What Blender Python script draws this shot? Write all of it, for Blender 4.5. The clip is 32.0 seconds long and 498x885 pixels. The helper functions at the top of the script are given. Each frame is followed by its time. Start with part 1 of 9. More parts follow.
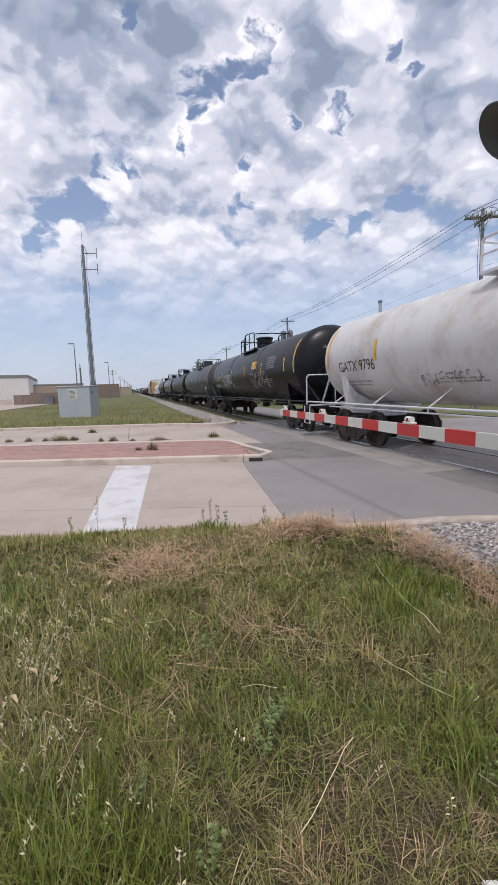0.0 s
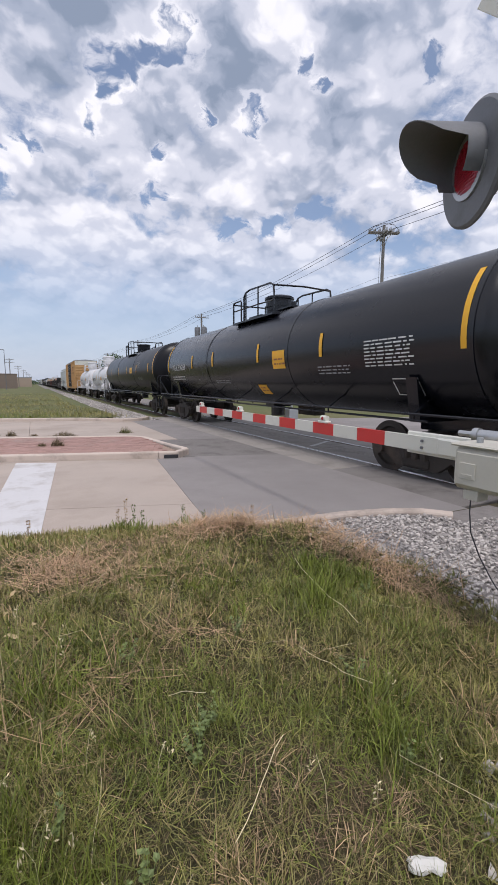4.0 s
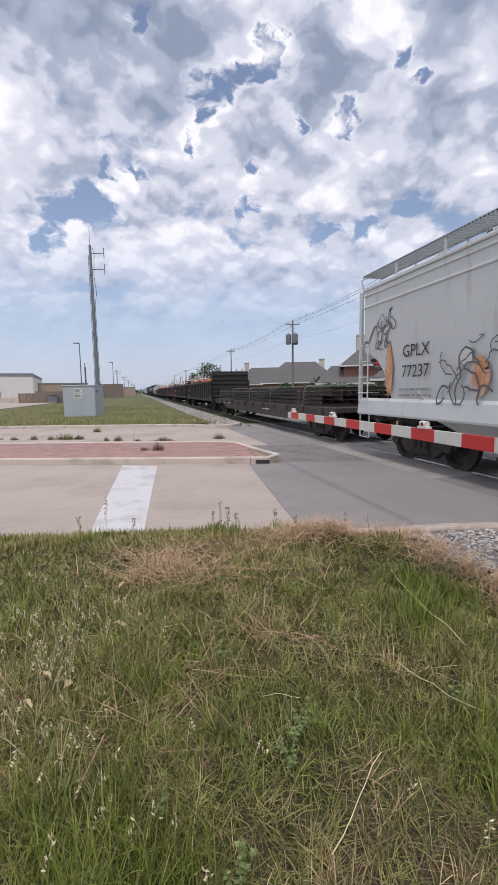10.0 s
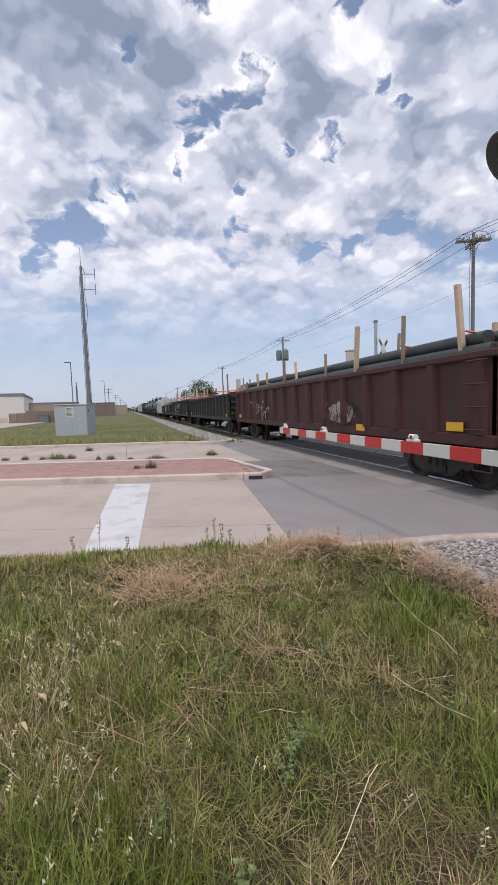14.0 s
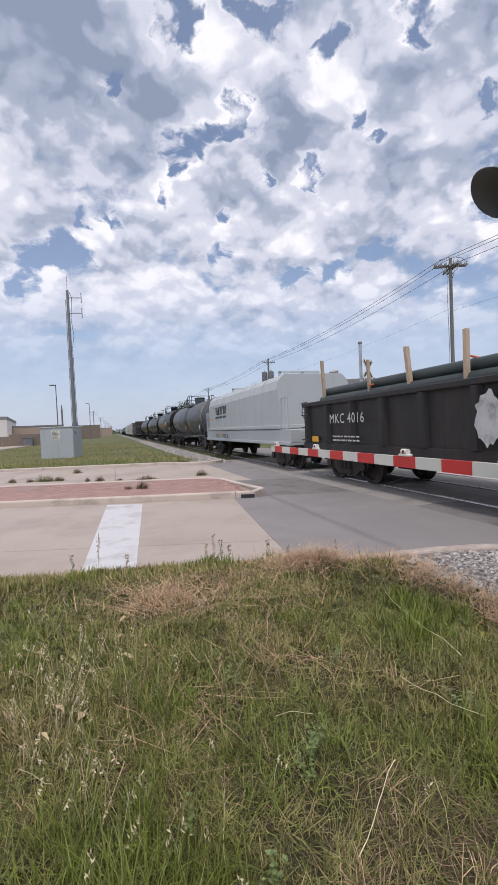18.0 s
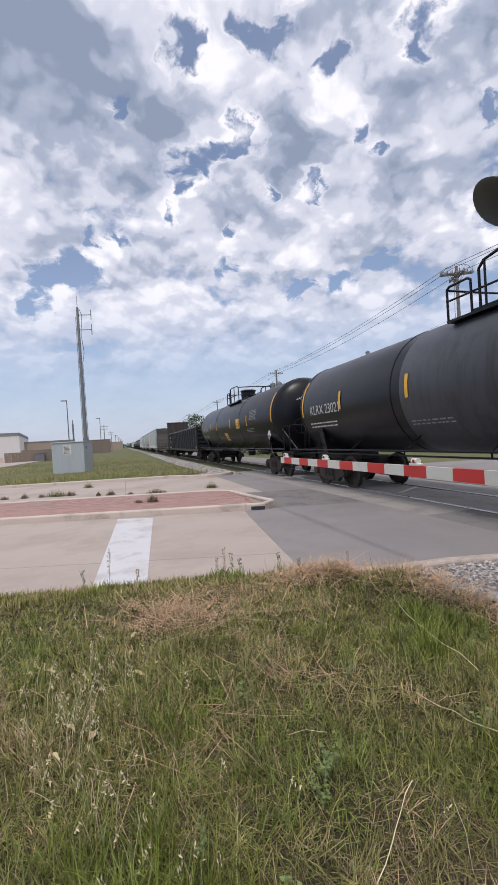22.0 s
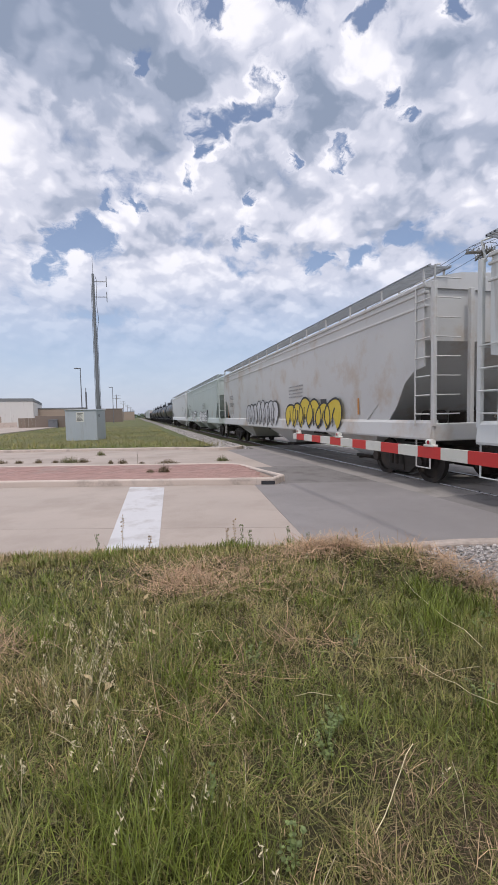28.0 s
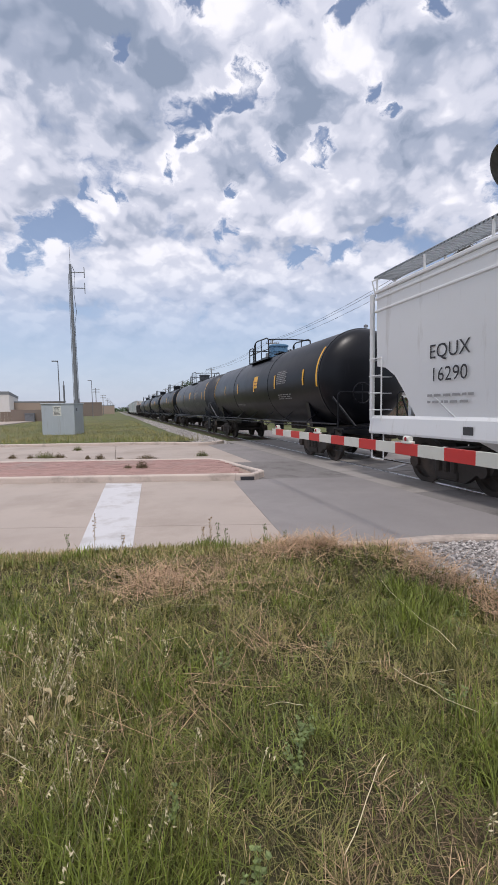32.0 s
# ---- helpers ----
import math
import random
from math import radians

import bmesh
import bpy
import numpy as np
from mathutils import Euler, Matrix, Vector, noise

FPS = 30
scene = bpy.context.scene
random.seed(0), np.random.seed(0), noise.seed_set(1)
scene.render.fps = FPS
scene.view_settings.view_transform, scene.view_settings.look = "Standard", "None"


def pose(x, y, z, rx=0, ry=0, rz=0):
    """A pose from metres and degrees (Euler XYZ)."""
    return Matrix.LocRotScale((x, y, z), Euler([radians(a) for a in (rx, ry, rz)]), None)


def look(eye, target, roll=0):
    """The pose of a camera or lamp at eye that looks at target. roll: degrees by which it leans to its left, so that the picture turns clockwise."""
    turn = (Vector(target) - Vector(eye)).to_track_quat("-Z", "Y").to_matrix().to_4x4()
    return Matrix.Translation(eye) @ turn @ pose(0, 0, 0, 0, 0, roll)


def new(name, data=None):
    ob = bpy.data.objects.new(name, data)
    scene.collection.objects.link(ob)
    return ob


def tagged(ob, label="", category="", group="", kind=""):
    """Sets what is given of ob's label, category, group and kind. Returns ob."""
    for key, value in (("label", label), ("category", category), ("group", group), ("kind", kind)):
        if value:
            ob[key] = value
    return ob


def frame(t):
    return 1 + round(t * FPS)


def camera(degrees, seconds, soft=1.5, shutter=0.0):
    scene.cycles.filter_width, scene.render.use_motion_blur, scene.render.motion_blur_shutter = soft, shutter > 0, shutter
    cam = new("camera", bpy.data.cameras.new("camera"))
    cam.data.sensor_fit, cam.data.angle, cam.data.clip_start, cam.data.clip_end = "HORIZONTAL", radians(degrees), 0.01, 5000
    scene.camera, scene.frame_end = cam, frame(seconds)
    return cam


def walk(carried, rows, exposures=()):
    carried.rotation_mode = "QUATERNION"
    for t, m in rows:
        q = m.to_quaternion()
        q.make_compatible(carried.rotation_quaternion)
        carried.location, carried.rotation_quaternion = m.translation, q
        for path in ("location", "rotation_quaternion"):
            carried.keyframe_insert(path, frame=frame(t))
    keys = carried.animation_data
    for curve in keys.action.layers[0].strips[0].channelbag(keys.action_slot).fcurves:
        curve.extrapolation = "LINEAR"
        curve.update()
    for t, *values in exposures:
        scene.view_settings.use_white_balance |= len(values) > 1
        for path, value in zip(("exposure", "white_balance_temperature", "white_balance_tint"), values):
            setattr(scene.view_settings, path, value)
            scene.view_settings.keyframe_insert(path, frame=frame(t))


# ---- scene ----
cam = camera(60.0, 32.0, 1.6)
PATH = [
    (0, (0.304, 0.045, 1.662), (0.804, 1.965, 1.412), -1.9),
    (0.5, (0.307, 0.075, 1.641), (0.834, 1.986, 1.377), -2.4),
    (1, (0.242, 0.121, 1.654), (0.761, 2.034, 1.385), -2.9),
    (1.5, (0.218, 0.157, 1.652), (0.712, 2.078, 1.394), -3.2),
    (2, (0.205, 0.14, 1.661), (0.699, 2.062, 1.417), -3.0),
    (2.5, (0.203, 0.125, 1.661), (0.762, 2.03, 1.424), -2.2),
    (3, (0.221, 0.124, 1.661), (0.889, 1.994, 1.421), -1.4),
    (3.5, (0.278, 0.125, 1.662), (1.091, 1.935, 1.406), -0.5),
    (4, (0.248, 0.134, 1.657), (1.125, 1.911, 1.386), 0.1),
    (4.5, (0.167, 0.157, 1.656), (0.974, 1.965, 1.374), 0.1),
    (6.5, (0.214, 0.145, 1.664), (0.943, 1.991, 1.415), 1.5),
    (7, (0.229, 0.15, 1.665), (0.962, 1.994, 1.413), 1.4),
    (7.5, (0.238, 0.142, 1.655), (0.964, 1.989, 1.403), 1.5),
    (8, (0.237, 0.134, 1.661), (0.941, 1.99, 1.415), 1.6),
    (8.5, (0.243, 0.143, 1.65), (0.897, 2.018, 1.415), 1.3),
    (9, (0.236, 0.152, 1.647), (0.819, 2.051, 1.418), 0.6),
    (9.5, (0.232, 0.14, 1.652), (0.755, 2.057, 1.424), -0.3),
    (10, (0.214, 0.13, 1.65), (0.704, 2.054, 1.411), -0.9),
    (10.5, (0.181, 0.115, 1.638), (0.672, 2.037, 1.384), -0.8),
    (11, (0.178, 0.121, 1.638), (0.681, 2.038, 1.368), -0.5),
    (11.5, (0.18, 0.138, 1.637), (0.683, 2.054, 1.365), -0.2),
    (12, (0.153, 0.142, 1.642), (0.637, 2.066, 1.383), -0.1),
    (12.5, (0.141, 0.157, 1.645), (0.602, 2.089, 1.407), -0.6),
    (13, (0.15, 0.159, 1.649), (0.603, 2.095, 1.436), -1.2),
    (13.5, (0.167, 0.138, 1.661), (0.645, 2.071, 1.468), -1.8),
    (14, (0.208, 0.081, 1.66), (0.734, 2.003, 1.493), -1.9),
    (14.5, (0.199, 0.037, 1.658), (0.771, 1.948, 1.523), -1.7),
    (16.5, (0.235, -0.06, 1.635), (0.797, 1.859, 1.582), -3.2),
    (17, (0.258, -0.101, 1.625), (0.819, 1.818, 1.562), -3.3),
    (17.5, (0.198, -0.032, 1.633), (0.771, 1.883, 1.558), -3.2),
    (18, (0.046, 0.01, 1.621), (0.64, 1.919, 1.549), -2.5),
    (18.5, (-0.065, 0.034, 1.612), (0.545, 1.937, 1.549), -1.9),
    (19, (-0.122, 0.058, 1.608), (0.492, 1.96, 1.561), -1.7),
    (19.5, (-0.142, 0.046, 1.616), (0.462, 1.953, 1.58), -1.6),
    (20, (-0.089, 0.048, 1.62), (0.5, 1.96, 1.59), -1.8),
    (20.5, (-0.033, 0.03, 1.625), (0.545, 1.944, 1.601), -2.1),
    (21, (0.022, 0.014, 1.626), (0.593, 1.931, 1.605), -2.6),
    (21.5, (0.061, 0.009, 1.63), (0.625, 1.928, 1.611), -3.2),
    (22, (0.059, 0.009, 1.631), (0.613, 1.93, 1.614), -3.6),
    (22.5, (0.064, 0.009, 1.635), (0.618, 1.93, 1.617), -3.5),
    (23, (0.03, -0.007, 1.629), (0.588, 1.914, 1.612), -2.9),
    (23.5, (0.013, -0.019, 1.636), (0.626, 1.885, 1.619), -1.4),
    (24, (0.02, -0.008, 1.629), (0.656, 1.887, 1.577), -0.8),
    (24.5, (0.001, -0.01, 1.633), (0.566, 1.907, 1.546), -0.9),
    (25, (0.001, -0.009, 1.638), (0.52, 1.919, 1.528), -0.9),
    (25.5, (-0.005, -0.009, 1.631), (0.507, 1.921, 1.501), -1.0),
    (27.5, (0.019, 0.012, 1.621), (0.538, 1.939, 1.488), -1.3),
    (28, (0.008, 0.001, 1.616), (0.51, 1.933, 1.486), -1.2),
    (28.5, (-0.022, -0.026, 1.625), (0.466, 1.91, 1.496), -1.1),
    (29, (-0.008, -0.026, 1.625), (0.46, 1.914, 1.495), -1.3),
    (29.5, (-0.012, -0.02, 1.626), (0.44, 1.924, 1.491), -1.4),
    (30, (0.0, 0.002, 1.613), (0.453, 1.944, 1.462), -1.6),
    (30.5, (0.018, 0.007, 1.616), (0.483, 1.944, 1.439), -1.9),
    (31, (0.042, 0.028, 1.618), (0.563, 1.947, 1.402), -2.1),
    (31.5, (0.04, 0.037, 1.64), (0.626, 1.935, 1.414), -2.1),
    (32, (0.095, 0.085, 1.634), (0.677, 1.992, 1.476), -1.0),
]
walk(cam, [(t, look(eye, target, roll)) for t, eye, target, roll in PATH], exposures=((0, 0.0, 6450, 14), (32, 0.0, 6450, 14)))

# ---- light ----
world = bpy.data.worlds.new("sky")
scene.world = world
world.use_nodes = True
SUN_EL, SUN_AZ = 66.0, 193.0        # degrees; azimuth from +y towards +x


def build_sky():
    """Blue sky under broken cumulus, seen on a flat cloud layer."""
    nt = world.node_tree
    nt.nodes.clear()
    N, Lk = nt.nodes.new, nt.links.new

    def mth(op, a, b=None, c=None, clamp=False):
        n = N("ShaderNodeMath")
        n.operation, n.use_clamp = op, clamp
        for i, v in enumerate((a, b, c)):
            if v is None:
                continue
            if isinstance(v, (int, float)):
                n.inputs[i].default_value = v
            else:
                Lk(v, n.inputs[i])
        return n.outputs[0]

    def noise_at(vec, scale, detail, rough, dist=0.0):
        n = N("ShaderNodeTexNoise")
        n.noise_dimensions = "3D"
        Lk(vec, n.inputs["Vector"])
        n.inputs["Scale"].default_value, n.inputs["Detail"].default_value = scale, detail
        n.inputs["Roughness"].default_value, n.inputs["Distortion"].default_value = rough, dist
        return n.outputs["Fac"]

    def ramp(fac, stops):
        n = N("ShaderNodeValToRGB")
        Lk(fac, n.inputs["Fac"])
        els = n.color_ramp.elements
        while len(els) < len(stops):
            els.new(0.5)
        for e, (p, c) in zip(els, stops):
            e.position, e.color = p, c if len(c) == 4 else (*c, 1)
        n.color_ramp.interpolation = "EASE"
        return n.outputs["Color"]

    def mix(fac, a, b):
        n = N("ShaderNodeMix")
        n.data_type = "RGBA"
        Lk(fac, n.inputs["Factor"])
        for sock, v in ((n.inputs[6], a), (n.inputs[7], b)):
            if isinstance(v, tuple):
                sock.default_value = (*v, 1)
            else:
                Lk(v, sock)
        return n.outputs[2]

    tc = N("ShaderNodeTexCoord")
    sep = N("ShaderNodeSeparateXYZ")
    Lk(tc.outputs["Generated"], sep.inputs[0])
    up = mth("MAXIMUM", sep.outputs[2], 0.0)
    den = mth("ADD", up, 0.50)
    px, py = mth("DIVIDE", sep.outputs[0], den), mth("DIVIDE", sep.outputs[1], den)
    comb = N("ShaderNodeCombineXYZ")
    Lk(mth("ADD", px, CLOUD_X), comb.inputs[0]), Lk(mth("ADD", py, CLOUD_Y), comb.inputs[1])
    comb.inputs[2].default_value = CLOUD_Z
    p = comb.outputs[0]

    def shifted(vec, d):
        n = N("ShaderNodeVectorMath")
        n.operation = "ADD"
        n.inputs[1].default_value = d
        Lk(vec, n.inputs[0])
        return n.outputs[0]

    def nudged(vec, scale, detail, amount):
        """The place disturbed by noise, for ragged and curling edges."""
        w = N("ShaderNodeTexNoise")
        Lk(vec, w.inputs["Vector"])
        w.inputs["Scale"].default_value, w.inputs["Detail"].default_value, w.inputs["Roughness"].default_value = scale, detail, 0.62
        n = N("ShaderNodeVectorMath")
        n.operation = "MULTIPLY_ADD"
        Lk(w.outputs["Color"], n.inputs[0])
        n.inputs[1].default_value = (amount, amount, 0)
        Lk(shifted(vec, (-amount / 2, -amount / 2, 0)), n.inputs[2])
        return n.outputs[0]

    flatp = N("ShaderNodeCombineXYZ")
    Lk(px, flatp.inputs[0]), Lk(py, flatp.inputs[1])
    def blob(vec, x, y, rad, amount):
        """A soft round patch on the cloud layer."""
        dist = N("ShaderNodeVectorMath")
        dist.operation = "DISTANCE"
        Lk(vec, dist.inputs[0])
        dist.inputs[1].default_value = (x, y, 0)
        mr = N("ShaderNodeMapRange")
        mr.interpolation_type = "SMOOTHSTEP"
        Lk(dist.outputs["Value"], mr.inputs["Value"])
        mr.inputs["From Min"].default_value, mr.inputs["From Max"].default_value = rad * 1.35, 0.0
        mr.inputs["To Max"].default_value = amount
        return mr.outputs[0]

    def step(v, lo, hi):
        mr = N("ShaderNodeMapRange")
        mr.interpolation_type = "SMOOTHSTEP"
        Lk(v, mr.inputs["Value"])
        mr.inputs["From Min"].default_value, mr.inputs["From Max"].default_value = lo, hi
        return mr.outputs[0]

    def puffs(vec):
        """Rounded heads with creases between them, at four sizes."""
        total = None
        for sc, amt in ((6.5, 0.50), (14.0, 0.27), (30.0, 0.13), (66.0, 0.045), (140.0, 0.015)):
            n = N("ShaderNodeTexVoronoi")
            n.voronoi_dimensions, n.feature = "2D", "SMOOTH_F1"
            Lk(vec, n.inputs["Vector"])
            n.inputs["Scale"].default_value, n.inputs["Smoothness"].default_value = sc, 0.45
            head = mth("MULTIPLY_ADD", n.outputs["Distance"], -amt, amt * 0.62)
            total = head if total is None else mth("ADD", total, head)
        return total

    q = nudged(flatp.outputs[0], 8.0, 3, 0.07)
    rag = nudged(q, 16.0, 6, 0.12)
    gaps = bases = None
    for gx, gy, rad in SKY_GAPS:
        v = blob(rag, gx, gy, rad, 1.0)
        gaps = v if gaps is None else mth("ADD", gaps, v)
    for gx, gy, rad, amount in CLOUD_BASES:
        v = blob(rag, gx, gy, rad, amount)
        bases = v if bases is None else mth("ADD", bases, v)
    gaps = mth("MINIMUM", gaps, 1.0)
    heads, heads_up = puffs(q), puffs(shifted(q, (-0.007, -0.028, 0)))
    low_here = noise_at(p, 4.2, 4, 0.55)
    dens = mth("MULTIPLY_ADD", heads, 1.0, mth("MULTIPLY_ADD", low_here, 0.75, -0.20))
    dens = mth("MULTIPLY_ADD", bases, 0.22, mth("MULTIPLY_ADD", gaps, -0.50, dens))
    dens = mth("MULTIPLY_ADD", noise_at(q, 30.0, 8, 0.70), 0.50, mth("ADD", dens, -0.25))
    cover = step(dens, COVER - 0.10, COVER + 0.20)
    under = mth("MINIMUM", mth("MULTIPLY_ADD", step(noise_at(shifted(p, (0, -0.03, 0)), 6.0, 4, 0.55), 0.44, 0.66), 0.42, bases), 1.15)
    crest = mth("MULTIPLY", mth("SUBTRACT", heads, heads_up), RELIEF)
    # heads beside the openings catch the most light
    rim = mth("MULTIPLY", step(gaps, 0.0, 0.35), 0.15)
    under = mth("MULTIPLY", under, mth("MULTIPLY_ADD", heads, -0.9, 1.10))
    raw = mth("ADD", mth("ADD", mth("MULTIPLY_ADD", under, -0.66, mth("MULTIPLY_ADD", heads, 0.62, 0.66)), crest), rim)
    cloud = ramp(raw, [(0.0, (0.265, 0.325, 0.43)), (0.30, (0.395, 0.45, 0.56)), (0.66, (0.66, 0.69, 0.78)), (1.0, (0.94, 0.945, 0.985))])
    sky = N("ShaderNodeTexSky")
    sky.sky_type, sky.sun_disc = "NISHITA", False
    sky.sun_elevation, sky.sun_rotation = radians(SUN_EL), radians(SUN_AZ)
    sky.dust_density, sky.ozone_density = 0.8, 1.5
    dim = N("ShaderNodeVectorMath")
    dim.operation = "SCALE"
    Lk(sky.outputs[0], dim.inputs[0])
    dim.inputs["Scale"].default_value = SKY_GAIN
    # clouds thin out into haze low down
    low = N("ShaderNodeMapRange")
    low.interpolation_type = "SMOOTHSTEP"
    Lk(sep.outputs[2], low.inputs["Value"])
    low.inputs["From Min"].default_value, low.inputs["From Max"].default_value = 0.10, 0.36
    fog = N("ShaderNodeMapRange")
    fog.interpolation_type = "SMOOTHSTEP"
    Lk(sep.outputs[2], fog.inputs["Value"])
    fog.inputs["From Min"].default_value, fog.inputs["From Max"].default_value = 0.30, 0.0
    hazy = mix(mth("MULTIPLY", fog.outputs[0], 0.75), dim.outputs[0], (0.43, 0.505, 0.665))
    veil = mix(mth("MULTIPLY", noise_at(p, 2.2, 6, 0.6), 0.26), hazy, (0.70, 0.75, 0.86))
    col = mix(mth("MULTIPLY", cover, mth("MULTIPLY_ADD", low.outputs[0], 0.92, 0.06)), veil, cloud)
    bg = N("ShaderNodeBackground")
    Lk(col, bg.inputs["Color"])
    bg.inputs["Strength"].default_value = WORLD_GAIN
    out = N("ShaderNodeOutputWorld")
    Lk(bg.outputs[0], out.inputs["Surface"])


COVER, RELIEF = 0.10, 0.95
CLOUD_X, CLOUD_Y, CLOUD_Z, SKY_GAIN, WORLD_GAIN = 3.1, 1.7, 0.4, 0.122, 1.06
# openings in the cloud layer: x, y on the layer, radius
SKY_GAPS = [(.22, .70, .03), (.23, .74, .041), (.20, .76, .039), (.15, .79, .039), (.14, .85, .027), (.12, .91, .03), (.31, .83, .018), (.40, .77, .037), (.40, .79, .034), (.48, .68, .025), (.42, .67, .028),
            (.03, .99, .026), (.02, .72, .023), (-.09, 1.09, .064), (-.16, 1.10, .047), (-.05, 1.0, .023), (.75, .72, .047), (.56, 1.01, .052), (.62, .92, .040), (.47, 1.06, .030), (.25, .94, .024),
            (.11, .61, .033), (.14, .63, .029), (.21, .59, .035), (.25, .58, .027), (.34, .58, .029), (.44, .50, .039), (.44, .54, .022), (.60, .57, .024), (.26, 1.04, .034), (-.18, 1.18, .059)]
# grey undersides: x, y, radius, depth
CLOUD_BASES = [(-.07, .65, .115, 1.5), (-.13, .74, .085, 1.0), (.10, .72, .072, 1.0), (.03, .83, .061, .7), (-.04, .78, .07, 1.0), (.32, .72, .075, 1.1), (.22, .87, .072, 1.0), (.33, .80, .048, .6), (.60, .67, .093, .9), (.55, .74, .062, .6), (.53, .52, .059, .9), (.47, .61, .057, .7),
               (.29, .54, .044, .5), (.37, .52, .041, .7), (-.13, .96, .077, .7), (.09, 1.01, .06, .5), (.35, .91, .073, .5), (-.19, 1.05, .056, .5), (.50, .47, .045, .7), (.21, .66, .027, .4), (.58, .82, .071, .4), (.32, .64, .028, .5), (.69, .72, .078, .5), (-.08, .88, .052, .5)]
build_sky()
sun = new("sun", bpy.data.lights.new("sun", "SUN"))
sun.data.energy, sun.data.angle, sun.data.color = 1.75, radians(9.0), (1.0, 0.95, 0.88)
sun.matrix_world = look((40 * math.sin(radians(SUN_AZ)), 40 * math.cos(radians(SUN_AZ)), 40 * math.tan(radians(SUN_EL))), (0, 0, 0))

# ---- materials ----
MATS = {}


def surface(name, color, rough=0.6, metal=0.0, vary=0.12, scale=3.0, fine=60.0, bump=0.0, dirt=None, dirt_amount=0.0, streak=False, island=0.0, objrand=0.0, spec=0.5, dirt_scale=1.3):
    """A painted or natural surface: colour that varies at two scales, dirt patches or streaks, fine relief."""
    if name in MATS:
        return MATS[name]
    m = bpy.data.materials.new(name)
    m.use_nodes = True
    nt = m.node_tree
    N, Lk = nt.nodes.new, nt.links.new
    b = nt.nodes["Principled BSDF"]
    tc = N("ShaderNodeTexCoord")
    src = tc.outputs["Object"]

    def tex(sc, detail, rgh, vec=None):
        n = N("ShaderNodeTexNoise")
        Lk(vec or src, n.inputs["Vector"])
        n.inputs["Scale"].default_value, n.inputs["Detail"].default_value, n.inputs["Roughness"].default_value = sc, detail, rgh
        return n.outputs["Fac"]

    def scaled(fac, amt):
        n = N("ShaderNodeMath")
        n.operation = "MULTIPLY_ADD"
        Lk(fac, n.inputs[0])
        n.inputs[1].default_value, n.inputs[2].default_value = 2 * amt, 1 - amt
        return n.outputs[0]

    def times(a, c):
        n = N("ShaderNodeMath")
        n.operation = "MULTIPLY"
        Lk(a, n.inputs[0]), Lk(c, n.inputs[1])
        return n.outputs[0]

    value = times(scaled(tex(scale, 4, 0.6), vary), scaled(tex(fine, 3, 0.7), vary * 0.7))
    if island:
        g = N("ShaderNodeNewGeometry")
        value = times(value, scaled(g.outputs["Random Per Island"], island))
    if objrand:
        g = N("ShaderNodeObjectInfo")
        value = times(value, scaled(g.outputs["Random"], objrand))
    hsv = N("ShaderNodeHueSaturation")
    hsv.inputs["Color"].default_value = (*color, 1)
    Lk(value, hsv.inputs["Value"])
    col = hsv.outputs[0]
    if dirt:
        vec = None
        if streak:
            mp = N("ShaderNodeMapping")
            mp.inputs["Scale"].default_value = (1.0, 1.0, 0.12)
            Lk(src, mp.inputs["Vector"])
            vec = mp.outputs[0]
        d = tex(dirt_scale * (3 if streak else 1), 6, 0.68, vec)
        r = N("ShaderNodeMapRange")
        r.inputs["From Min"].default_value, r.inputs["From Max"].default_value = 0.62 - dirt_amount * 0.35, 0.82 - dirt_amount * 0.2
        Lk(d, r.inputs["Value"])
        mx = N("ShaderNodeMix")
        mx.data_type = "RGBA"
        Lk(r.outputs[0], mx.inputs["Factor"]), Lk(col, mx.inputs[6])
        mx.inputs[7].default_value = (*dirt, 1)
        col = mx.outputs[2]
    Lk(col, b.inputs["Base Color"])
    rr = N("ShaderNodeMath")
    rr.operation, rr.use_clamp = "MULTIPLY", True
    Lk(scaled(tex(scale * 2.3, 3, 0.6), 0.18), rr.inputs[0])
    rr.inputs[1].default_value = rough
    Lk(rr.outputs[0], b.inputs["Roughness"])
    b.inputs["Metallic"].default_value = metal
    b.inputs["Specular IOR Level"].default_value = spec
    if bump:
        bn = N("ShaderNodeBump")
        bn.inputs["Strength"].default_value, bn.inputs["Distance"].default_value = min(1.0, bump * 10), 0.02 * max(bump, 0.1) * 5
        Lk(tex(fine, 4, 0.65), bn.inputs["Height"])
        Lk(bn.outputs[0], b.inputs["Normal"])
    MATS[name] = m
    return m


M_BLACK = surface("black_tank_paint", (0.0050, 0.0058, 0.0088), 0.34, vary=0.25, scale=0.8, dirt=(0.016, 0.016, 0.020), dirt_amount=0.1, streak=True, spec=0.28)
M_BLACKGLOSS = surface("glossy_black_tank_paint", (0.0045, 0.0054, 0.0088), 0.26, vary=0.2, scale=0.8, dirt=(0.014, 0.015, 0.020), dirt_amount=0.1, streak=True, spec=0.50)
M_GREYTANK = surface("weathered_grey_tank_paint", (0.048, 0.053, 0.064), 0.42, vary=0.25, scale=0.9, dirt=(0.02, 0.02, 0.022), dirt_amount=0.4, streak=True)
M_DARKBAND = surface("dark_spill_band", (0.014, 0.014, 0.016), 0.42, vary=0.3, dirt=(0.06, 0.06, 0.06), dirt_amount=0.2, streak=True)
M_WHITE = surface("white_tank_paint", (0.66, 0.66, 0.68), 0.42, vary=0.05, scale=0.8, dirt=(0.40, 0.36, 0.33), dirt_amount=0.2, streak=True)
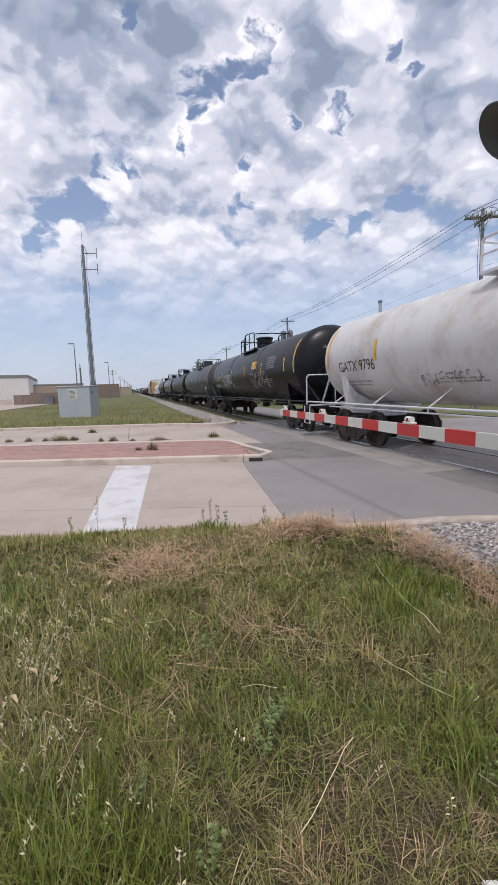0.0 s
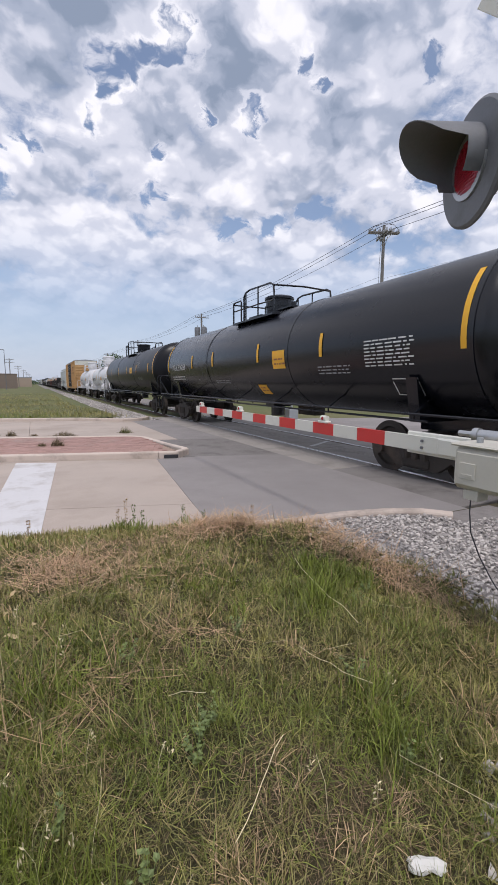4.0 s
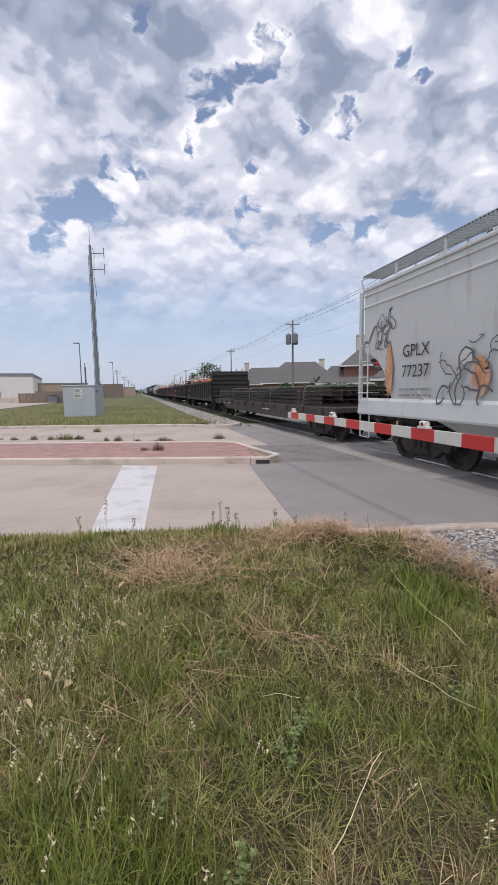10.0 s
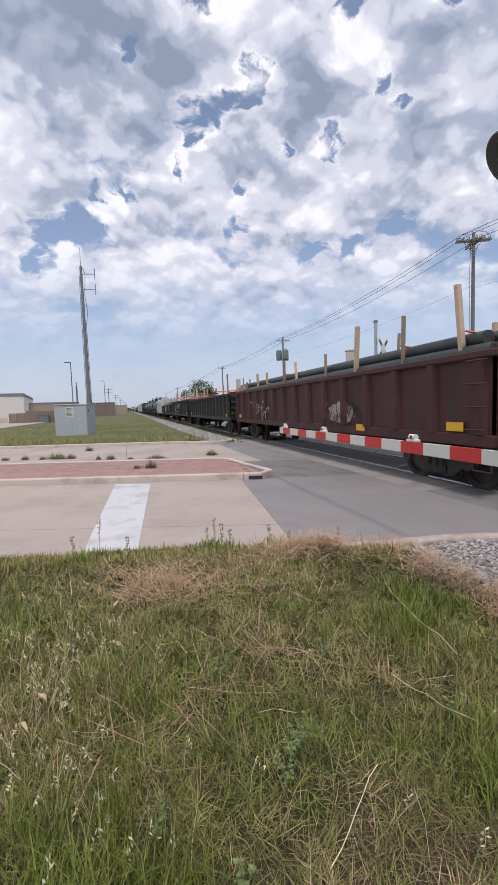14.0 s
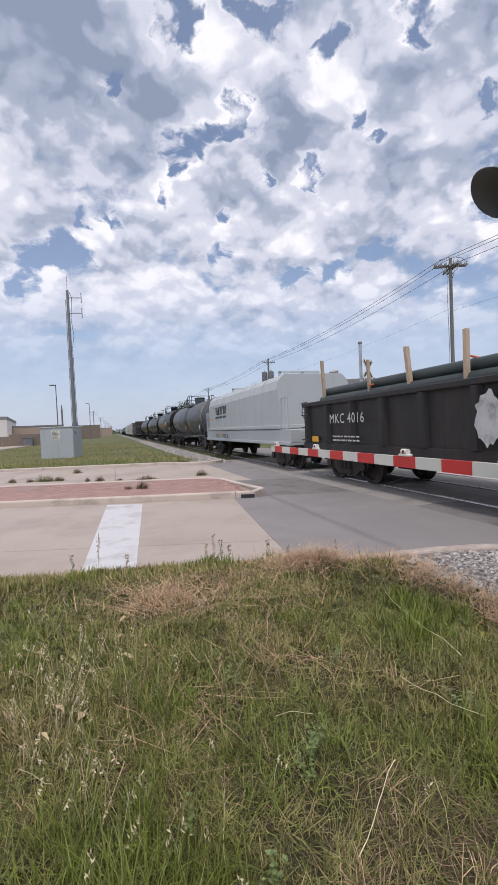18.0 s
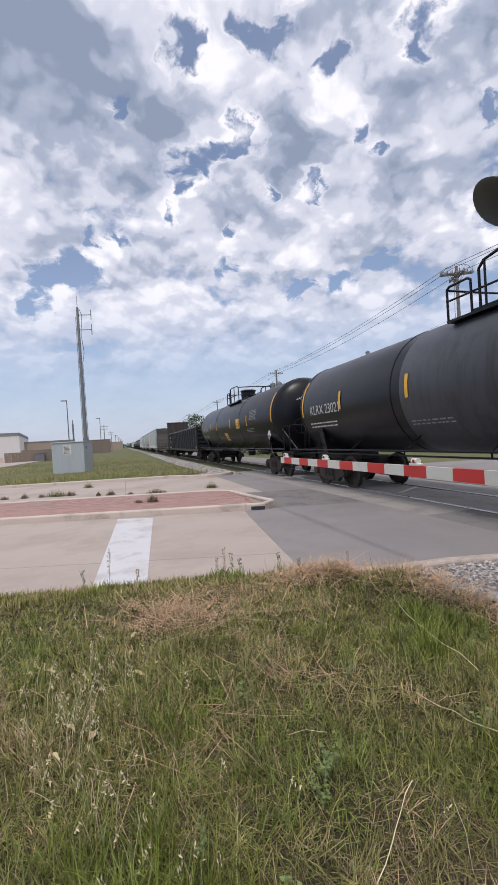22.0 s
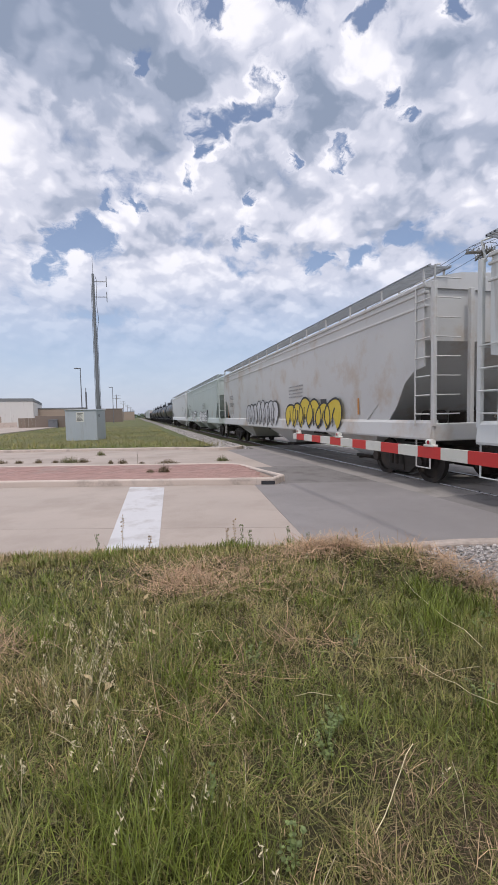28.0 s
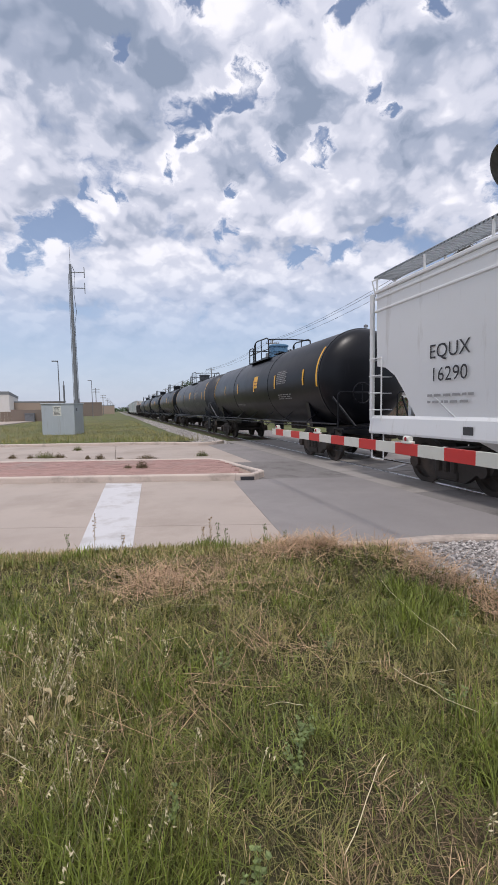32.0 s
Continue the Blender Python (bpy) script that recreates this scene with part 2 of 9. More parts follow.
M_HOPPER = surface("pale_grey_hopper_paint", (0.60, 0.62, 0.61), 0.5, vary=0.07, scale=0.7, dirt=(0.40, 0.37, 0.33), dirt_amount=0.14, streak=True)
M_HOPPERRUST = surface("rust_stained_hopper_paint", (0.58, 0.58, 0.565), 0.55, vary=0.07, scale=0.7, dirt=(0.45, 0.335, 0.23), dirt_amount=0.30, streak=False, dirt_scale=0.6)
M_HOPPERGREEN = surface("pale_green_hopper_paint", (0.53, 0.59, 0.56), 0.5, vary=0.06, scale=0.7, dirt=(0.36, 0.36, 0.32), dirt_amount=0.14, streak=True)
M_HOPPERWHITE = surface("clean_white_hopper_paint", (0.72, 0.73, 0.73), 0.5, vary=0.04, scale=0.7, dirt=(0.5, 0.48, 0.45), dirt_amount=0.08, streak=True)
M_SILL = surface("white_side_sill_paint", (0.72, 0.74, 0.76), 0.45, vary=0.06, dirt=(0.3, 0.27, 0.24), dirt_amount=0.15, streak=True)
M_COIL = surface("light_grey_cover_paint", (0.46, 0.49, 0.50), 0.5, vary=0.06, scale=0.7, dirt=(0.33, 0.32, 0.30), dirt_amount=0.15, streak=True)
M_BOX = surface("yellow_boxcar_paint", (0.50, 0.300, 0.128), 0.55, vary=0.08, scale=0.7, dirt=(0.20, 0.11, 0.05), dirt_amount=0.2, streak=True)
M_DOOR = surface("black_door_paint", (0.022, 0.024, 0.030), 0.45, vary=0.2, dirt=(0.07, 0.065, 0.06), dirt_amount=0.25, streak=True)
M_GON = surface("black_gondola_paint", (0.020, 0.018, 0.018), 0.6, vary=0.3, scale=0.9, dirt=(0.05, 0.034, 0.027), dirt_amount=0.4, streak=True)
M_GONBROWN = surface("brown_gondola_paint", (0.072, 0.022, 0.019), 0.65, vary=0.3, scale=0.9, dirt=(0.030, 0.020, 0.020), dirt_amount=0.4, streak=True)
M_GONNEW = surface("fresh_black_gondola_paint", (0.012, 0.013, 0.016), 0.42, vary=0.2, dirt=(0.04, 0.04, 0.04), dirt_amount=0.15, streak=True)
M_BULK = surface("dark_brown_bulkhead_steel", (0.046, 0.036, 0.033), 0.65, vary=0.3, dirt=(0.12, 0.08, 0.06), dirt_amount=0.3, streak=True)
M_TRUCK = surface("truck_cast_steel", (0.030, 0.024, 0.020), 0.75, vary=0.35, scale=4, dirt=(0.08, 0.055, 0.04), dirt_amount=0.35)
M_TREAD = surface("worn_wheel_steel", (0.16, 0.14, 0.13), 0.45, 0.7, vary=0.2, scale=6)
M_RAIL = surface("rail_steel", (0.10, 0.065, 0.045), 0.7, 0.2, vary=0.25, scale=2)
M_RAILTOP = surface("polished_rail_head", (0.45, 0.43, 0.42), 0.28, 1.0, vary=0.1)
M_LOAD = surface("dark_rail_load", (0.035, 0.028, 0.026), 0.6, 0.3, vary=0.4, scale=2, dirt=(0.10, 0.07, 0.05), dirt_amount=0.3, island=0.4)
M_PIPE = surface("green_black_pipe", (0.025, 0.035, 0.035), 0.45, vary=0.3, dirt=(0.07, 0.07, 0.06), dirt_amount=0.3, island=0.3)
M_STRAP = surface("grey_steel_strap", (0.22, 0.22, 0.22), 0.5, 0.4, vary=0.1)
M_ORANGE = surface("orange_strap", (0.75, 0.16, 0.07), 0.6, vary=0.1)
M_STAKE = surface("raw_timber_stake", (0.42, 0.32, 0.23), 0.8, vary=0.2, scale=6, fine=90, bump=0.03, objrand=0.4)
M_PLANK = surface("weathered_plank", (0.098, 0.09, 0.084), 0.85, vary=0.25, scale=5, fine=80, bump=0.05, objrand=0.3)
M_YELLOW = surface("yellow_reflector", (0.80, 0.42, 0.02), 0.45, vary=0.08)
M_LETW = surface("white_lettering", (0.62, 0.62, 0.60), 0.6, vary=0.1)
M_LETK = surface("black_lettering", (0.03, 0.03, 0.035), 0.6, vary=0.1)
M_LETY = surface("faded_gold_lettering", (0.48, 0.33, 0.12), 0.6, vary=0.1)
M_LETR = surface("faded_red_lettering", (0.30, 0.115, 0.07), 0.65, vary=0.15)
M_GREYPANEL = surface("grey_stencil_panel", (0.055, 0.055, 0.058), 0.6, vary=0.2)
M_RED = surface("red_reflective_sheet", (0.58, 0.028, 0.025), 0.35, vary=0.06)
M_ARM = surface("white_reflective_sheet", (0.66, 0.66, 0.60), 0.4, vary=0.05, dirt=(0.35, 0.33, 0.28), dirt_amount=0.15)
M_ALU = surface("dull_aluminium", (0.48, 0.49, 0.50), 0.42, 0.8, vary=0.1)
M_GALV = surface("galvanised_steel", (0.38, 0.40, 0.42), 0.5, 0.5, vary=0.1, scale=5)
M_SIGNAL = surface("matt_black_signal_paint", (0.155, 0.162, 0.178), 0.55, vary=0.2, dirt=(0.07, 0.07, 0.07), dirt_amount=0.2)
M_MECH = surface("grey_mechanism_paint", (0.52, 0.50, 0.44), 0.5, vary=0.08, dirt=(0.2, 0.18, 0.15), dirt_amount=0.15)
M_CONC = surface("pale_concrete", (0.430, 0.364, 0.318), 0.85, vary=0.16, scale=0.5, fine=45, bump=0.03, dirt=(0.33, 0.272, 0.23), dirt_amount=0.46, dirt_scale=0.45)
M_KERB = surface("kerb_concrete", (0.58, 0.49, 0.43), 0.85, vary=0.12, scale=1.5, fine=50, bump=0.02, dirt=(0.24, 0.20, 0.17), dirt_amount=0.3)
M_ASPH = surface("worn_asphalt", (0.265, 0.245, 0.24), 0.88, vary=0.22, scale=0.6, fine=110, bump=0.06, dirt=(0.195, 0.180, 0.175), dirt_amount=0.45, dirt_scale=0.28)
M_ASPHDARK = surface("patched_asphalt", (0.20,0.185,0.178), 0.9, vary=0.18, scale=1.0, fine=130, bump=0.04, dirt=(0.10, 0.09, 0.085), dirt_amount=0.3)
M_PANEL = surface("concrete_crossing_panel", (0.31, 0.285, 0.265), 0.85, vary=0.12, scale=1.2, fine=60, bump=0.02, dirt=(0.18, 0.165, 0.15), dirt_amount=0.3)
M_PAINT = surface("worn_white_road_paint", (0.60, 0.59, 0.60), 0.7, vary=0.07, scale=2, fine=40, dirt=(0.38, 0.345, 0.325), dirt_amount=0.35, dirt_scale=1.6)
M_BRICK = surface("red_clay_paver", (0.37, 0.225, 0.195), 0.85, vary=0.12, scale=2, fine=60, bump=0.03, objrand=0.14, dirt=(0.34, 0.275, 0.24), dirt_amount=0.35, dirt_scale=0.6)
M_BRICKJ = surface("red_clay_paver_far", (0.37, 0.225, 0.195), 0.85, vary=0.12, scale=2, fine=60, island=0.14, dirt=(0.34, 0.275, 0.24), dirt_amount=0.35, dirt_scale=0.6)
M_MORTAR = surface("sand_joint", (0.33, 0.24, 0.19), 0.95, vary=0.15)
M_SOIL = surface("dry_soil_and_thatch", (0.066, 0.055, 0.026), 0.95, vary=0.5, scale=3, fine=110, bump=0.09, dirt=(0.024, 0.028, 0.010), dirt_amount=0.55, dirt_scale=2.0)
M_FIELD = surface("rough_grassland", (0.130, 0.124, 0.050), 0.95, vary=0.4, scale=0.35, fine=9, bump=0.1, dirt=(0.080, 0.118, 0.030), dirt_amount=0.6, dirt_scale=0.16)
M_BALLAST = surface("ballast_bed", (0.24, 0.222, 0.215), 0.95, vary=0.3, scale=8, fine=40, bump=0.1)
M_STONE = surface("crushed_limestone", (0.43, 0.40, 0.38), 0.9, vary=0.15, scale=8, fine=80, island=0.45)
M_CAB = surface("grey_blue_cabinet_paint", (0.44, 0.48, 0.51), 0.45, 0.1, vary=0.06, scale=1.2, dirt=(0.34, 0.34, 0.33), dirt_amount=0.15, streak=True)
M_POLE = surface("weathered_utility_pole", (0.20, 0.19, 0.18), 0.9, vary=0.2, scale=4, fine=60, bump=0.05)
M_STEELPOLE = surface("grey_steel_pole", (0.21, 0.22, 0.23), 0.5, 0.4, vary=0.1)
M_WIRE = surface("black_wire", (0.05, 0.05, 0.055), 0.6)
M_CERAMIC = surface("grey_insulator", (0.30, 0.31, 0.32), 0.3, vary=0.1)
M_WALLW = surface("white_warehouse_wall", (0.66, 0.64, 0.61), 0.8, vary=0.05, scale=0.3, dirt=(0.5, 0.47, 0.43), dirt_amount=0.15, streak=True)
M_WALLT = surface("tan_warehouse_wall", (0.38, 0.30, 0.24), 0.85, vary=0.08, scale=0.3)
M_WALLB = surface("brown_fence_wall", (0.22, 0.175, 0.145), 0.85, vary=0.12, scale=0.5)
M_ROOFG = surface("grey_roof_edge", (0.20, 0.21, 0.215), 0.7, vary=0.1)
M_SHINGLE = surface("brown_grey_shingle", (0.125, 0.12, 0.118), 0.9, vary=0.2, scale=1.0, fine=14)
M_HOUSEB = surface("red_house_brick", (0.28, 0.145, 0.115), 0.9, vary=0.15, scale=1.0, fine=20)
M_CHIM = surface("cream_chimney", (0.55, 0.50, 0.43), 0.85, vary=0.08)
M_TRIM = surface("white_trim", (0.7, 0.69, 0.66), 0.6, vary=0.05)
M_GLASS = surface("dark_window_glass", (0.03, 0.035, 0.04), 0.08, vary=0.1, spec=0.6)
M_FENCE = surface("weathered_fence_board", (0.24, 0.19, 0.15), 0.9, vary=0.15, scale=2, objrand=0.15)
M_LEAF = surface("tree_leaf", (0.045, 0.078, 0.022), 0.6, vary=0.3, island=0.45)
M_BARK = surface("tree_bark", (0.10, 0.08, 0.06), 0.95, vary=0.2)
M_BLADE = surface("green_grass_blade", (0.128, 0.136, 0.028), 0.5, vary=0.7, scale=4.5, fine=16, island=0.45)
M_BLADE2 = surface("yellow_green_grass_blade", (0.272, 0.246, 0.084), 0.55, vary=0.7, scale=4.5, fine=16, island=0.45)
M_BLADE3 = surface("bright_grass_blade", (0.166, 0.202, 0.034), 0.5, vary=0.7, scale=4.5, fine=16, island=0.45)
M_DRY = surface("dry_grass_stem", (0.46, 0.33, 0.195), 0.7, vary=0.2, scale=1.0, fine=9, island=0.45)
M_SEED = surface("pale_seed_head", (0.62, 0.54, 0.36), 0.8, vary=0.15, island=0.3)
M_WEED = surface("broad_weed_leaf", (0.17, 0.22, 0.075), 0.5, vary=0.2, island=0.35)


def glow(name, color, strength):
    m = bpy.data.materials.new(name)
    m.use_nodes = True
    b = m.node_tree.nodes["Principled BSDF"]
    b.inputs["Base Color"].default_value = (*color, 1)
    b.inputs["Emission Color"].default_value, b.inputs["Emission Strength"].default_value = (*color, 1), strength
    return m


M_LENS = surface("red_signal_lens", (0.35, 0.02, 0.035), 0.15, vary=0.1)
M_LIT = glow("lit_red_signal_lens", (0.55, 0.02, 0.04), 0.35)

M_SPRAYK = surface("thin_grey_spray", (0.13, 0.13, 0.14), 0.7, vary=0.3, scale=4)
M_SPRAYO = surface("orange_spray", (0.62, 0.27, 0.10), 0.7, vary=0.25, scale=3, dirt=(0.60, 0.60, 0.58), dirt_amount=0.45, dirt_scale=3)
M_SPRAYW = surface("white_spray", (0.55, 0.55, 0.54), 0.7, vary=0.25, scale=4, dirt=(0.10, 0.10, 0.11), dirt_amount=0.4, dirt_scale=3)
M_OLDWHITE = surface("rust_streaked_white_tank_paint", (0.64, 0.63, 0.62), 0.5, vary=0.07, scale=0.8, dirt=(0.40, 0.33, 0.27), dirt_amount=0.42, dirt_scale=0.7)
M_WEEDDRY = surface("brown_green_weed", (0.17, 0.13, 0.075), 0.75, vary=0.25, island=0.5)
M_FAINT = surface("faint_worn_lettering", (0.30, 0.30, 0.30), 0.7, vary=0.3, scale=6)
M_THATCH = surface("brown_matted_thatch", (0.20, 0.135, 0.085), 0.85, vary=0.25, scale=1.0, fine=9, island=0.5)
M_SLATE = surface("slate_grey_tank_paint", (0.066, 0.073, 0.084), 0.45, vary=0.25, scale=0.9, dirt=(0.014, 0.014, 0.017), dirt_amount=0.38, streak=True, spec=0.8)
M_MAT = surface("olive_brown_old_growth", (0.125, 0.100, 0.046), 0.85, vary=0.5, scale=3.0, fine=12, island=0.6)
M_RIPE = surface("ripe_pale_grass", (0.36, 0.305, 0.120), 0.7, vary=0.4, scale=3.0, fine=12, island=0.5)
M_LEAFDRY = surface("tan_dead_leaf", (0.55, 0.43, 0.25), 0.75, vary=0.25, scale=20, fine=90)
M_STRAW = surface("pale_pinkish_straw", (0.46, 0.305, 0.185), 0.75, vary=0.2, scale=2.0, fine=9, island=0.45)
M_FRESHW = surface("fresh_white_spray", (0.84, 0.84, 0.84), 0.6, vary=0.06)

# ---- mesh tools ----
class Shape:
    """Collects the corners and faces of one mesh."""

    def __init__(self):
        self.v, self.f = [], []

    def add(self, verts, faces):
        n = len(self.v)
        self.v.extend(tuple(p) for p in verts)
        self.f.extend(tuple(n + i for i in f) for f in faces)
        return self

    def box(self, x0, y0, z0, x1, y1, z1, b=0.0):
        if b <= 0:
            v = [(x, y, z) for z in (z0, z1) for y in (y0, y1) for x in (x0, x1)]
            return self.add(v, [(0, 2, 3, 1), (4, 5, 7, 6), (0, 1, 5, 4), (2, 6, 7, 3), (0, 4, 6, 2), (1, 3, 7, 5)])
        b = min(b, (x1 - x0) / 2.1, (y1 - y0) / 2.1, (z1 - z0) / 2.1)
        ring = lambda e, z: [(x0 + e, y0 + b, z), (x0 + b, y0 + e, z), (x1 - b, y0 + e, z), (x1 - e, y0 + b, z), (x1 - e, y1 - b, z), (x1 - b, y1 - e, z), (x0 + b, y1 - e, z), (x0 + e, y1 - b, z)]
        v = ring(b, z0) + ring(0, z0 + b) + ring(0, z1 - b) + ring(b, z1)
        f = [tuple(range(7, -1, -1)), tuple(range(24, 32))]
        for k in range(3):
            f += [(8 * k + i, 8 * k + (i + 1) % 8, 8 * k + 8 + (i + 1) % 8, 8 * k + 8 + i) for i in range(8)]
        return self.add(v, f)

    def cyl(self, p0, p1, r0, r1=None, n=12, caps=True):
        p0, p1 = Vector(p0), Vector(p1)
        r1 = r0 if r1 is None else r1
        w = (p1 - p0).normalized()
        a = w.orthogonal().normalized()
        c = w.cross(a)
        v = []
        for p, r in ((p0, r0), (p1, r1)):
            v += [p + (a * math.cos(2 * math.pi * i / n) + c * math.sin(2 * math.pi * i / n)) * r for i in range(n)]
        f = [(i, (i + 1) % n, n + (i + 1) % n, n + i) for i in range(n)]
        if caps:
            f += [tuple(range(n - 1, -1, -1)), tuple(range(n, 2 * n))]
        return self.add(v, f)

    def pipe(self, pts, r, n=6):
        pts = [Vector(p) for p in pts]
        v, f = [], []
        a = None
        for i, p in enumerate(pts):
            w = ((pts[min(i + 1, len(pts) - 1)] - p).normalized() + (p - pts[max(i - 1, 0)]).normalized())
            w = w.normalized() if w.length > 1e-6 else Vector((0, 0, 1))
            a = w.orthogonal().normalized() if a is None else (a - w * a.dot(w)).normalized()
            c = w.cross(a)
            v += [p + (a * math.cos(2 * math.pi * k / n) + c * math.sin(2 * math.pi * k / n)) * r for k in range(n)]
        for i in range(len(pts) - 1):
            f += [(n * i + k, n * i + (k + 1) % n, n * i + n + (k + 1) % n, n * i + n + k) for k in range(n)]
        f += [tuple(range(n - 1, -1, -1)), tuple(range(n * (len(pts) - 1), n * len(pts)))]
        return self.add(v, f)

    def lathe(self, profile, n=32, along="y", at=(0, 0, 0)):
        """profile: (position along the axis, radius)."""
        v, f = [], []
        for s, r in profile:
            for k in range(n):
                q = 2 * math.pi * k / n
                c, d = r * math.cos(q), r * math.sin(q)
                p = (c, s, d) if along == "y" else (s, c, d) if along == "x" else (c, d, s)
                v.append((p[0] + at[0], p[1] + at[1], p[2] + at[2]))
        for i in range(len(profile) - 1):
            f += [(n * i + k, n * i + (k + 1) % n, n * i + n + (k + 1) % n, n * i + n + k) for k in range(n)]
        f += [tuple(range(n - 1, -1, -1)), tuple(range(n * (len(profile) - 1), n * len(profile)))]
        return self.add(v, f)

    def prism(self, poly, a0, a1, along="y"):
        """A flat outline drawn out along an axis; the outline is in the two other axes, in order."""
        n = len(poly)
        put = {"y": lambda p, s: (p[0], s, p[1]), "x": lambda p, s: (s, p[0], p[1]), "z": lambda p, s: (p[0], p[1], s)}[along]
        v = [put(p, a0) for p in poly] + [put(p, a1) for p in poly]
        f = [(i, (i + 1) % n, n + (i + 1) % n, n + i) for i in range(n)]
        return self.add(v, f + [tuple(range(n - 1, -1, -1)), tuple(range(n, 2 * n))])

    def moved(self, m):
        s = Shape()
        s.v, s.f = [tuple(m @ Vector(p)) for p in self.v], list(self.f)
        return s

    def join(self, other):
        return self.add(other.v, other.f)

    def mesh(self, name, smooth=False):
        me = bpy.data.meshes.new(name)
        me.from_pydata(self.v, [], self.f)
        if smooth:
            me.shade_smooth()
            me.set_sharp_from_angle(angle=radians(38))
        me.update()
        return me


def part(name, shape, material, parent=None, label="", smooth=False, at=None):
    me = shape if isinstance(shape, bpy.types.Mesh) else shape.mesh(name, smooth)
    if not me.materials:
        me.materials.append(material)
    ob = new(name, me)
    ob.parent = parent
    if at is not None:
        ob.matrix_local = at
    if label:
        ob["label"] = label
    return ob


def thing(name, label, category, at=None, group="", kind=""):
    ob = new(name)
    ob.empty_display_size = 0.3
    if at is not None:
        ob.matrix_local = at
    return tagged(ob, label, category, group, kind)


def single(name, shape, material, label, category, group="", kind="", smooth=False, at=None):
    return tagged(part(name, shape, material, None, "", smooth, at), label, category, group, kind)


def flat_text(body, size, bold=0.0, gap=1.0):
    """The corners and faces of a line of lettering, its foot at z 0, centred."""
    cu = bpy.data.curves.new("lettering", "FONT")
    cu.body, cu.size, cu.align_x, cu.resolution_u, cu.offset, cu.space_character = body, size, "CENTER", 3, bold, gap
    ob = bpy.data.objects.new("lettering", cu)
    scene.collection.objects.link(ob)
    me = bpy.data.meshes.new_from_object(ob)
    v, f = [tuple(p.co) for p in me.vertices], [tuple(q.vertices) for q in me.polygons]
    bpy.data.objects.remove(ob), bpy.data.curves.remove(cu), bpy.data.meshes.remove(me)
    return v, f


def ground_noise(x, y, s=1.0, seed=0.0):
    return noise.noise((x * s + seed, y * s - seed, seed * 0.37))


# ---- the road, its own axes: along (towards +x) and across ----
SKEW = radians(17.5)
E_AL, E_AC = (math.cos(SKEW), -math.sin(SKEW)), (math.sin(SKEW), math.cos(SKEW))


def rd(a, c):
    """World x, y of a place a metres along and c metres across the road."""
    return a * E_AL[0] + c * E_AC[0], a * E_AL[1] + c * E_AC[1]


def across_at_x(x, c):
    """The place on the line c across the road that has this x."""
    a = (x - c * E_AC[0]) / E_AL[0]
    return rd(a, c)


TRACK_X, GAUGE = 7.28, 0.7525
C_NEAR, C_MED0, C_MED1, C_FAR = 4.95, 9.85, 13.15, 20.3


def slab(poly, z0, z1):
    return Shape().prism(poly, z0, z1, "z")


def strip(x0, x1, c0, c1, z0, z1):
    """A slab of road between two lines of equal x and two lines across."""
    return slab([across_at_x(x0, c0), across_at_x(x1, c0), across_at_x(x1, c1), across_at_x(x0, c1)], z0, z1)


def build_ground():
    # one sheet to the horizon, a little below the road, with a coarse grid near the place
    s = Shape()
    xs = [-3000, -800, -250, -90, -40, -20, -10, 0, 10, 20, 40, 90, 250, 800, 3000]
    ys = [-3000, -800, -250, -60, -20, 0, 20, 40, 70, 120, 250, 600, 1500, 4000]
    v = [(x, y, -0.14) for y in ys for x in xs]
    n = len(xs)
    s.add(v, [(j * n + i, j * n + i + 1, j * n + n + i + 1, j * n + n + i) for j in range(len(ys) - 1) for i in range(n - 1)])
    single("ground", s, M_FIELD, "flat rough grassland running to the horizon", "ground", kind="structure")


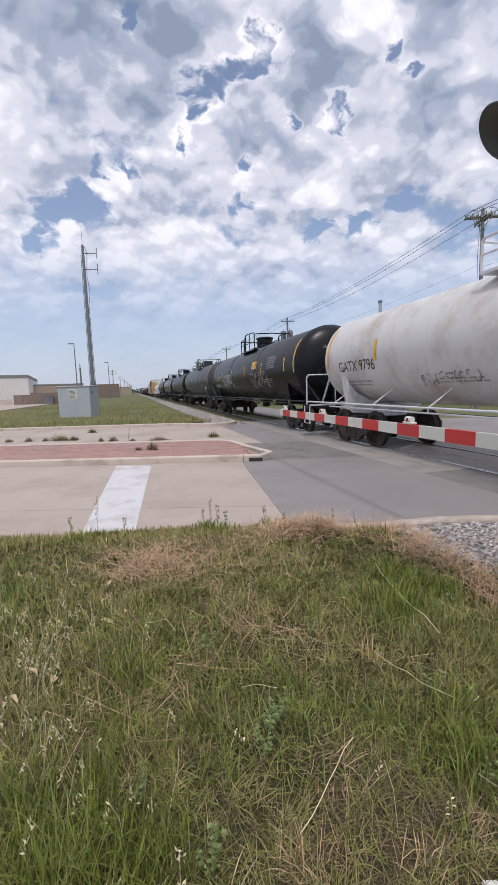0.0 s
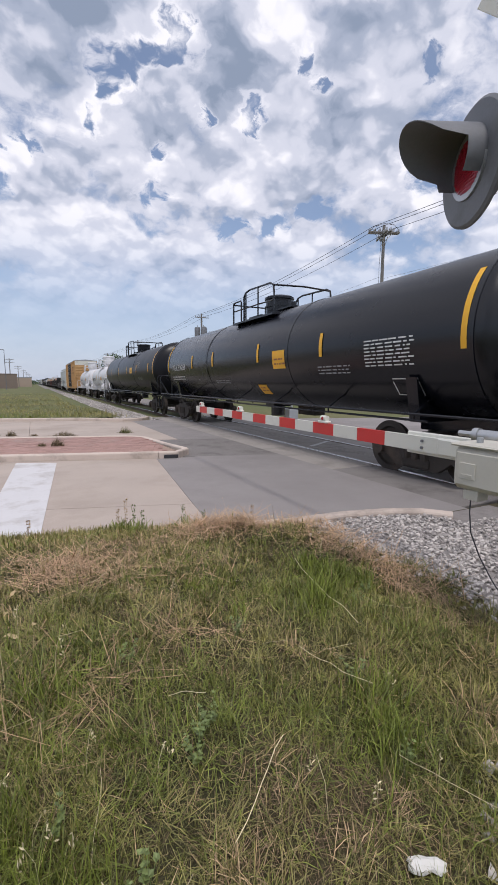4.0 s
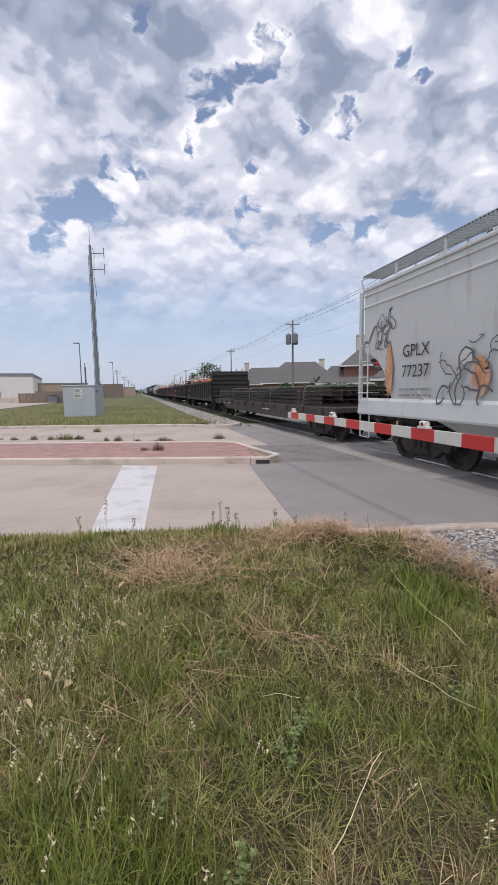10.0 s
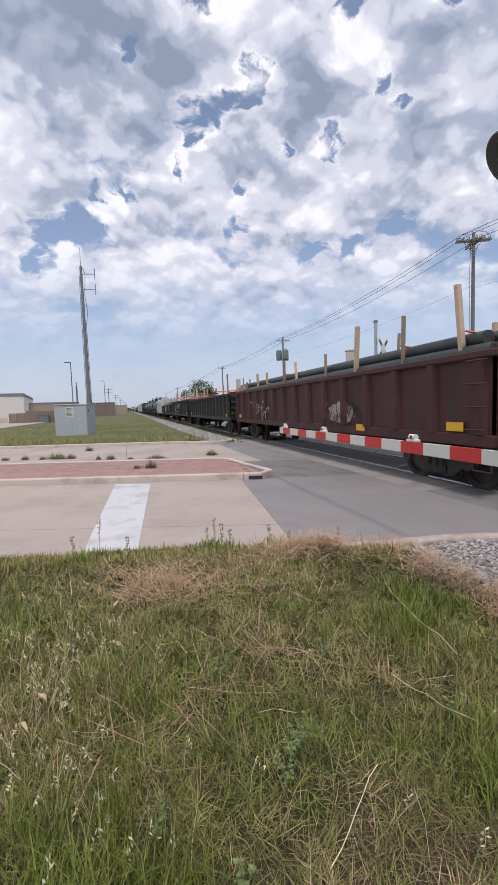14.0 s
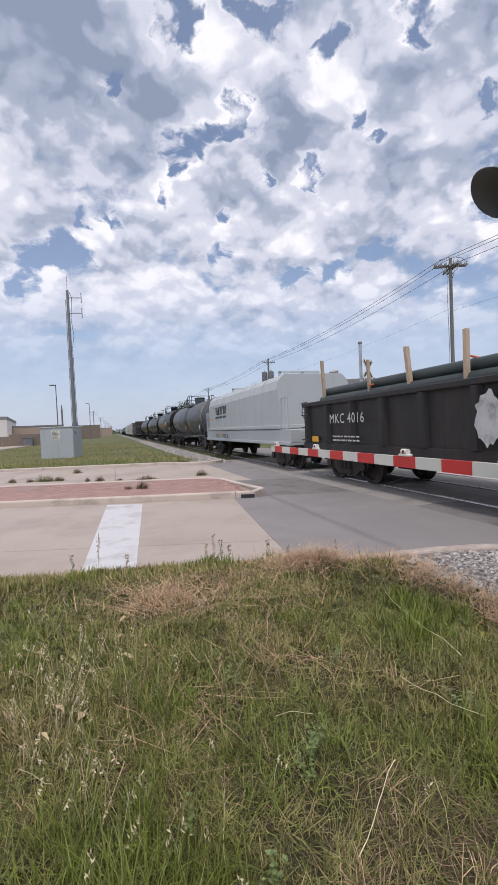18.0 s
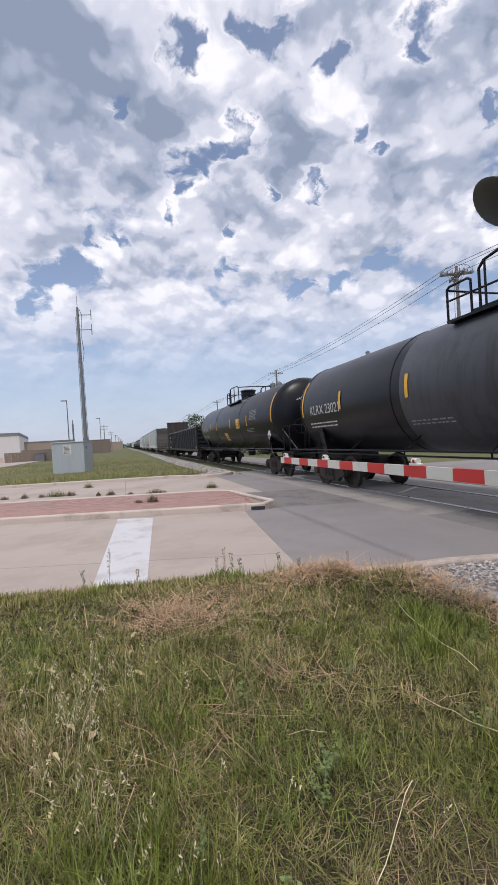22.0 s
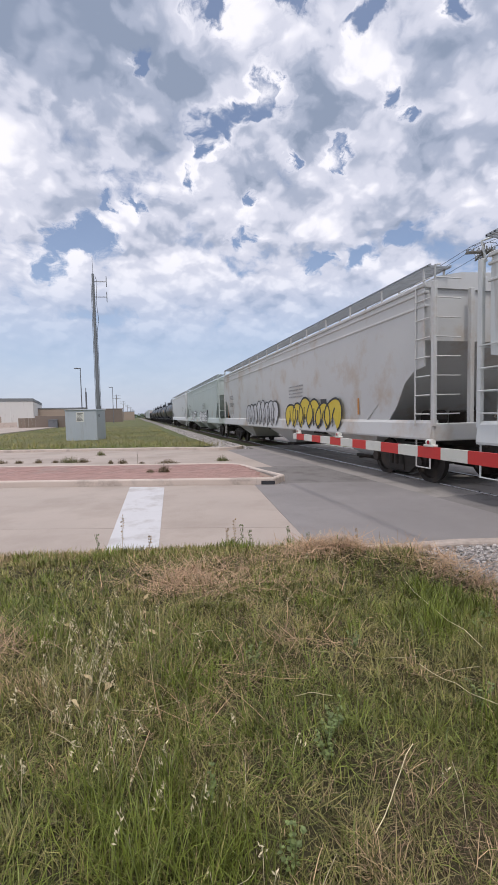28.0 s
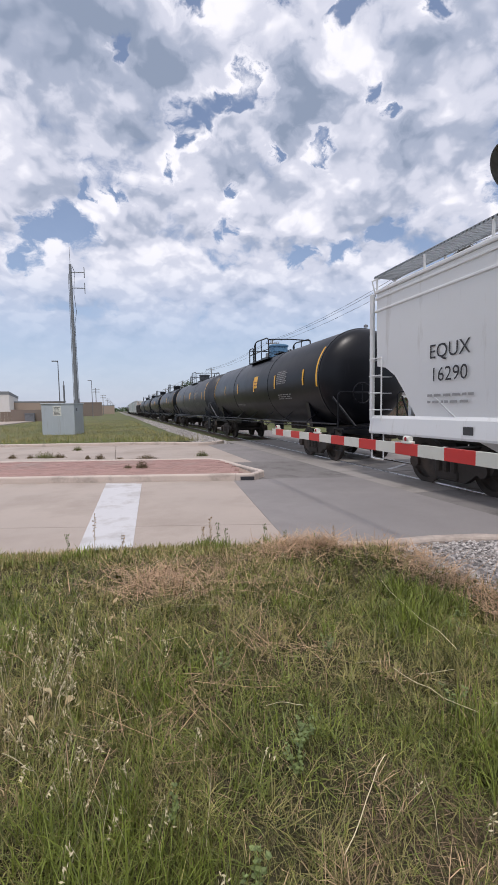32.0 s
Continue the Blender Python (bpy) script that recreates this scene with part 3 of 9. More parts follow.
def build_road():
    conc_end = lambda c: 2.0 + (c - 5.0) * 0.12
    # near carriageway: concrete slabs, then asphalt up to the crossing
    near = thing("road", "pale concrete carriageway meeting grey asphalt at the crossing", "road", kind="structure")
    joints = [C_NEAR - 0.9, 6.08, C_MED0]
    edges = [-60, -42, -24, -13.2, -8.6, -4.0]
    for c0, c1 in zip(joints, joints[1:]):
        for x0, x1 in zip(edges, edges[1:]):
            part("slab", strip(x0 + 0.006, x1 - 0.006, c0 + 0.006, c1 - 0.006, -0.12, 0.0), M_CONC, near)
        (ax, ay), (bx, by) = across_at_x(-4.0, c0 + 0.006), across_at_x(-4.0, c1 - 0.006)
        part("slab", slab([(ax, ay), across_at_x(conc_end(c0), c0 + 0.006), across_at_x(conc_end(c1), c1 - 0.006), (bx, by)], -0.12, 0.0), M_CONC, near)
    part("asphalt", slab([across_at_x(conc_end(C_NEAR - 0.9) + 0.006, C_NEAR - 0.9), across_at_x(5.38, C_NEAR - 0.9), across_at_x(5.38, C_MED0 + 0.2), across_at_x(3.55, C_MED0 + 0.2), across_at_x(conc_end(C_MED0) + 0.006, C_MED0)], -0.12, -0.003), M_ASPH, near)
    part("asphalt", strip(3.2, 5.38, C_MED0 + 0.2, C_MED1 + 0.1, -0.12, -0.004), M_ASPHDARK, near)
    part("asphalt", strip(4.0, 5.38, C_MED1 + 0.1, C_FAR, -0.12, -0.003), M_ASPH, near)
    part("asphalt", strip(9.25, 30, C_NEAR - 3, C_FAR, -0.12, -0.003), M_ASPH, near)
    part("asphalt", strip(30.01, 120, C_NEAR - 3, C_FAR, -0.12, -0.003), M_ASPH, near)
    # far carriageway
    for x0, x1 in zip([-70, -40, -22, -12, -5.0, 0.0], [-40, -22, -12, -5.0, 0.0, 4.0]):
        for c0, c1 in ((C_MED1, 16.7), (16.7, C_FAR)):
            part("slab", strip(x0 + 0.006, x1 - 0.006, c0 + 0.006, c1 - 0.006, -0.12, 0.0), M_CONC, near)
    # stop line, parallel with the rails
    y0, y1 = across_at_x(0.15, C_NEAR + 0.1), across_at_x(0.15, C_MED0 - 0.45)
    single("stop_line", slab([(-0.41, y0[1] + 0.19), (0.21, y0[1]), (0.57, 9.88), (-0.19, 10.22)], 0.0, 0.006), M_PAINT, "worn white stop line painted on concrete", "road marking", kind="structure")
    # faded marks between and beyond the rails
    for q in ([(6.78, 9.7), (6.86, 9.62), (7.85, 10.25), (7.80, 10.34)], [(9.3, 5.5), (9.45, 5.5), (9.45, 24), (9.3, 24)]):
        single("road_line", slab(q, -0.003, 0.004), M_PAINT, "thin worn white road line at the crossing", "road marking", kind="structure")


def curb_run(pts, w, z0, z1, joint=3.0):
    """A kerb with a rounded top edge along a polyline of the plan; its inner side is on the left of the way."""
    prof = [(0, z0), (0, z1 - 0.03), (0.012, z1 - 0.009), (0.035, z1), (w - 0.035, z1), (w - 0.012, z1 - 0.009), (w, z1 - 0.03), (w, z0)]
    s = Shape()
    P = [Vector((x, y, 0)) for x, y in pts]
    n = len(prof)
    v = []
    for i, p in enumerate(P):
        t = (P[min(i + 1, len(P) - 1)] - P[max(i - 1, 0)]).normalized()
        side = Vector((-t.y, t.x, 0))
        v += [tuple(p + side * a + Vector((0, 0, z))) for a, z in prof]
    f = []
    for i in range(len(P) - 1):
        f += [(n * i + k, n * i + (k + 1) % n, n * i + n + (k + 1) % n, n * i + n + k) for k in range(n)]
    f += [tuple(range(n - 1, -1, -1)), tuple(range(n * (len(P) - 1), n * len(P)))]
    return s.add(v, f)


def build_median():
    med = thing("median", "raised traffic island paved with red clay bricks", "traffic island", kind="structure")
    # kerbs: near side, angled nose, far side
    near = [across_at_x(x, C_MED0) for x in (-60, -30, -12, -6, -3.4)]
    near2 = [across_at_x(x, C_MED0) for x in (-3.39, -1, 1, 2.3, 2.62)]
    nose = [across_at_x(2.63, C_MED0), across_at_x(3.05, C_MED0 + 0.02), (3.42, 9.78), (3.44, 9.95), across_at_x(3.30, C_MED0 + 1.3), across_at_x(3.05, C_MED1 - 0.4), across_at_x(2.8, C_MED1 - 0.08), across_at_x(2.4, C_MED1)]
    far = [across_at_x(x, C_MED1) for x in (2.39, -2, -8, -20, -60)]
    for p in (near, near2, nose, far):
        part("kerb", curb_run(p, 0.15, -0.12, 0.15), M_KERB, med)
    part("bed", slab([across_at_x(-60, C_MED0 + 0.14), across_at_x(2.8, C_MED0 + 0.14), across_at_x(3.1, C_MED0 + 0.4), across_at_x(2.95, C_MED1 - 0.3), across_at_x(2.5, C_MED1 - 0.14), across_at_x(-60, C_MED1 - 0.14)], -0.1, 0.118), M_MORTAR, med)
    # shade under the nose, painted as a thin black slab on the kerb face
    part("inlet", slab([across_at_x(2.74, C_MED0 - 0.012), across_at_x(3.04, C_MED0 - 0.012), across_at_x(3.04, C_MED0), across_at_x(2.74, C_MED0)], 0.005, 0.085), M_LETK, med, "thin black slab standing for shade under the island nose")
    return med


def build_near_kerb():
    pts = [(1.35, 4.72), (2.2, 4.50), (2.9, 4.37), (3.6, 4.32), (4.2, 4.18), (4.6, 3.98), (4.85, 3.70)]
    single("kerb", curb_run(pts[::-1], 0.16, -0.2, 0.085), M_KERB, "low pale concrete kerb at the road edge", "kerb", kind="structure")
    pts = [across_at_x(x, C_FAR) for x in (-70, -30, -12, -4, 0, 2.0)] + [(3.6, 19.35), (4.5, 19.6), (5.0, 20.3)]
    single("kerb", curb_run(pts, 0.16, -0.12, 0.13), M_KERB, "pale concrete kerb along the grass verge", "kerb", kind="structure")


def build_track():
    x = TRACK_X
    # ballast shoulders on both sides of the crossing
    prof = [(x - 4.0, -0.14), (x - 1.75, -0.10), (x - 1.5, -0.16), (x + 1.5, -0.16), (x + 1.75, -0.10), (x + 4.4, -0.14), (x + 4.4, -0.4), (x - 4.0, -0.4)]
    bed = Shape().prism(prof, 22.5, 900, "y").prism(prof, -60, 3.2, "y")
    single("ballast", bed, M_BALLAST, "grey crushed-stone track bed", "track bed", kind="structure")
    for sx, nm in ((-1, "near"), (1, "far")):
        cx = x + sx * GAUGE
        rail = thing("rail", "running rail with a polished head", "rail", group="rails of the track", kind="structure")
        web = Shape().prism([(cx - .07, -.17), (cx + .07, -.17), (cx + .012, -.14), (cx + .012, -.05), (cx + .034, -.035), (cx + .034, -.012), (cx - .034, -.012), (cx - .034, -.035), (cx - .012, -.05), (cx - .012, -.14)], -60, 900, "y")
        part("web", web, M_RAIL, rail)
        part("head", Shape().prism([(cx - .034, -.0118), (cx + .034, -.0118), (cx + .03, 0.0), (cx - .03, 0.0)], -60, 900, "y"), M_RAILTOP, rail, "polished steel head")
    # concrete crossing panels, between and outside the rails, in lengths
    cross = thing("crossing_surface", "concrete panels set flush between the rails", "level crossing", kind="structure")
    ys = [4.0, 6.9, 9.3, 11.7, 14.1, 16.5, 18.9, 21.3]
    for y0, y1 in zip(ys, ys[1:]):
        for x0, x1 in ((5.39, x - GAUGE - .055), (x - GAUGE + .10, x - 0.01), (x + 0.01, x + GAUGE - .10), (x + GAUGE + .055, 9.24)):
            mat = M_ASPHDARK if (x0 == 5.39 and y0 < 6.5) else M_PANEL
            part("panel", Shape().box(x0, y0 + .008, -.16, x1, y1 - .008, -.004 - 0.006 * ((int(y0 * 7 + x0 * 3)) % 3), 0.012), mat, cross)
    # sleepers beyond the crossing
    tie = Shape().box(-1.3, -.115, -.36, 1.3, .115, -.165, 0.015).mesh("sleeper")
    ties = thing("sleepers", "dark timber sleepers in the ballast", "sleepers", kind="structure")
    for k in range(170):
        part("sleeper", tie, M_POLE, ties, at=pose(x, 22.9 + 0.53 * k, 0))


build_ground()
build_road()
MEDIAN = build_median()
build_near_kerb()
build_track()

# ---- crossing gate and signals ----
def build_gate():
    x, zc = 3.3, 1.13
    g = thing("crossing_gate_arm", "lowered crossing gate arm with red and white stripes", "gate arm", pose(x, 2.55, zc))
    # the arm tapers towards its tip; stripes are sheets wrapped on it
    edge = 0.74
    stops = [0.0, edge]
    while stops[-1] + 0.4065 < 6.2:
        stops.append(stops[-1] + 0.4065)
    stops.append(6.24)
    half = lambda y: 0.068 - 0.0012 * y
    red = False
    for y0, y1 in zip(stops, stops[1:]):
        s = Shape()
        h0, h1, t = half(y0), half(y1), 0.02
        s.add([(-t, y0, -h0), (t, y0, -h0), (t, y0, h0), (-t, y0, h0), (-t, y1, -h1), (t, y1, -h1), (t, y1, h1), (-t, y1, h1)], [(3, 2, 1, 0), (4, 5, 6, 7), (0, 1, 5, 4), (1, 2, 6, 5), (2, 3, 7, 6), (3, 0, 4, 7)])
        part("stripe", s, M_RED if red else M_ARM, g, "red reflective stripe" if red else "")
        red = not red
    for y in (0.28,):
        for z in (0.03, -0.03):
            part("bolt", Shape().cyl((-.035, y, z), (-.02, y, z), 0.013, n=8), M_SIGNAL, g)
    # small lamps on top of the arm
    for y in (1.75, 4.1, 5.95):
        lamp = part("arm_lamp", Shape().box(-.035, y - .09, half(y), .035, y + .09, half(y) + .03, .008).cyl((0, y - .05, half(y) + .055), (0, y + .05, half(y) + .055), .034, n=12), M_ARM, g, "small pale gate-arm lamp", True)
        part("lens", Shape().cyl((-.036, y, half(y) + .055), (-.03, y, half(y) + .055), .022, n=10), M_LENS, lamp)
    part("arm_bracket", Shape().box(.022, -.25, -.10, .05, .5, .10, .01), M_ARM, g, "white steel arm bracket")
    # mechanism and mast
    m = thing("gate_mechanism", "grey cast gate mechanism case on its mast", "gate machine", pose(2.84, 1.80, 0))
    part("case", Shape().box(-.22, -.42, 1.0, .22, .20, 1.27, .03), M_MECH, m)
    for y in (-.35, .02):
        part("foot", Shape().box(-.20, y, .94, -.10, y + .1, 1.0), M_MECH, m)
    part("door", Shape().box(-.235, -.33, 1.03, -.222, .16, 1.24, .006), M_MECH, m)
    part("nameplate", Shape().box(-.242, .02, 1.075, -.236, .13, 1.175, .002).box(-.246, .04, 1.09, -.242, .11, 1.105), M_MECH, m, "raised maker's plate")
    part("lid", Shape().box(-.235, -.435, 1.27, .235, .215, 1.29, .01), M_MECH, m)
    part("bolt", Shape().cyl((-.1, .1, 1.29), (-.1, .1, 1.325), .02, n=8), M_GALV, m)
    part("shaft", Shape().cyl((.0, .12, 1.14), (.48, .12, 1.14), .035, n=12), M_ALU, m)
    part("arm_hub", Shape().box(.40, .02, 1.06, .435, .85, 1.21, .02), M_ARM, m, "white arm hub plate")
    part("counterweight", Shape().box(.42, -1.5, 1.05, .48, .0, 1.2, .01), M_ALU, m)
    part("buffer", Shape().cyl((.12, -.05, 1.31), (.12, .26, 1.31), .04, n=14).cyl((.12, .26, 1.31), (.12, .30, 1.31), .048, n=14).cyl((.12, .30, 1.31), (.12, .42, 1.31), .02, n=8), M_ALU, m, "aluminium buffer cylinder", True)
    part("cable", Shape().pipe([(-.15, .10, .95), (-.155, .098, .85), (-.155, .08, .72), (-.14, .02, .58), (-.12, -.06, .45), (-.09, -.16, .32), (-.05, -.27, .2), (-.02, -.40, .10), (.0, -.5, .05)], .0045), M_WIRE, m, "black drooping cable")
    part("base", Shape().box(-.25, -.85, -.1, .25, -.35, .12, .02).cyl((0.1, -.6, .1), (0.1, -.6, 4.6), .065, n=16), M_ALU, m, "aluminium mast on a junction-box base", True)


def signal_unit(name, at, lit, label):
    """A round signal head: background disc, hood and lens; it faces -x in its own space."""
    s = thing(name, label, "crossing signal", at)
    ring = [(0.0, 0.0), (0.0, 0.29), (0.012, 0.305), (0.028, 0.305), (0.03, 0.0)]
    part("background", Shape().lathe([(a, max(r, 0.001)) for a, r in ring], 48, "x"), M_SIGNAL, s, "", True)
    hood = Shape()
    n, R, T = 24, 0.168, 0.004
    v, f = [], []
    for i in range(n + 1):
        q = radians(-40 + 260 * i / n)
        ln = 0.36 * (0.35 + 0.65 * max(0.0, math.sin((q + 0.25) / 1.0)) ** 0.5) if 0 < q + 0.25 < math.pi else 0.10
        for rr in (R, R - T):
            for xx in (-0.0, -ln):
                v.append((xx, rr * math.cos(q), rr * math.sin(q) + .025))
    for i in range(n):
        a, b = 4 * i, 4 * i + 4
        f += [(a, a + 1, b + 1, b), (a + 2, b + 2, b + 3, a + 3), (a + 1, a + 3, b + 3, b + 1)]
    part("hood", hood.add(v, f), M_SIGNAL, s, "", True)
    rim = part("rim", Shape().lathe([(-.012, .148), (-.012, .166), (0.001, .166), (0.001, .148)], 40, "x"), M_ALU, s, "bright metal lens rim", True)
    lens = part("lens", Shape().lathe([(-.004 - .02 * math.cos(k * math.pi / 12), max(.001, .148 * math.sin(k * math.pi / 12))) for k in range(0, 7)], 36, "x"), M_LIT if lit else M_LENS, s, "red lens", True)
    dots = Shape()
    for i in range(-9, 10):
        for j in range(-9, 10):
            if i * i + j * j < 80:
                rr = math.hypot(i, j) * .0155
                dots.box(-.03 + .02 * (rr / .148) ** 2, i * .0155 - .005, j * .0155 - .005, -.021 + .02 * (rr / .148) ** 2, i * .0155 + .005, j * .0155 + .005)
    tagged(part("lens_pattern", dots, M_LIT if lit else M_LENS, s), kind="stuff")
    part("case", Shape().lathe([(.03, .19), (.12, .17), (.17, .10), (.18, .001)], 24, "x"), M_SIGNAL, s, "", True)
    return s


def crossbuck(at, k=1.0):
    c = thing("crossbuck", "white crossbuck sign with plain dark bars", "road sign", at)
    for a in (45, -45):
        b = part("blade", Shape().box(-.004, -.61, -.115, .004, .61, .115, .003), M_ARM, c, at=pose(-.006 if a > 0 else .006, 0, 0, a, 0, 0))
        for sx in (-.38, .36):
            part("bar", Shape().box(-.008, sx - .14, -.05, -.0045, sx + .14, .05), M_LETK, b)
    return c


def build_signals():
    signal_unit("crossing_signal", pose(2.40, 1.84, 2.81, 0, 0, -24), False, "black hooded crossing signal with a red lens")
    crossbuck(pose(2.74, 1.62, 4.22))
    arm = thing("signal_bracket", "aluminium cross arm carrying signal heads", "bracket", pose(2.94, 1.20, 0))
    part("tube", Shape().cyl((-.45, .60, 2.81), (0, .0, 2.81), .035, n=12), M_ALU, arm)
    part("sign_tube", Shape().cyl((-.17, .42, 4.22), (0, 0, 4.22), .03, n=10), M_ALU, arm)
    part("clamp", Shape().cyl((0, 0, 2.75), (0, 0, 2.95), .085, n=14), M_ALU, arm)
    # the mast on the other side of the track
    ox, oy = 11.0, 17.45
    m = thing("crossing_mast", "aluminium signal mast with a base beyond the track", "signal mast", pose(ox, oy, 0))
    part("mast", Shape().cyl((0, 0, 0), (0, 0, 5.2), .07, n=14), M_ALU, m, "", True)
    part("base", Shape().box(-.25, -.25, -.12, .25, .25, .5, .03), M_ALU, m)
    part("cross_arm", Shape().cyl((0, -.75, 2.75), (0, .75, 2.75), .03, n=10), M_ALU, m)
    part("bell", Shape().lathe([(5.2, .1), (5.28, .09), (5.32, .001)], 14, "z"), M_SIGNAL, m)
    crossbuck(pose(ox + .36, oy - .02, 4.05, 0, 0, 120))
    signal_unit("crossing_signal", pose(ox - .1, oy + .55, 2.8, 0, 0, 20), True, "black hooded crossing signal beyond the track")
    signal_unit("crossing_signal", pose(ox + .1, oy - .55, 2.8, 0, 0, 200), False, "black hooded crossing signal beyond the track")
    signal_unit("crossing_signal", pose(ox + .1, oy + .2, 2.8, 0, 0, 200), False, "black hooded crossing signal beyond the track")
    signal_unit("crossing_signal", pose(ox - .1, oy - .2, 2.8, 0, 0, 20), False, "black hooded crossing signal beyond the track")


build_gate()
build_signals()


# ---- far side of the road ----
def build_bungalow():
    b = thing("signal_cabinet", "grey-blue steel signal cabinet with a notice, standing in grass", "signal cabinet", pose(-3.38, 31.9, -0.1, 0, 0, -14))
    w, d, h = 1.06, 0.9, 2.22
    part("body", Shape().box(-w, -d, .12, w, d, h, .015), M_CAB, b)
    part("roof", Shape().box(-w - .05, -d - .05, h, w + .05, d + .05, h + .07, .02), M_CAB, b)
    part("plinth", Shape().box(-w + .05, -d + .05, -.1, w - .05, d - .05, .12), M_KERB, b)
    for x in (-.4, .4):
        part("seam", Shape().box(x - .012, -d - .012, .2, x + .012, -d, h - .05), M_CAB, b)
    n = part("notice", Shape().box(-.32, -d - .006, 1.45, .22, -d - .002, 2.1), M_ARM, b, "white notice with grey lines")
    for k in range(7):
        part("line", Shape().box(-.26, -d - .009, 1.52 + .08 * k, .16 - .05 * (k % 3), -d - .0065, 1.55 + .08 * k), M_GREYPANEL, n)
    part("hasp", Shape().box(w, -.5, 1.75, w + .04, -.4, 1.95), M_SIGNAL, b)
    part("vent", Shape().box(-w - .02, -.3, 1.7, -w, .3, 2.0), M_GALV, b)


def utility_pole(x, y, h, arms, r=0.15, label="weathered timber utility pole with cross arms", transformer=0, z0=-.14):
    p = thing("utility_pole", label, "utility pole", pose(x, y, z0))
    part("pole", Shape().cyl((0, 0, 0), (0, 0, h), r, r * .68, n=12), M_POLE, p, "", True)
    for z, half, turn in arms:
        m = pose(0, 0, 0, 0, 0, turn)
        a = part("cross_arm", Shape().box(-half, -.17, z - .045, half, -.08, z + .045, .01).moved(m), M_POLE, p)
        for k in (-.92, -.6, -.3, .3, .6, .92):
            part("insulator", Shape().lathe([(z + .06, .02), (z + .10, .05), (z + .13, .03), (z + .17, .05), (z + .20, .03), (z + .24, .02)], 10, "z", (k * half, -.13, 0)).moved(m), M_CERAMIC, a)
        part("brace", Shape().cyl((-half * .5, -.13, z - .06), (0, -.1, z - .6), .015, n=6).cyl((half * .5, -.13, z - .06), (0, -.1, z - .6), .015, n=6).moved(m), M_GALV, p)
    for k in range(transformer):
        q = radians(30 + 125 * k)
        cx, cy = .56 * math.cos(q), .56 * math.sin(q)
        t = part("transformer", Shape().lathe([(h - 3.1, .28), (h - 3.05, .38), (h - 1.85, .38), (h - 1.75, .32), (h - 1.72, .05)], 18, "z", (cx, cy, 0)), M_SIGNAL, p, "dark can transformer", True)
        part("bushing", Shape().cyl((cx, cy, h - 1.8), (cx, cy, h - 1.5), .04, n=8), M_CERAMIC, t)
    return p


def wire(pts_a, pts_b, sag, r=0.015):
    a, b = Vector(pts_a), Vector(pts_b)
    pts = [a.lerp(b, k / 14) - Vector((0, 0, sag * 4 * (k / 14) * (1 - k / 14))) for k in range(15)]
    return single("power_line", Shape().pipe(pts, r, 5), M_WIRE, "thin dark overhead power line", "cable", group="overhead lines", smooth=True)


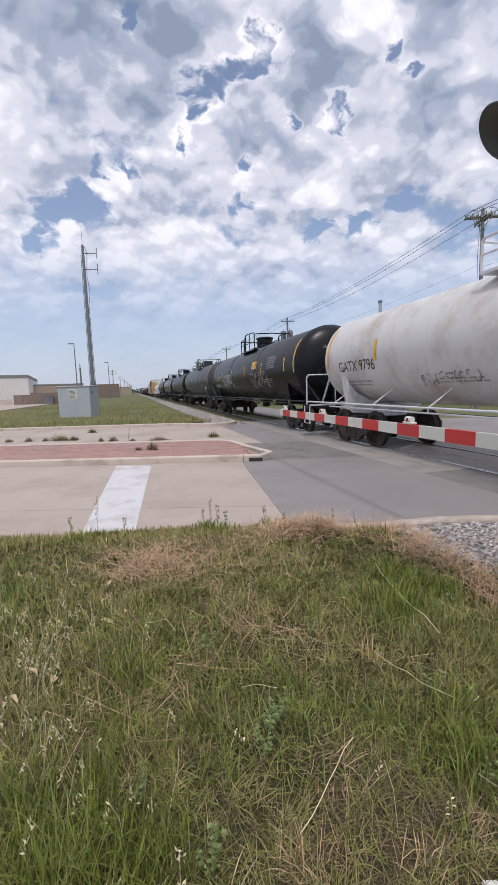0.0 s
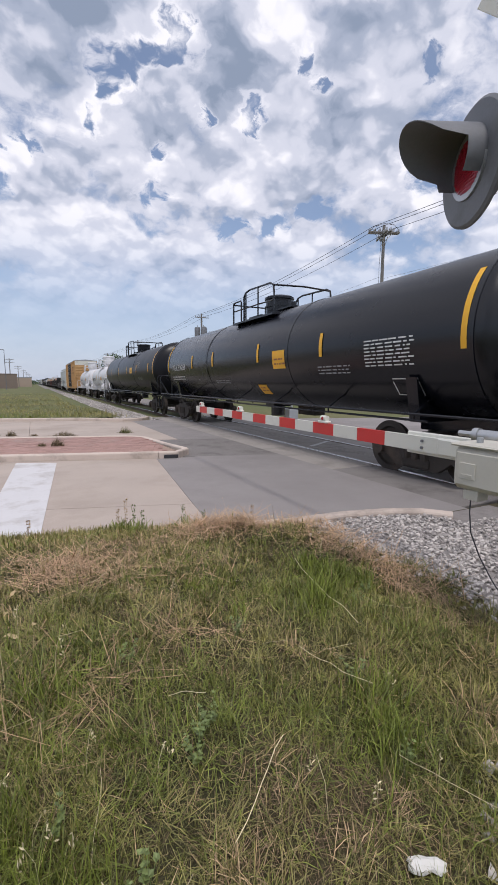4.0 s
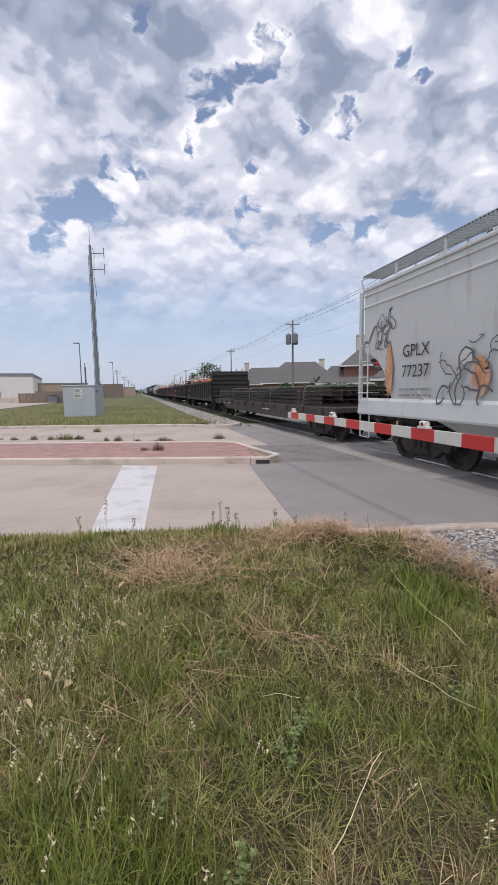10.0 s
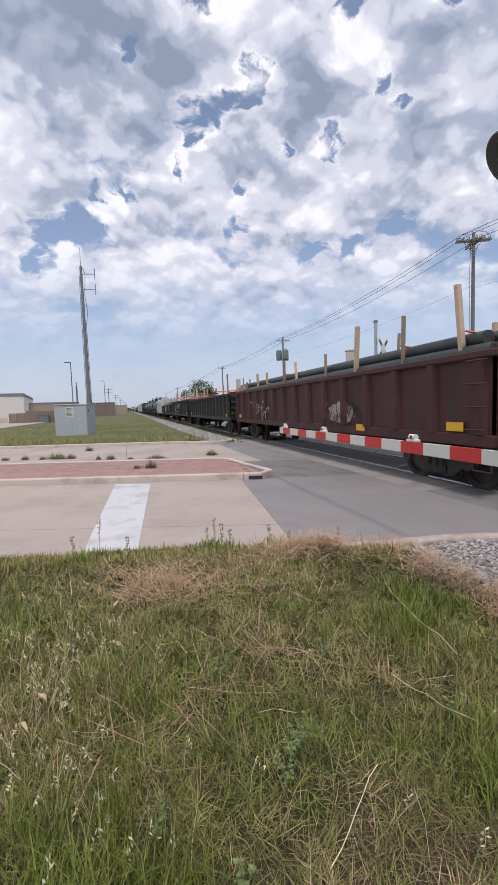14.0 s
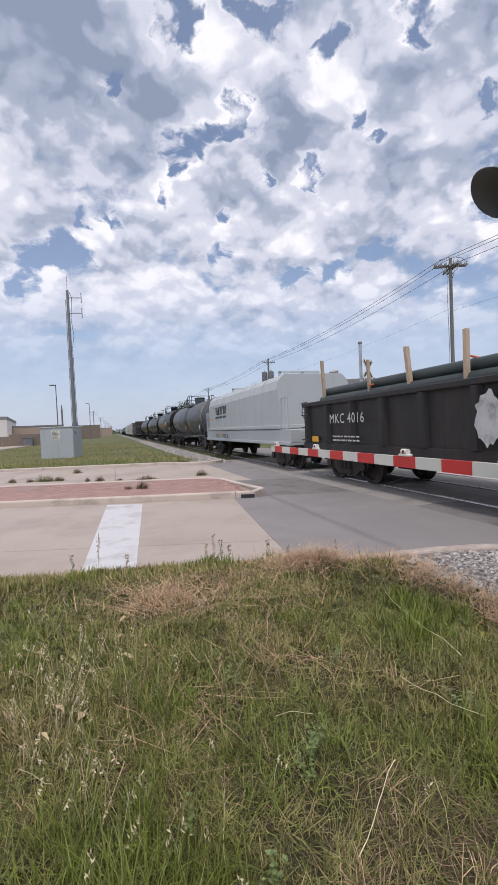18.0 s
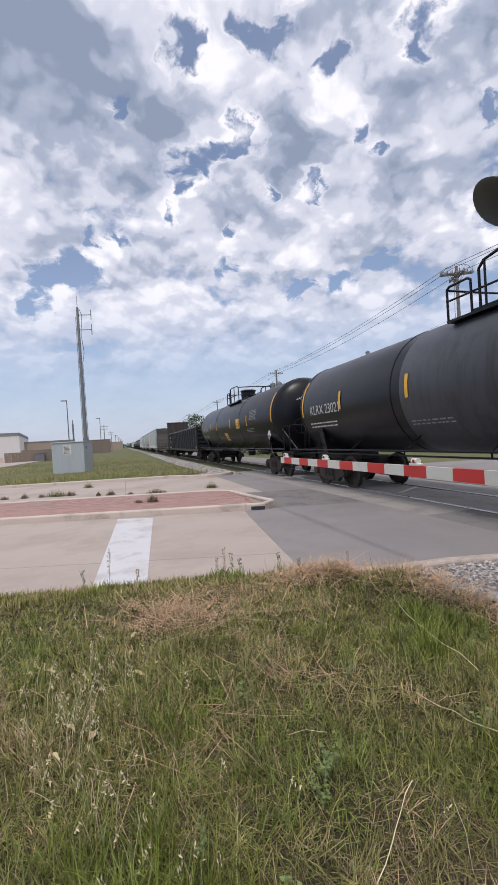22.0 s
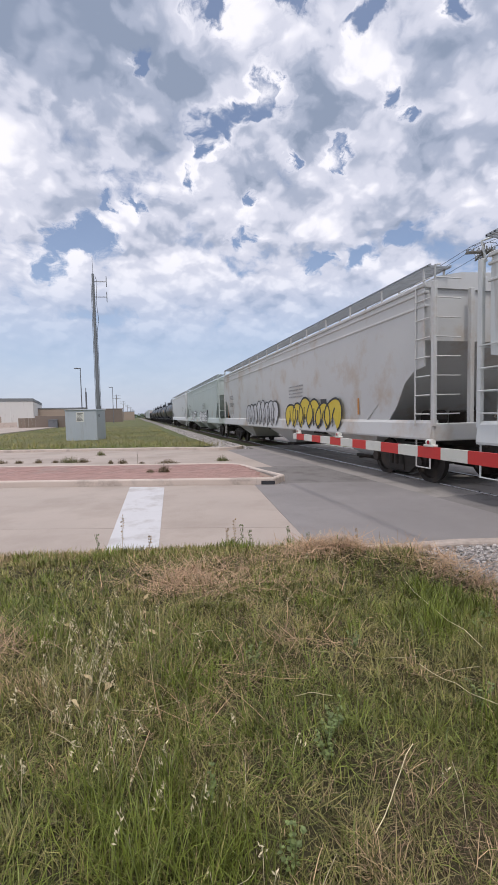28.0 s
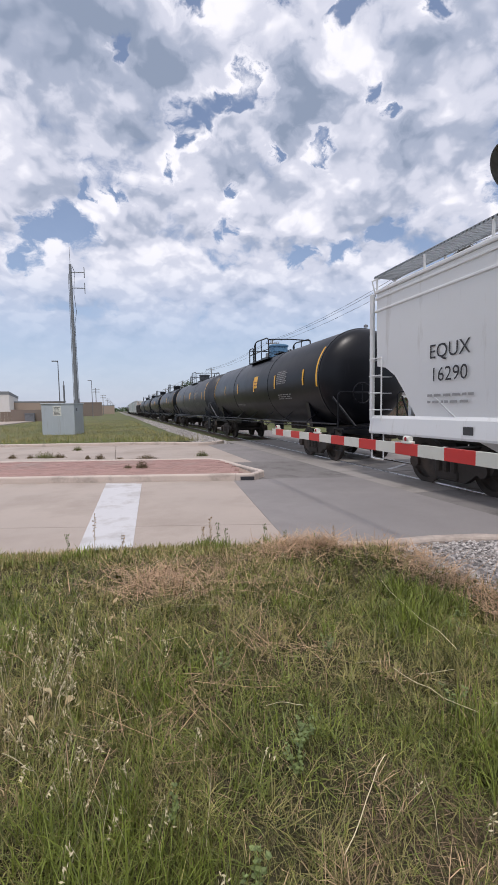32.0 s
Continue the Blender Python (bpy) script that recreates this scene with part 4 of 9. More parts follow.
def build_poles():
    # tall steel pole with whip and folded antennas
    t = thing("antenna_pole", "tall grey steel antenna pole behind the cabinet", "antenna pole", pose(-3.9, 49.5, -.14))
    part("pole", Shape().cyl((0, 0, 0), (0, 0, 17.0), .22, .13, n=16), M_STEELPOLE, t, "", True)
    part("collar", Shape().cyl((0, 0, 0), (0, 0, 3.0), .30, .27, n=16), M_STEELPOLE, t, "", True)
    part("whip", Shape().cyl((0, 0, 17.0), (0, 0, 18.8), .025, .012, n=6), M_WIRE, t)
    for z in (16.2, 14.6):
        arm = part("antenna_arm", Shape().cyl((0, 0, z), (1.35, -.2, z), .045, n=8), M_STEELPOLE, t)
        part("element", Shape().cyl((1.35, -.2, z - .55), (1.35, -.2, z + .55), .04, n=8), M_STEELPOLE, arm)
    part("coax", Shape().pipe([(.18, -.1, 16.8), (.4, -.12, 16.2), (.24, -.12, 14), (.42, -.12, 12.2), (.22, -.12, 11), (.28, -.1, 2)], .025), M_WIRE, t, "dark feed cable")
    part("riser", Shape().cyl((-.27, -.1, 0), (-.20, -.1, 16), .03, n=6), M_STEELPOLE, t)
    for x, y, h, nm in ((-7.9, 70, 9.2, 1), (-5.3, 110, 9.0, 1)):
        l = thing("street_lamp", "slender dark car-park lamp post", "street lamp", pose(x, y, -.14))
        part("post", Shape().cyl((0, 0, 0), (0, 0, h), .09, .06, n=10), M_SIGNAL, l)
        part("head", Shape().box(-.85, -.16, h - .06, .05, .16, h + .08, .03), M_SIGNAL, l)
    stub = thing("vent_post", "short dark post behind the cabinet", "post", pose(-6.0, 58, -.14))
    part("post", Shape().cyl((0, 0, 0), (0, 0, 5.0), .10, n=8).cyl((0, 0, 5.0), (0, 0, 5.5), .05, n=8), M_SIGNAL, stub)
    # timber line along the left of the track, far away
    for k, (y, h) in enumerate(((150, 9.2), (205, 9), (265, 9), (330, 9), (400, 9), (480, 9))):
        utility_pole(-7.9 + .012 * y, y, h, [(h - .4, 1.3, 4), (h - 1.3, 1.3, 4)], .15)
    # line along the right of the track
    X = 20.8
    ys = [-28, 22.4, 56.2, 96, 140, 190, 250]
    for k, y in enumerate(ys):
        if k == 1:
            utility_pole(X, y, 11.8, [(11.15, 1.0, 66), (11.15, 1.0, 246), (11.32, 1.0, -22), (11.32, 1.0, 158)], .135, "timber utility pole with crossed arms and insulators")
        elif k == 2:
            utility_pole(X, y, 11.0, [(10.5, .95, 0)], .16, "timber utility pole with dark transformers", 3)
        else:
            utility_pole(X, y, 11.0, [(10.5, .95, 0)], .15)
    for k in range(len(ys) - 1):
        h0, h1 = (11.6 if k == 1 else 10.75), (11.6 if k == 0 else 10.75)
        for dx in (-.85, -.4, .6):
            wire((X + dx, ys[k], h0 - .14), (X + dx, ys[k + 1], h1 - .14), 0.6)
        wire((X + .1, ys[k], 8.6), (X + .1, ys[k + 1], 8.4), 0.5, .006)
    for q in range(6):
        a = radians(60 * q + 12)
        b = a + radians(75)
        pa, pb = Vector((X + .85 * math.cos(a), 22.4 + .85 * math.sin(a), 11.38)), Vector((X + .85 * math.cos(b), 22.4 + .85 * math.sin(b), 11.38))
        single("jumper_wire", Shape().pipe([pa.lerp(pb, k / 8) + Vector((0, 0, .14 * math.sin(math.pi * k / 8))) for k in range(9)], .012, 5), M_WIRE, "short looped jumper wire on the pole top", "cable", group="overhead lines", smooth=True)
    p = thing("guy_wire", "thin guy and riser wires on the pole", "cable", pose(X, 22.4, 0))
    part("strand", Shape().pipe([(-.3, -.15, 11.3), (-.42, -.15, 9.0), (-.36, -.15, 6), (-.5, -.15, -.1)], .012, 5), M_WIRE, p)


def building(name, label, cat, x, y, turn, w, d, h, wall, roof, openings=(), parapet=.25):
    b = thing(name, label, cat, pose(x, y, -.14, 0, 0, turn))
    t = .25
    body = Shape().box(-w / 2, -d / 2, 0, w / 2, -d / 2 + t, h).box(-w / 2, d / 2 - t, 0, w / 2, d / 2, h).box(-w / 2, -d / 2 + t, 0, -w / 2 + t, d / 2 - t, h).box(w / 2 - t, -d / 2 + t, 0, w / 2, d / 2 - t, h)
    part("wall", body, wall, b)
    part("roof", Shape().box(-w / 2 + t, -d / 2 + t, h - .5, w / 2 - t, d / 2 - t, h - .3), M_ROOFG, b)
    part("coping", Shape().box(-w / 2 - .06, -d / 2 - .06, h, w / 2 + .06, -d / 2 + t + .06, h + parapet).box(w / 2 - t - .06, -d / 2 + t + .07, h, w / 2 + .06, d / 2, h + parapet), roof, b)
    for x0, x1, z0, z1, mat, nm in openings:
        part(nm, Shape().box(x0, -d / 2 - .05, z0, x1, -d / 2 - .003, z1, .01), mat, b)
    return b


def build_far_left():
    ribs = [(x - .06, x + .06, .1, 4.6, M_TRIM, "pilaster") for x in (-13, -9, -5, -1, 3, 7, 11)]
    building("warehouse", "white flat-roofed warehouse with grey parapet", "warehouse", -36.5, 106, 8, 30, 30, 5.2, M_WALLW, M_ROOFG, ribs + [(8.2, 9.4, .1, 2.3, M_WALLT, "door"), (-4.5, -1.6, .1, 3.0, M_GALV, "shutter")], .6)
    building("warehouse", "tan low annex beside the warehouse", "warehouse", -20.5, 118, 8, 16, 22, 3.9, M_WALLT, M_ROOFG, [(-3, -1.8, .1, 2.2, M_DOOR, "door")], .3)
    building("warehouse", "distant brown warehouse by the track", "warehouse", -9.2, 160, 4, 8, 30, 4.3, M_WALLB, M_WALLB)
    building("warehouse", "distant pale low shed by the track", "warehouse", -9.5, 260, 2, 16, 40, 4.4, M_WALLT, M_ROOFG)
    f = thing("trash_enclosure", "tan masonry enclosure beside the car park", "enclosure", pose(-13.4, 78, -.14, 0, 0, 6))
    part("wall", Shape().box(-2.7, 0, 0, -1.0, .2, 2.2).box(-1.0, .02, 0, 2.4, .18, 2.15).box(2.4, 0, 0, 2.6, 3, 2.2).box(-2.7, .2, 0, -2.5, 3, 2.2), M_WALLB, f)
    part("bin", Shape().box(-.7, -1.3, .1, .7, -.2, 1.5, .05).box(-.75, -1.35, 1.5, .75, -.15, 1.6, .02), M_SIGNAL, f, "dark rubbish container")
    for k in range(5):
        part("panel", Shape().box(-5.2 + .5 * k, .05, 0, -4.72 + .5 * k, .12, 1.9), M_FENCE, f)
    b2 = thing("dumpster_screen", "brown screen wall with a pale base by the warehouse", "wall", pose(-22.8, 84, -.14, 0, 0, 8))
    part("wall", Shape().box(-3.5, 0, .0, 2.4, .2, 1.2), M_KERB, b2)
    part("screen", Shape().box(-3.5, .02, 1.2, -.9, .18, 2.6), M_WALLB, b2)
    y = thing("bollard", "yellow steel bollard in the grass", "bollard", pose(-17.0, 60, -.14))
    part("post", Shape().cyl((0, 0, 0), (0, 0, 1.25), .11, n=12), M_YELLOW, y)
    lot = slab([(-80, 43), (-13.5, 43), (-12.3, 104), (-80, 104)], -.13, .19)
    single("parking_lot", lot, M_CONC, "pale concrete car park before the warehouse", "car park", kind="structure")


def gable_house(x, y, turn, w, d, eave, ridge, brick, chim, label, hip=0.0, windows=()):
    h = thing("house", label, "house", pose(x, y, -.14, 0, 0, turn))
    t = .25
    part("wall", Shape().box(-w / 2, -d / 2, 0, w / 2, -d / 2 + t, eave).box(-w / 2, d / 2 - t, 0, w / 2, d / 2, eave).box(-w / 2, -d / 2 + t, 0, -w / 2 + t, d / 2 - t, eave).box(w / 2 - t, -d / 2 + t, 0, w / 2, d / 2 - t, eave), brick, h)
    o = .5
    a, b, c = w / 2 + o, d / 2 + o, eave
    r = Shape().add([(-a, -b, c), (a, -b, c), (a, b, c), (-a, b, c), (-a + hip, 0, ridge), (a - hip, 0, ridge), (-a, -b, c - .2), (a, -b, c - .2), (a, b, c - .2), (-a, b, c - .2)],
                    [(0, 1, 5, 4), (2, 3, 4, 5), (1, 2, 5), (3, 0, 4), (6, 7, 1, 0), (7, 8, 2, 1), (8, 9, 3, 2), (9, 6, 0, 3), (9, 8, 7, 6)])
    part("roof", r, M_SHINGLE, h)
    part("fascia", Shape().box(-a - .02, -b - .04, c - .22, a + .02, -b - .005, c - .02), M_TRIM, h)
    for cx, cy, top, s in chim:
        q = part("chimney", Shape().box(cx - s, cy - s, eave - 1, cx + s, cy + s, top, .03), M_CHIM, h)
        part("cap", Shape().box(cx - s - .08, cy - s - .08, top, cx + s + .08, cy + s + .08, top + .15).cyl((cx, cy, top + .15), (cx, cy, top + .45), .12, n=10), M_TRIM, q)
    for x0, x1, z0, z1 in windows:
        wdw = part("window", Shape().box(x0 - .08, -d / 2 - .05, z0 - .08, x1 + .08, -d / 2 - .003, z0).box(x0 - .08, -d / 2 - .05, z1, x1 + .08, -d / 2 - .003, z1 + .08).box(x0 - .08, -d / 2 - .05, z0, x0, -d / 2 - .003, z1).box(x1, -d / 2 - .05, z0, x1 + .08, -d / 2 - .003, z1).box((x0 + x1) / 2 - .03, -d / 2 - .045, z0, (x0 + x1) / 2 + .03, -d / 2 - .003, z1), M_TRIM, h, "white framed window")
        part("pane", Shape().box(x0, -d / 2 - .03, z0, x1, -d / 2 - .004, z1), M_GLASS, wdw)
    return h


def pol(az, dist):
    return dist * math.sin(radians(az)), dist * math.cos(radians(az))


def build_houses():
    x, y = pol(40.5, 50)
    gable_house(x, y, -30, 17, 11, 2.75, 6.0, M_HOUSEB, [(-2.8, -3.2, 6.0, .55)], "single-storey brick house with a broad shingle roof", 4.0, [(-7.2, -5.6, 1.0, 2.2), (-2, -1, 1.1, 2.2), (1.5, 4.6, 1.0, 2.3), (6, 7.6, 1.0, 2.2)])
    x, y = pol(48, 46)
    gable_house(x, y, -30, 14, 11, 2.75, 5.8, M_HOUSEB, [(2, -1, 6.6, .5)], "single-storey brick house with a brown shingle roof", 3.5, [(-5, -3.4, 1.0, 2.2), (1, 3, 1, 2.2)])
    x, y = pol(31.6, 64)
    gable_house(x, y, -25, 11, 10, 4.9, 8.0, M_HOUSEB, [(-3.2, -1.0, 9.0, .55)], "two-storey brick house with a hipped shingle roof", 3.5, [(-1.0, 0.4, 3.3, 4.6), (2.2, 3.6, 3.3, 4.6), (-4, -2.6, 1.0, 2.3)])
    x, y = pol(27.3, 62)
    gable_house(x, y, -25, 7.5, 9, 2.6, 5.0, M_HOUSEB, [], "brick house wing with a green-grey shingle roof", 2.0, [(-1.5, 1.0, 1.0, 2.1)])
    x, y = pol(21.2, 88)
    gable_house(x, y, -20, 14, 11, 3.2, 7.3, M_HOUSEB, [(4.2, -1.0, 7.6, .5)], "distant brick house with a hipped shingle roof", 4.5, [(-3, -1.2, 1.0, 2.2), (2, 3.6, 1.0, 2.2)])
    x, y = pol(16.8, 105)
    gable_house(x, y, -20, 15, 11, 3.2, 7.2, M_HOUSEB, [(-4.6, -1.0, 8.2, .5)], "distant brick house with a pale chimney", 4.5, [(-3, -1.2, 1.0, 2.2)])
    # board fence behind the far verge
    f = thing("fence", "weathered board fence behind the houses' gardens", "fence", pose(0, 0, 0))
    board = Shape().box(-.068, -.012, 0, .068, .012, 1.75, .004).mesh("board")
    for k in range(290):
        y = 22 + k * .145
        part("board", board, M_FENCE, f, at=pose(24.5 + .03 * math.sin(k * 1.7), y, -.14 + .02 * math.sin(k * 2.3), 0, 0, 90))
    rest = Shape()
    for k in range(290):
        rest.box(24.49, 64.2 + k * .145, -.14, 24.51, 64.2 + k * .145 + .136, 1.6)
    tagged(part("far_boards", rest, M_FENCE, f), kind="stuff")


def leaf_cloud(s, centre, rad, count, size, rnd):
    """Loose leaves scattered through an uneven ball."""
    for _ in range(count):
        d = Vector((rnd.gauss(0, 1), rnd.gauss(0, 1), rnd.gauss(0, 1))).normalized()
        q = centre + Vector((d.x * rad[0], d.y * rad[1], d.z * rad[2])) * (rnd.random() ** .45)
        a = Vector((rnd.gauss(0, 1), rnd.gauss(0, 1), rnd.gauss(0, .6))).normalized() * size * rnd.uniform(.6, 1.3)
        b = a.cross(Vector((rnd.gauss(0, 1), rnd.gauss(0, 1), rnd.gauss(0, 1)))).normalized() * size * .45
        s.add([q - a, q + b, q + a, q - b], [(0, 1, 2, 3)])


def tree(x, y, h, spread, seed, clumps=16, leaves=110, size=.22, label="broad leafy green tree"):
    rnd = random.Random(seed)
    t = thing("tree", label, "tree", pose(x, y, -.14))
    trunk = Shape().cyl((0, 0, 0), (rnd.uniform(-.2, .2), 0, h * .45), h * .03, h * .02, n=8)
    crown = Shape()
    for k in range(clumps):
        q = 2 * math.pi * k / clumps * 2.4
        rr = spread * rnd.uniform(.15, .85)
        z = h * rnd.uniform(.38, .92)
        rr *= 1 - .5 * max(0, (z / h - .6) / .4)
        c = Vector((rr * math.cos(q), rr * math.sin(q), z))
        trunk.cyl((0, 0, h * .36), tuple(c), h * .010, h * .003, n=5)
        leaf_cloud(crown, c, (spread * .42, spread * .42, h * .12), leaves, size, rnd)
    part("trunk", trunk, M_BARK, t)
    part("crown", crown, M_LEAF, t, "uneven crown of small leaves")
    return t


def build_trees():
    for az, dist, h, sp, sd in ((9.2, 150, 12, 5.0, 1), (7.6, 165, 9, 4.5, 2), (10.6, 140, 8, 3.8, 3), (24.4, 60, 3.6, 2.2, 4), (13.4, 110, 4.6, 3.2, 6), (18.8, 80, 3.2, 2.0, 7)):
        x, y = pol(az, dist)
        tree(x, y, h, sp, sd, 16, 90, .30 if dist > 100 else .16)
    for k, (az, dist) in enumerate(((17.5, 48), (18.6, 45), (19.5, 46), (22, 44), (23.1, 47), (24.5, 42), (15.5, 55), (16.4, 50), (27, 40), (28.6, 43), (30, 38), (33, 40), (36, 37))):
        x, y = pol(az, dist)
        rnd = random.Random(50 + k)
        b = thing("shrub", "leafy green shrub before the fence", "shrub", pose(x, y, -.14))
        st, cr = Shape(), Shape()
        for j in range(7):
            c = Vector((rnd.uniform(-1.4, 1.4), rnd.uniform(-1, 1), rnd.uniform(.5, 2.1)))
            st.cyl((0, 0, 0), tuple(c), .03, .012, n=5)
            leaf_cloud(cr, c, (.7, .7, .5), 90, .10, rnd)
        part("stems", st, M_BARK, b), part("crown", cr, M_LEAF, b)
    far = Shape()
    rnd = random.Random(77)
    for k in range(420):
        x = rnd.uniform(-160, 60)
        y = 620 + rnd.uniform(0, 60)
        leaf_cloud(far, Vector((x, y, rnd.uniform(.5, 4.5))), (5, 3, 3), 12, 1.3, rnd)
    single("far_trees", far, M_LEAF, "low distant line of trees at the horizon", "trees", kind="stuff")


build_bungalow()
build_poles()
build_far_left()
build_houses()
build_trees()

# ---- the train ----
CARS = []        # (car, place of its middle along the track at the start)
COMMON = {}


def shared(key, make, smooth=True):
    if key not in COMMON:
        COMMON[key] = make().mesh(key, smooth)
    return COMMON[key]


def side_frame_shape():
    s = Shape()
    out = [(-1.12, .58), (-1.05, .66), (-.62, .66), (-.42, .76), (.42, .76), (.62, .66), (1.05, .66), (1.12, .58), (1.05, .40), (.72, .36), (.45, .17), (-.45, .17), (-.72, .36), (-1.05, .40)]
    s.prism(out, -.06, .06, "x")
    for y in (-.89, .89):
        s.cyl((-.13, y, .46), (.06, y, .46), .13, n=12)
    s.box(-.10, -.30, .20, .10, .30, .36, .02)
    for y in (-.2, 0, .2):
        s.cyl((-.075, y, .34), (-.075, y, .60), .07, n=8)
    return s


def wheel_shape():
    return Shape().lathe([(-.075, .06), (-.075, .16), (-.03, .20), (-.03, .36), (-.07, .385), (-.07, .455), (.045, .46), (.055, .495), (.075, .495), (.075, .38), (.02, .36), (.02, .2), (.07, .16), (.07, .06)], 28, "x")


def add_truck(car, y, mat=None):
    """A bogie: bolster, two cast side frames, two wheelsets."""
    t = part("truck", shared("bolster", lambda: Shape().box(-1.0, -.2, .52, 1.0, .2, .80, .04), False), mat or M_TRUCK, car, at=pose(0, y, 0))
    for sx in (-1, 1):
        part("side_frame", shared("side_frame", side_frame_shape, False), mat or M_TRUCK, t, at=pose(sx * 1.02, 0, 0, 0, 0, 0 if sx < 0 else 180))
    for wy in (-.89, .89):
        ax = part("axle", shared("axle", lambda: Shape().cyl((-1.05, 0, .46), (1.05, 0, .46), .075, n=10)), M_TRUCK, t, at=pose(0, wy, 0))
        for sx in (-1, 1):
            part("wheel", shared("wheel", wheel_shape), M_TRUCK, ax, at=pose(sx * .76, 0, .46 + .0, 0, 0, 0 if sx > 0 else 180))


def add_coupler(car, L, z=.86):
    """Draft sill, coupler and hoses at both ends; L: half of the length over the body."""
    for sy in (-1, 1):
        m = pose(0, sy * L, 0, 0, 0, 0 if sy > 0 else 180)
        c = part("coupler", shared("coupler", lambda: Shape().box(-.16, -1.2, .70, .16, .35, 1.02, .02).box(-.07, .3, .78, .07, .72, .94, .02).box(-.13, .66, .74, .13, .98, .98, .05), False), M_TRUCK, car, at=m)
        part("hose", shared("hose", lambda: Shape().pipe([(.25, .2, .75), (.28, .55, .62), (.22, .85, .40), (.1, 1.0, .42)], .025, 6)), M_WIRE, c)


def lettering(car, body, size, mat, mapper, label="", bold=0.0, gap=1.0):
    v, f = flat_text(body, size, bold, gap)
    s = Shape().add([mapper(p[0], p[1]) for p in v], f)
    return part("lettering", s, mat, car, label)


def bars(car, mapper, w, h, rows, mat, rnd, name="stencil_lettering", fill=.8):
    """Lines of small lettering too fine to read."""
    s = Shape()
    for r in range(rows):
        b = h - (r + 1) * h / rows
        a = -w / 2
        while a < w / 2 * fill:
            ln = rnd.uniform(.05, .20)
            q = [mapper(a + dx, b + db) for dx, db in ((0, 0), (ln, 0), (ln, h / rows * .38), (0, h / rows * .38))]
            s.add(q, [(0, 1, 2, 3)])
            a += ln + rnd.uniform(.025, .06)
    return tagged(part(name, s, mat, car), kind="stuff")


def panel(car, mapper, w, h, mat, name, label="", n=1):
    s = Shape()
    n = max(n, 1)
    for k in range(n):
        s.add([mapper(-w / 2, k * h / n), mapper(w / 2, k * h / n), mapper(w / 2, (k + 1) * h / n), mapper(-w / 2, (k + 1) * h / n)], [(0, 1, 2, 3)])
    return part(name, s, mat, car, label)


def near_side(x, y, z, out=.008):
    """Maps flat drawing on to the side that faces -x; a runs towards -y."""
    return lambda a, b: (-x - out, y - a, z + b)


def tank_side(R, zc, y, z, out=.007):
    ang0 = math.asin(max(-1, min(1, (z - zc) / R)))

    def f(a, b):
        q = ang0 + b / R
        return (-(R + out) * math.cos(q), y - a, zc + (R + out) * math.sin(q))
    return f


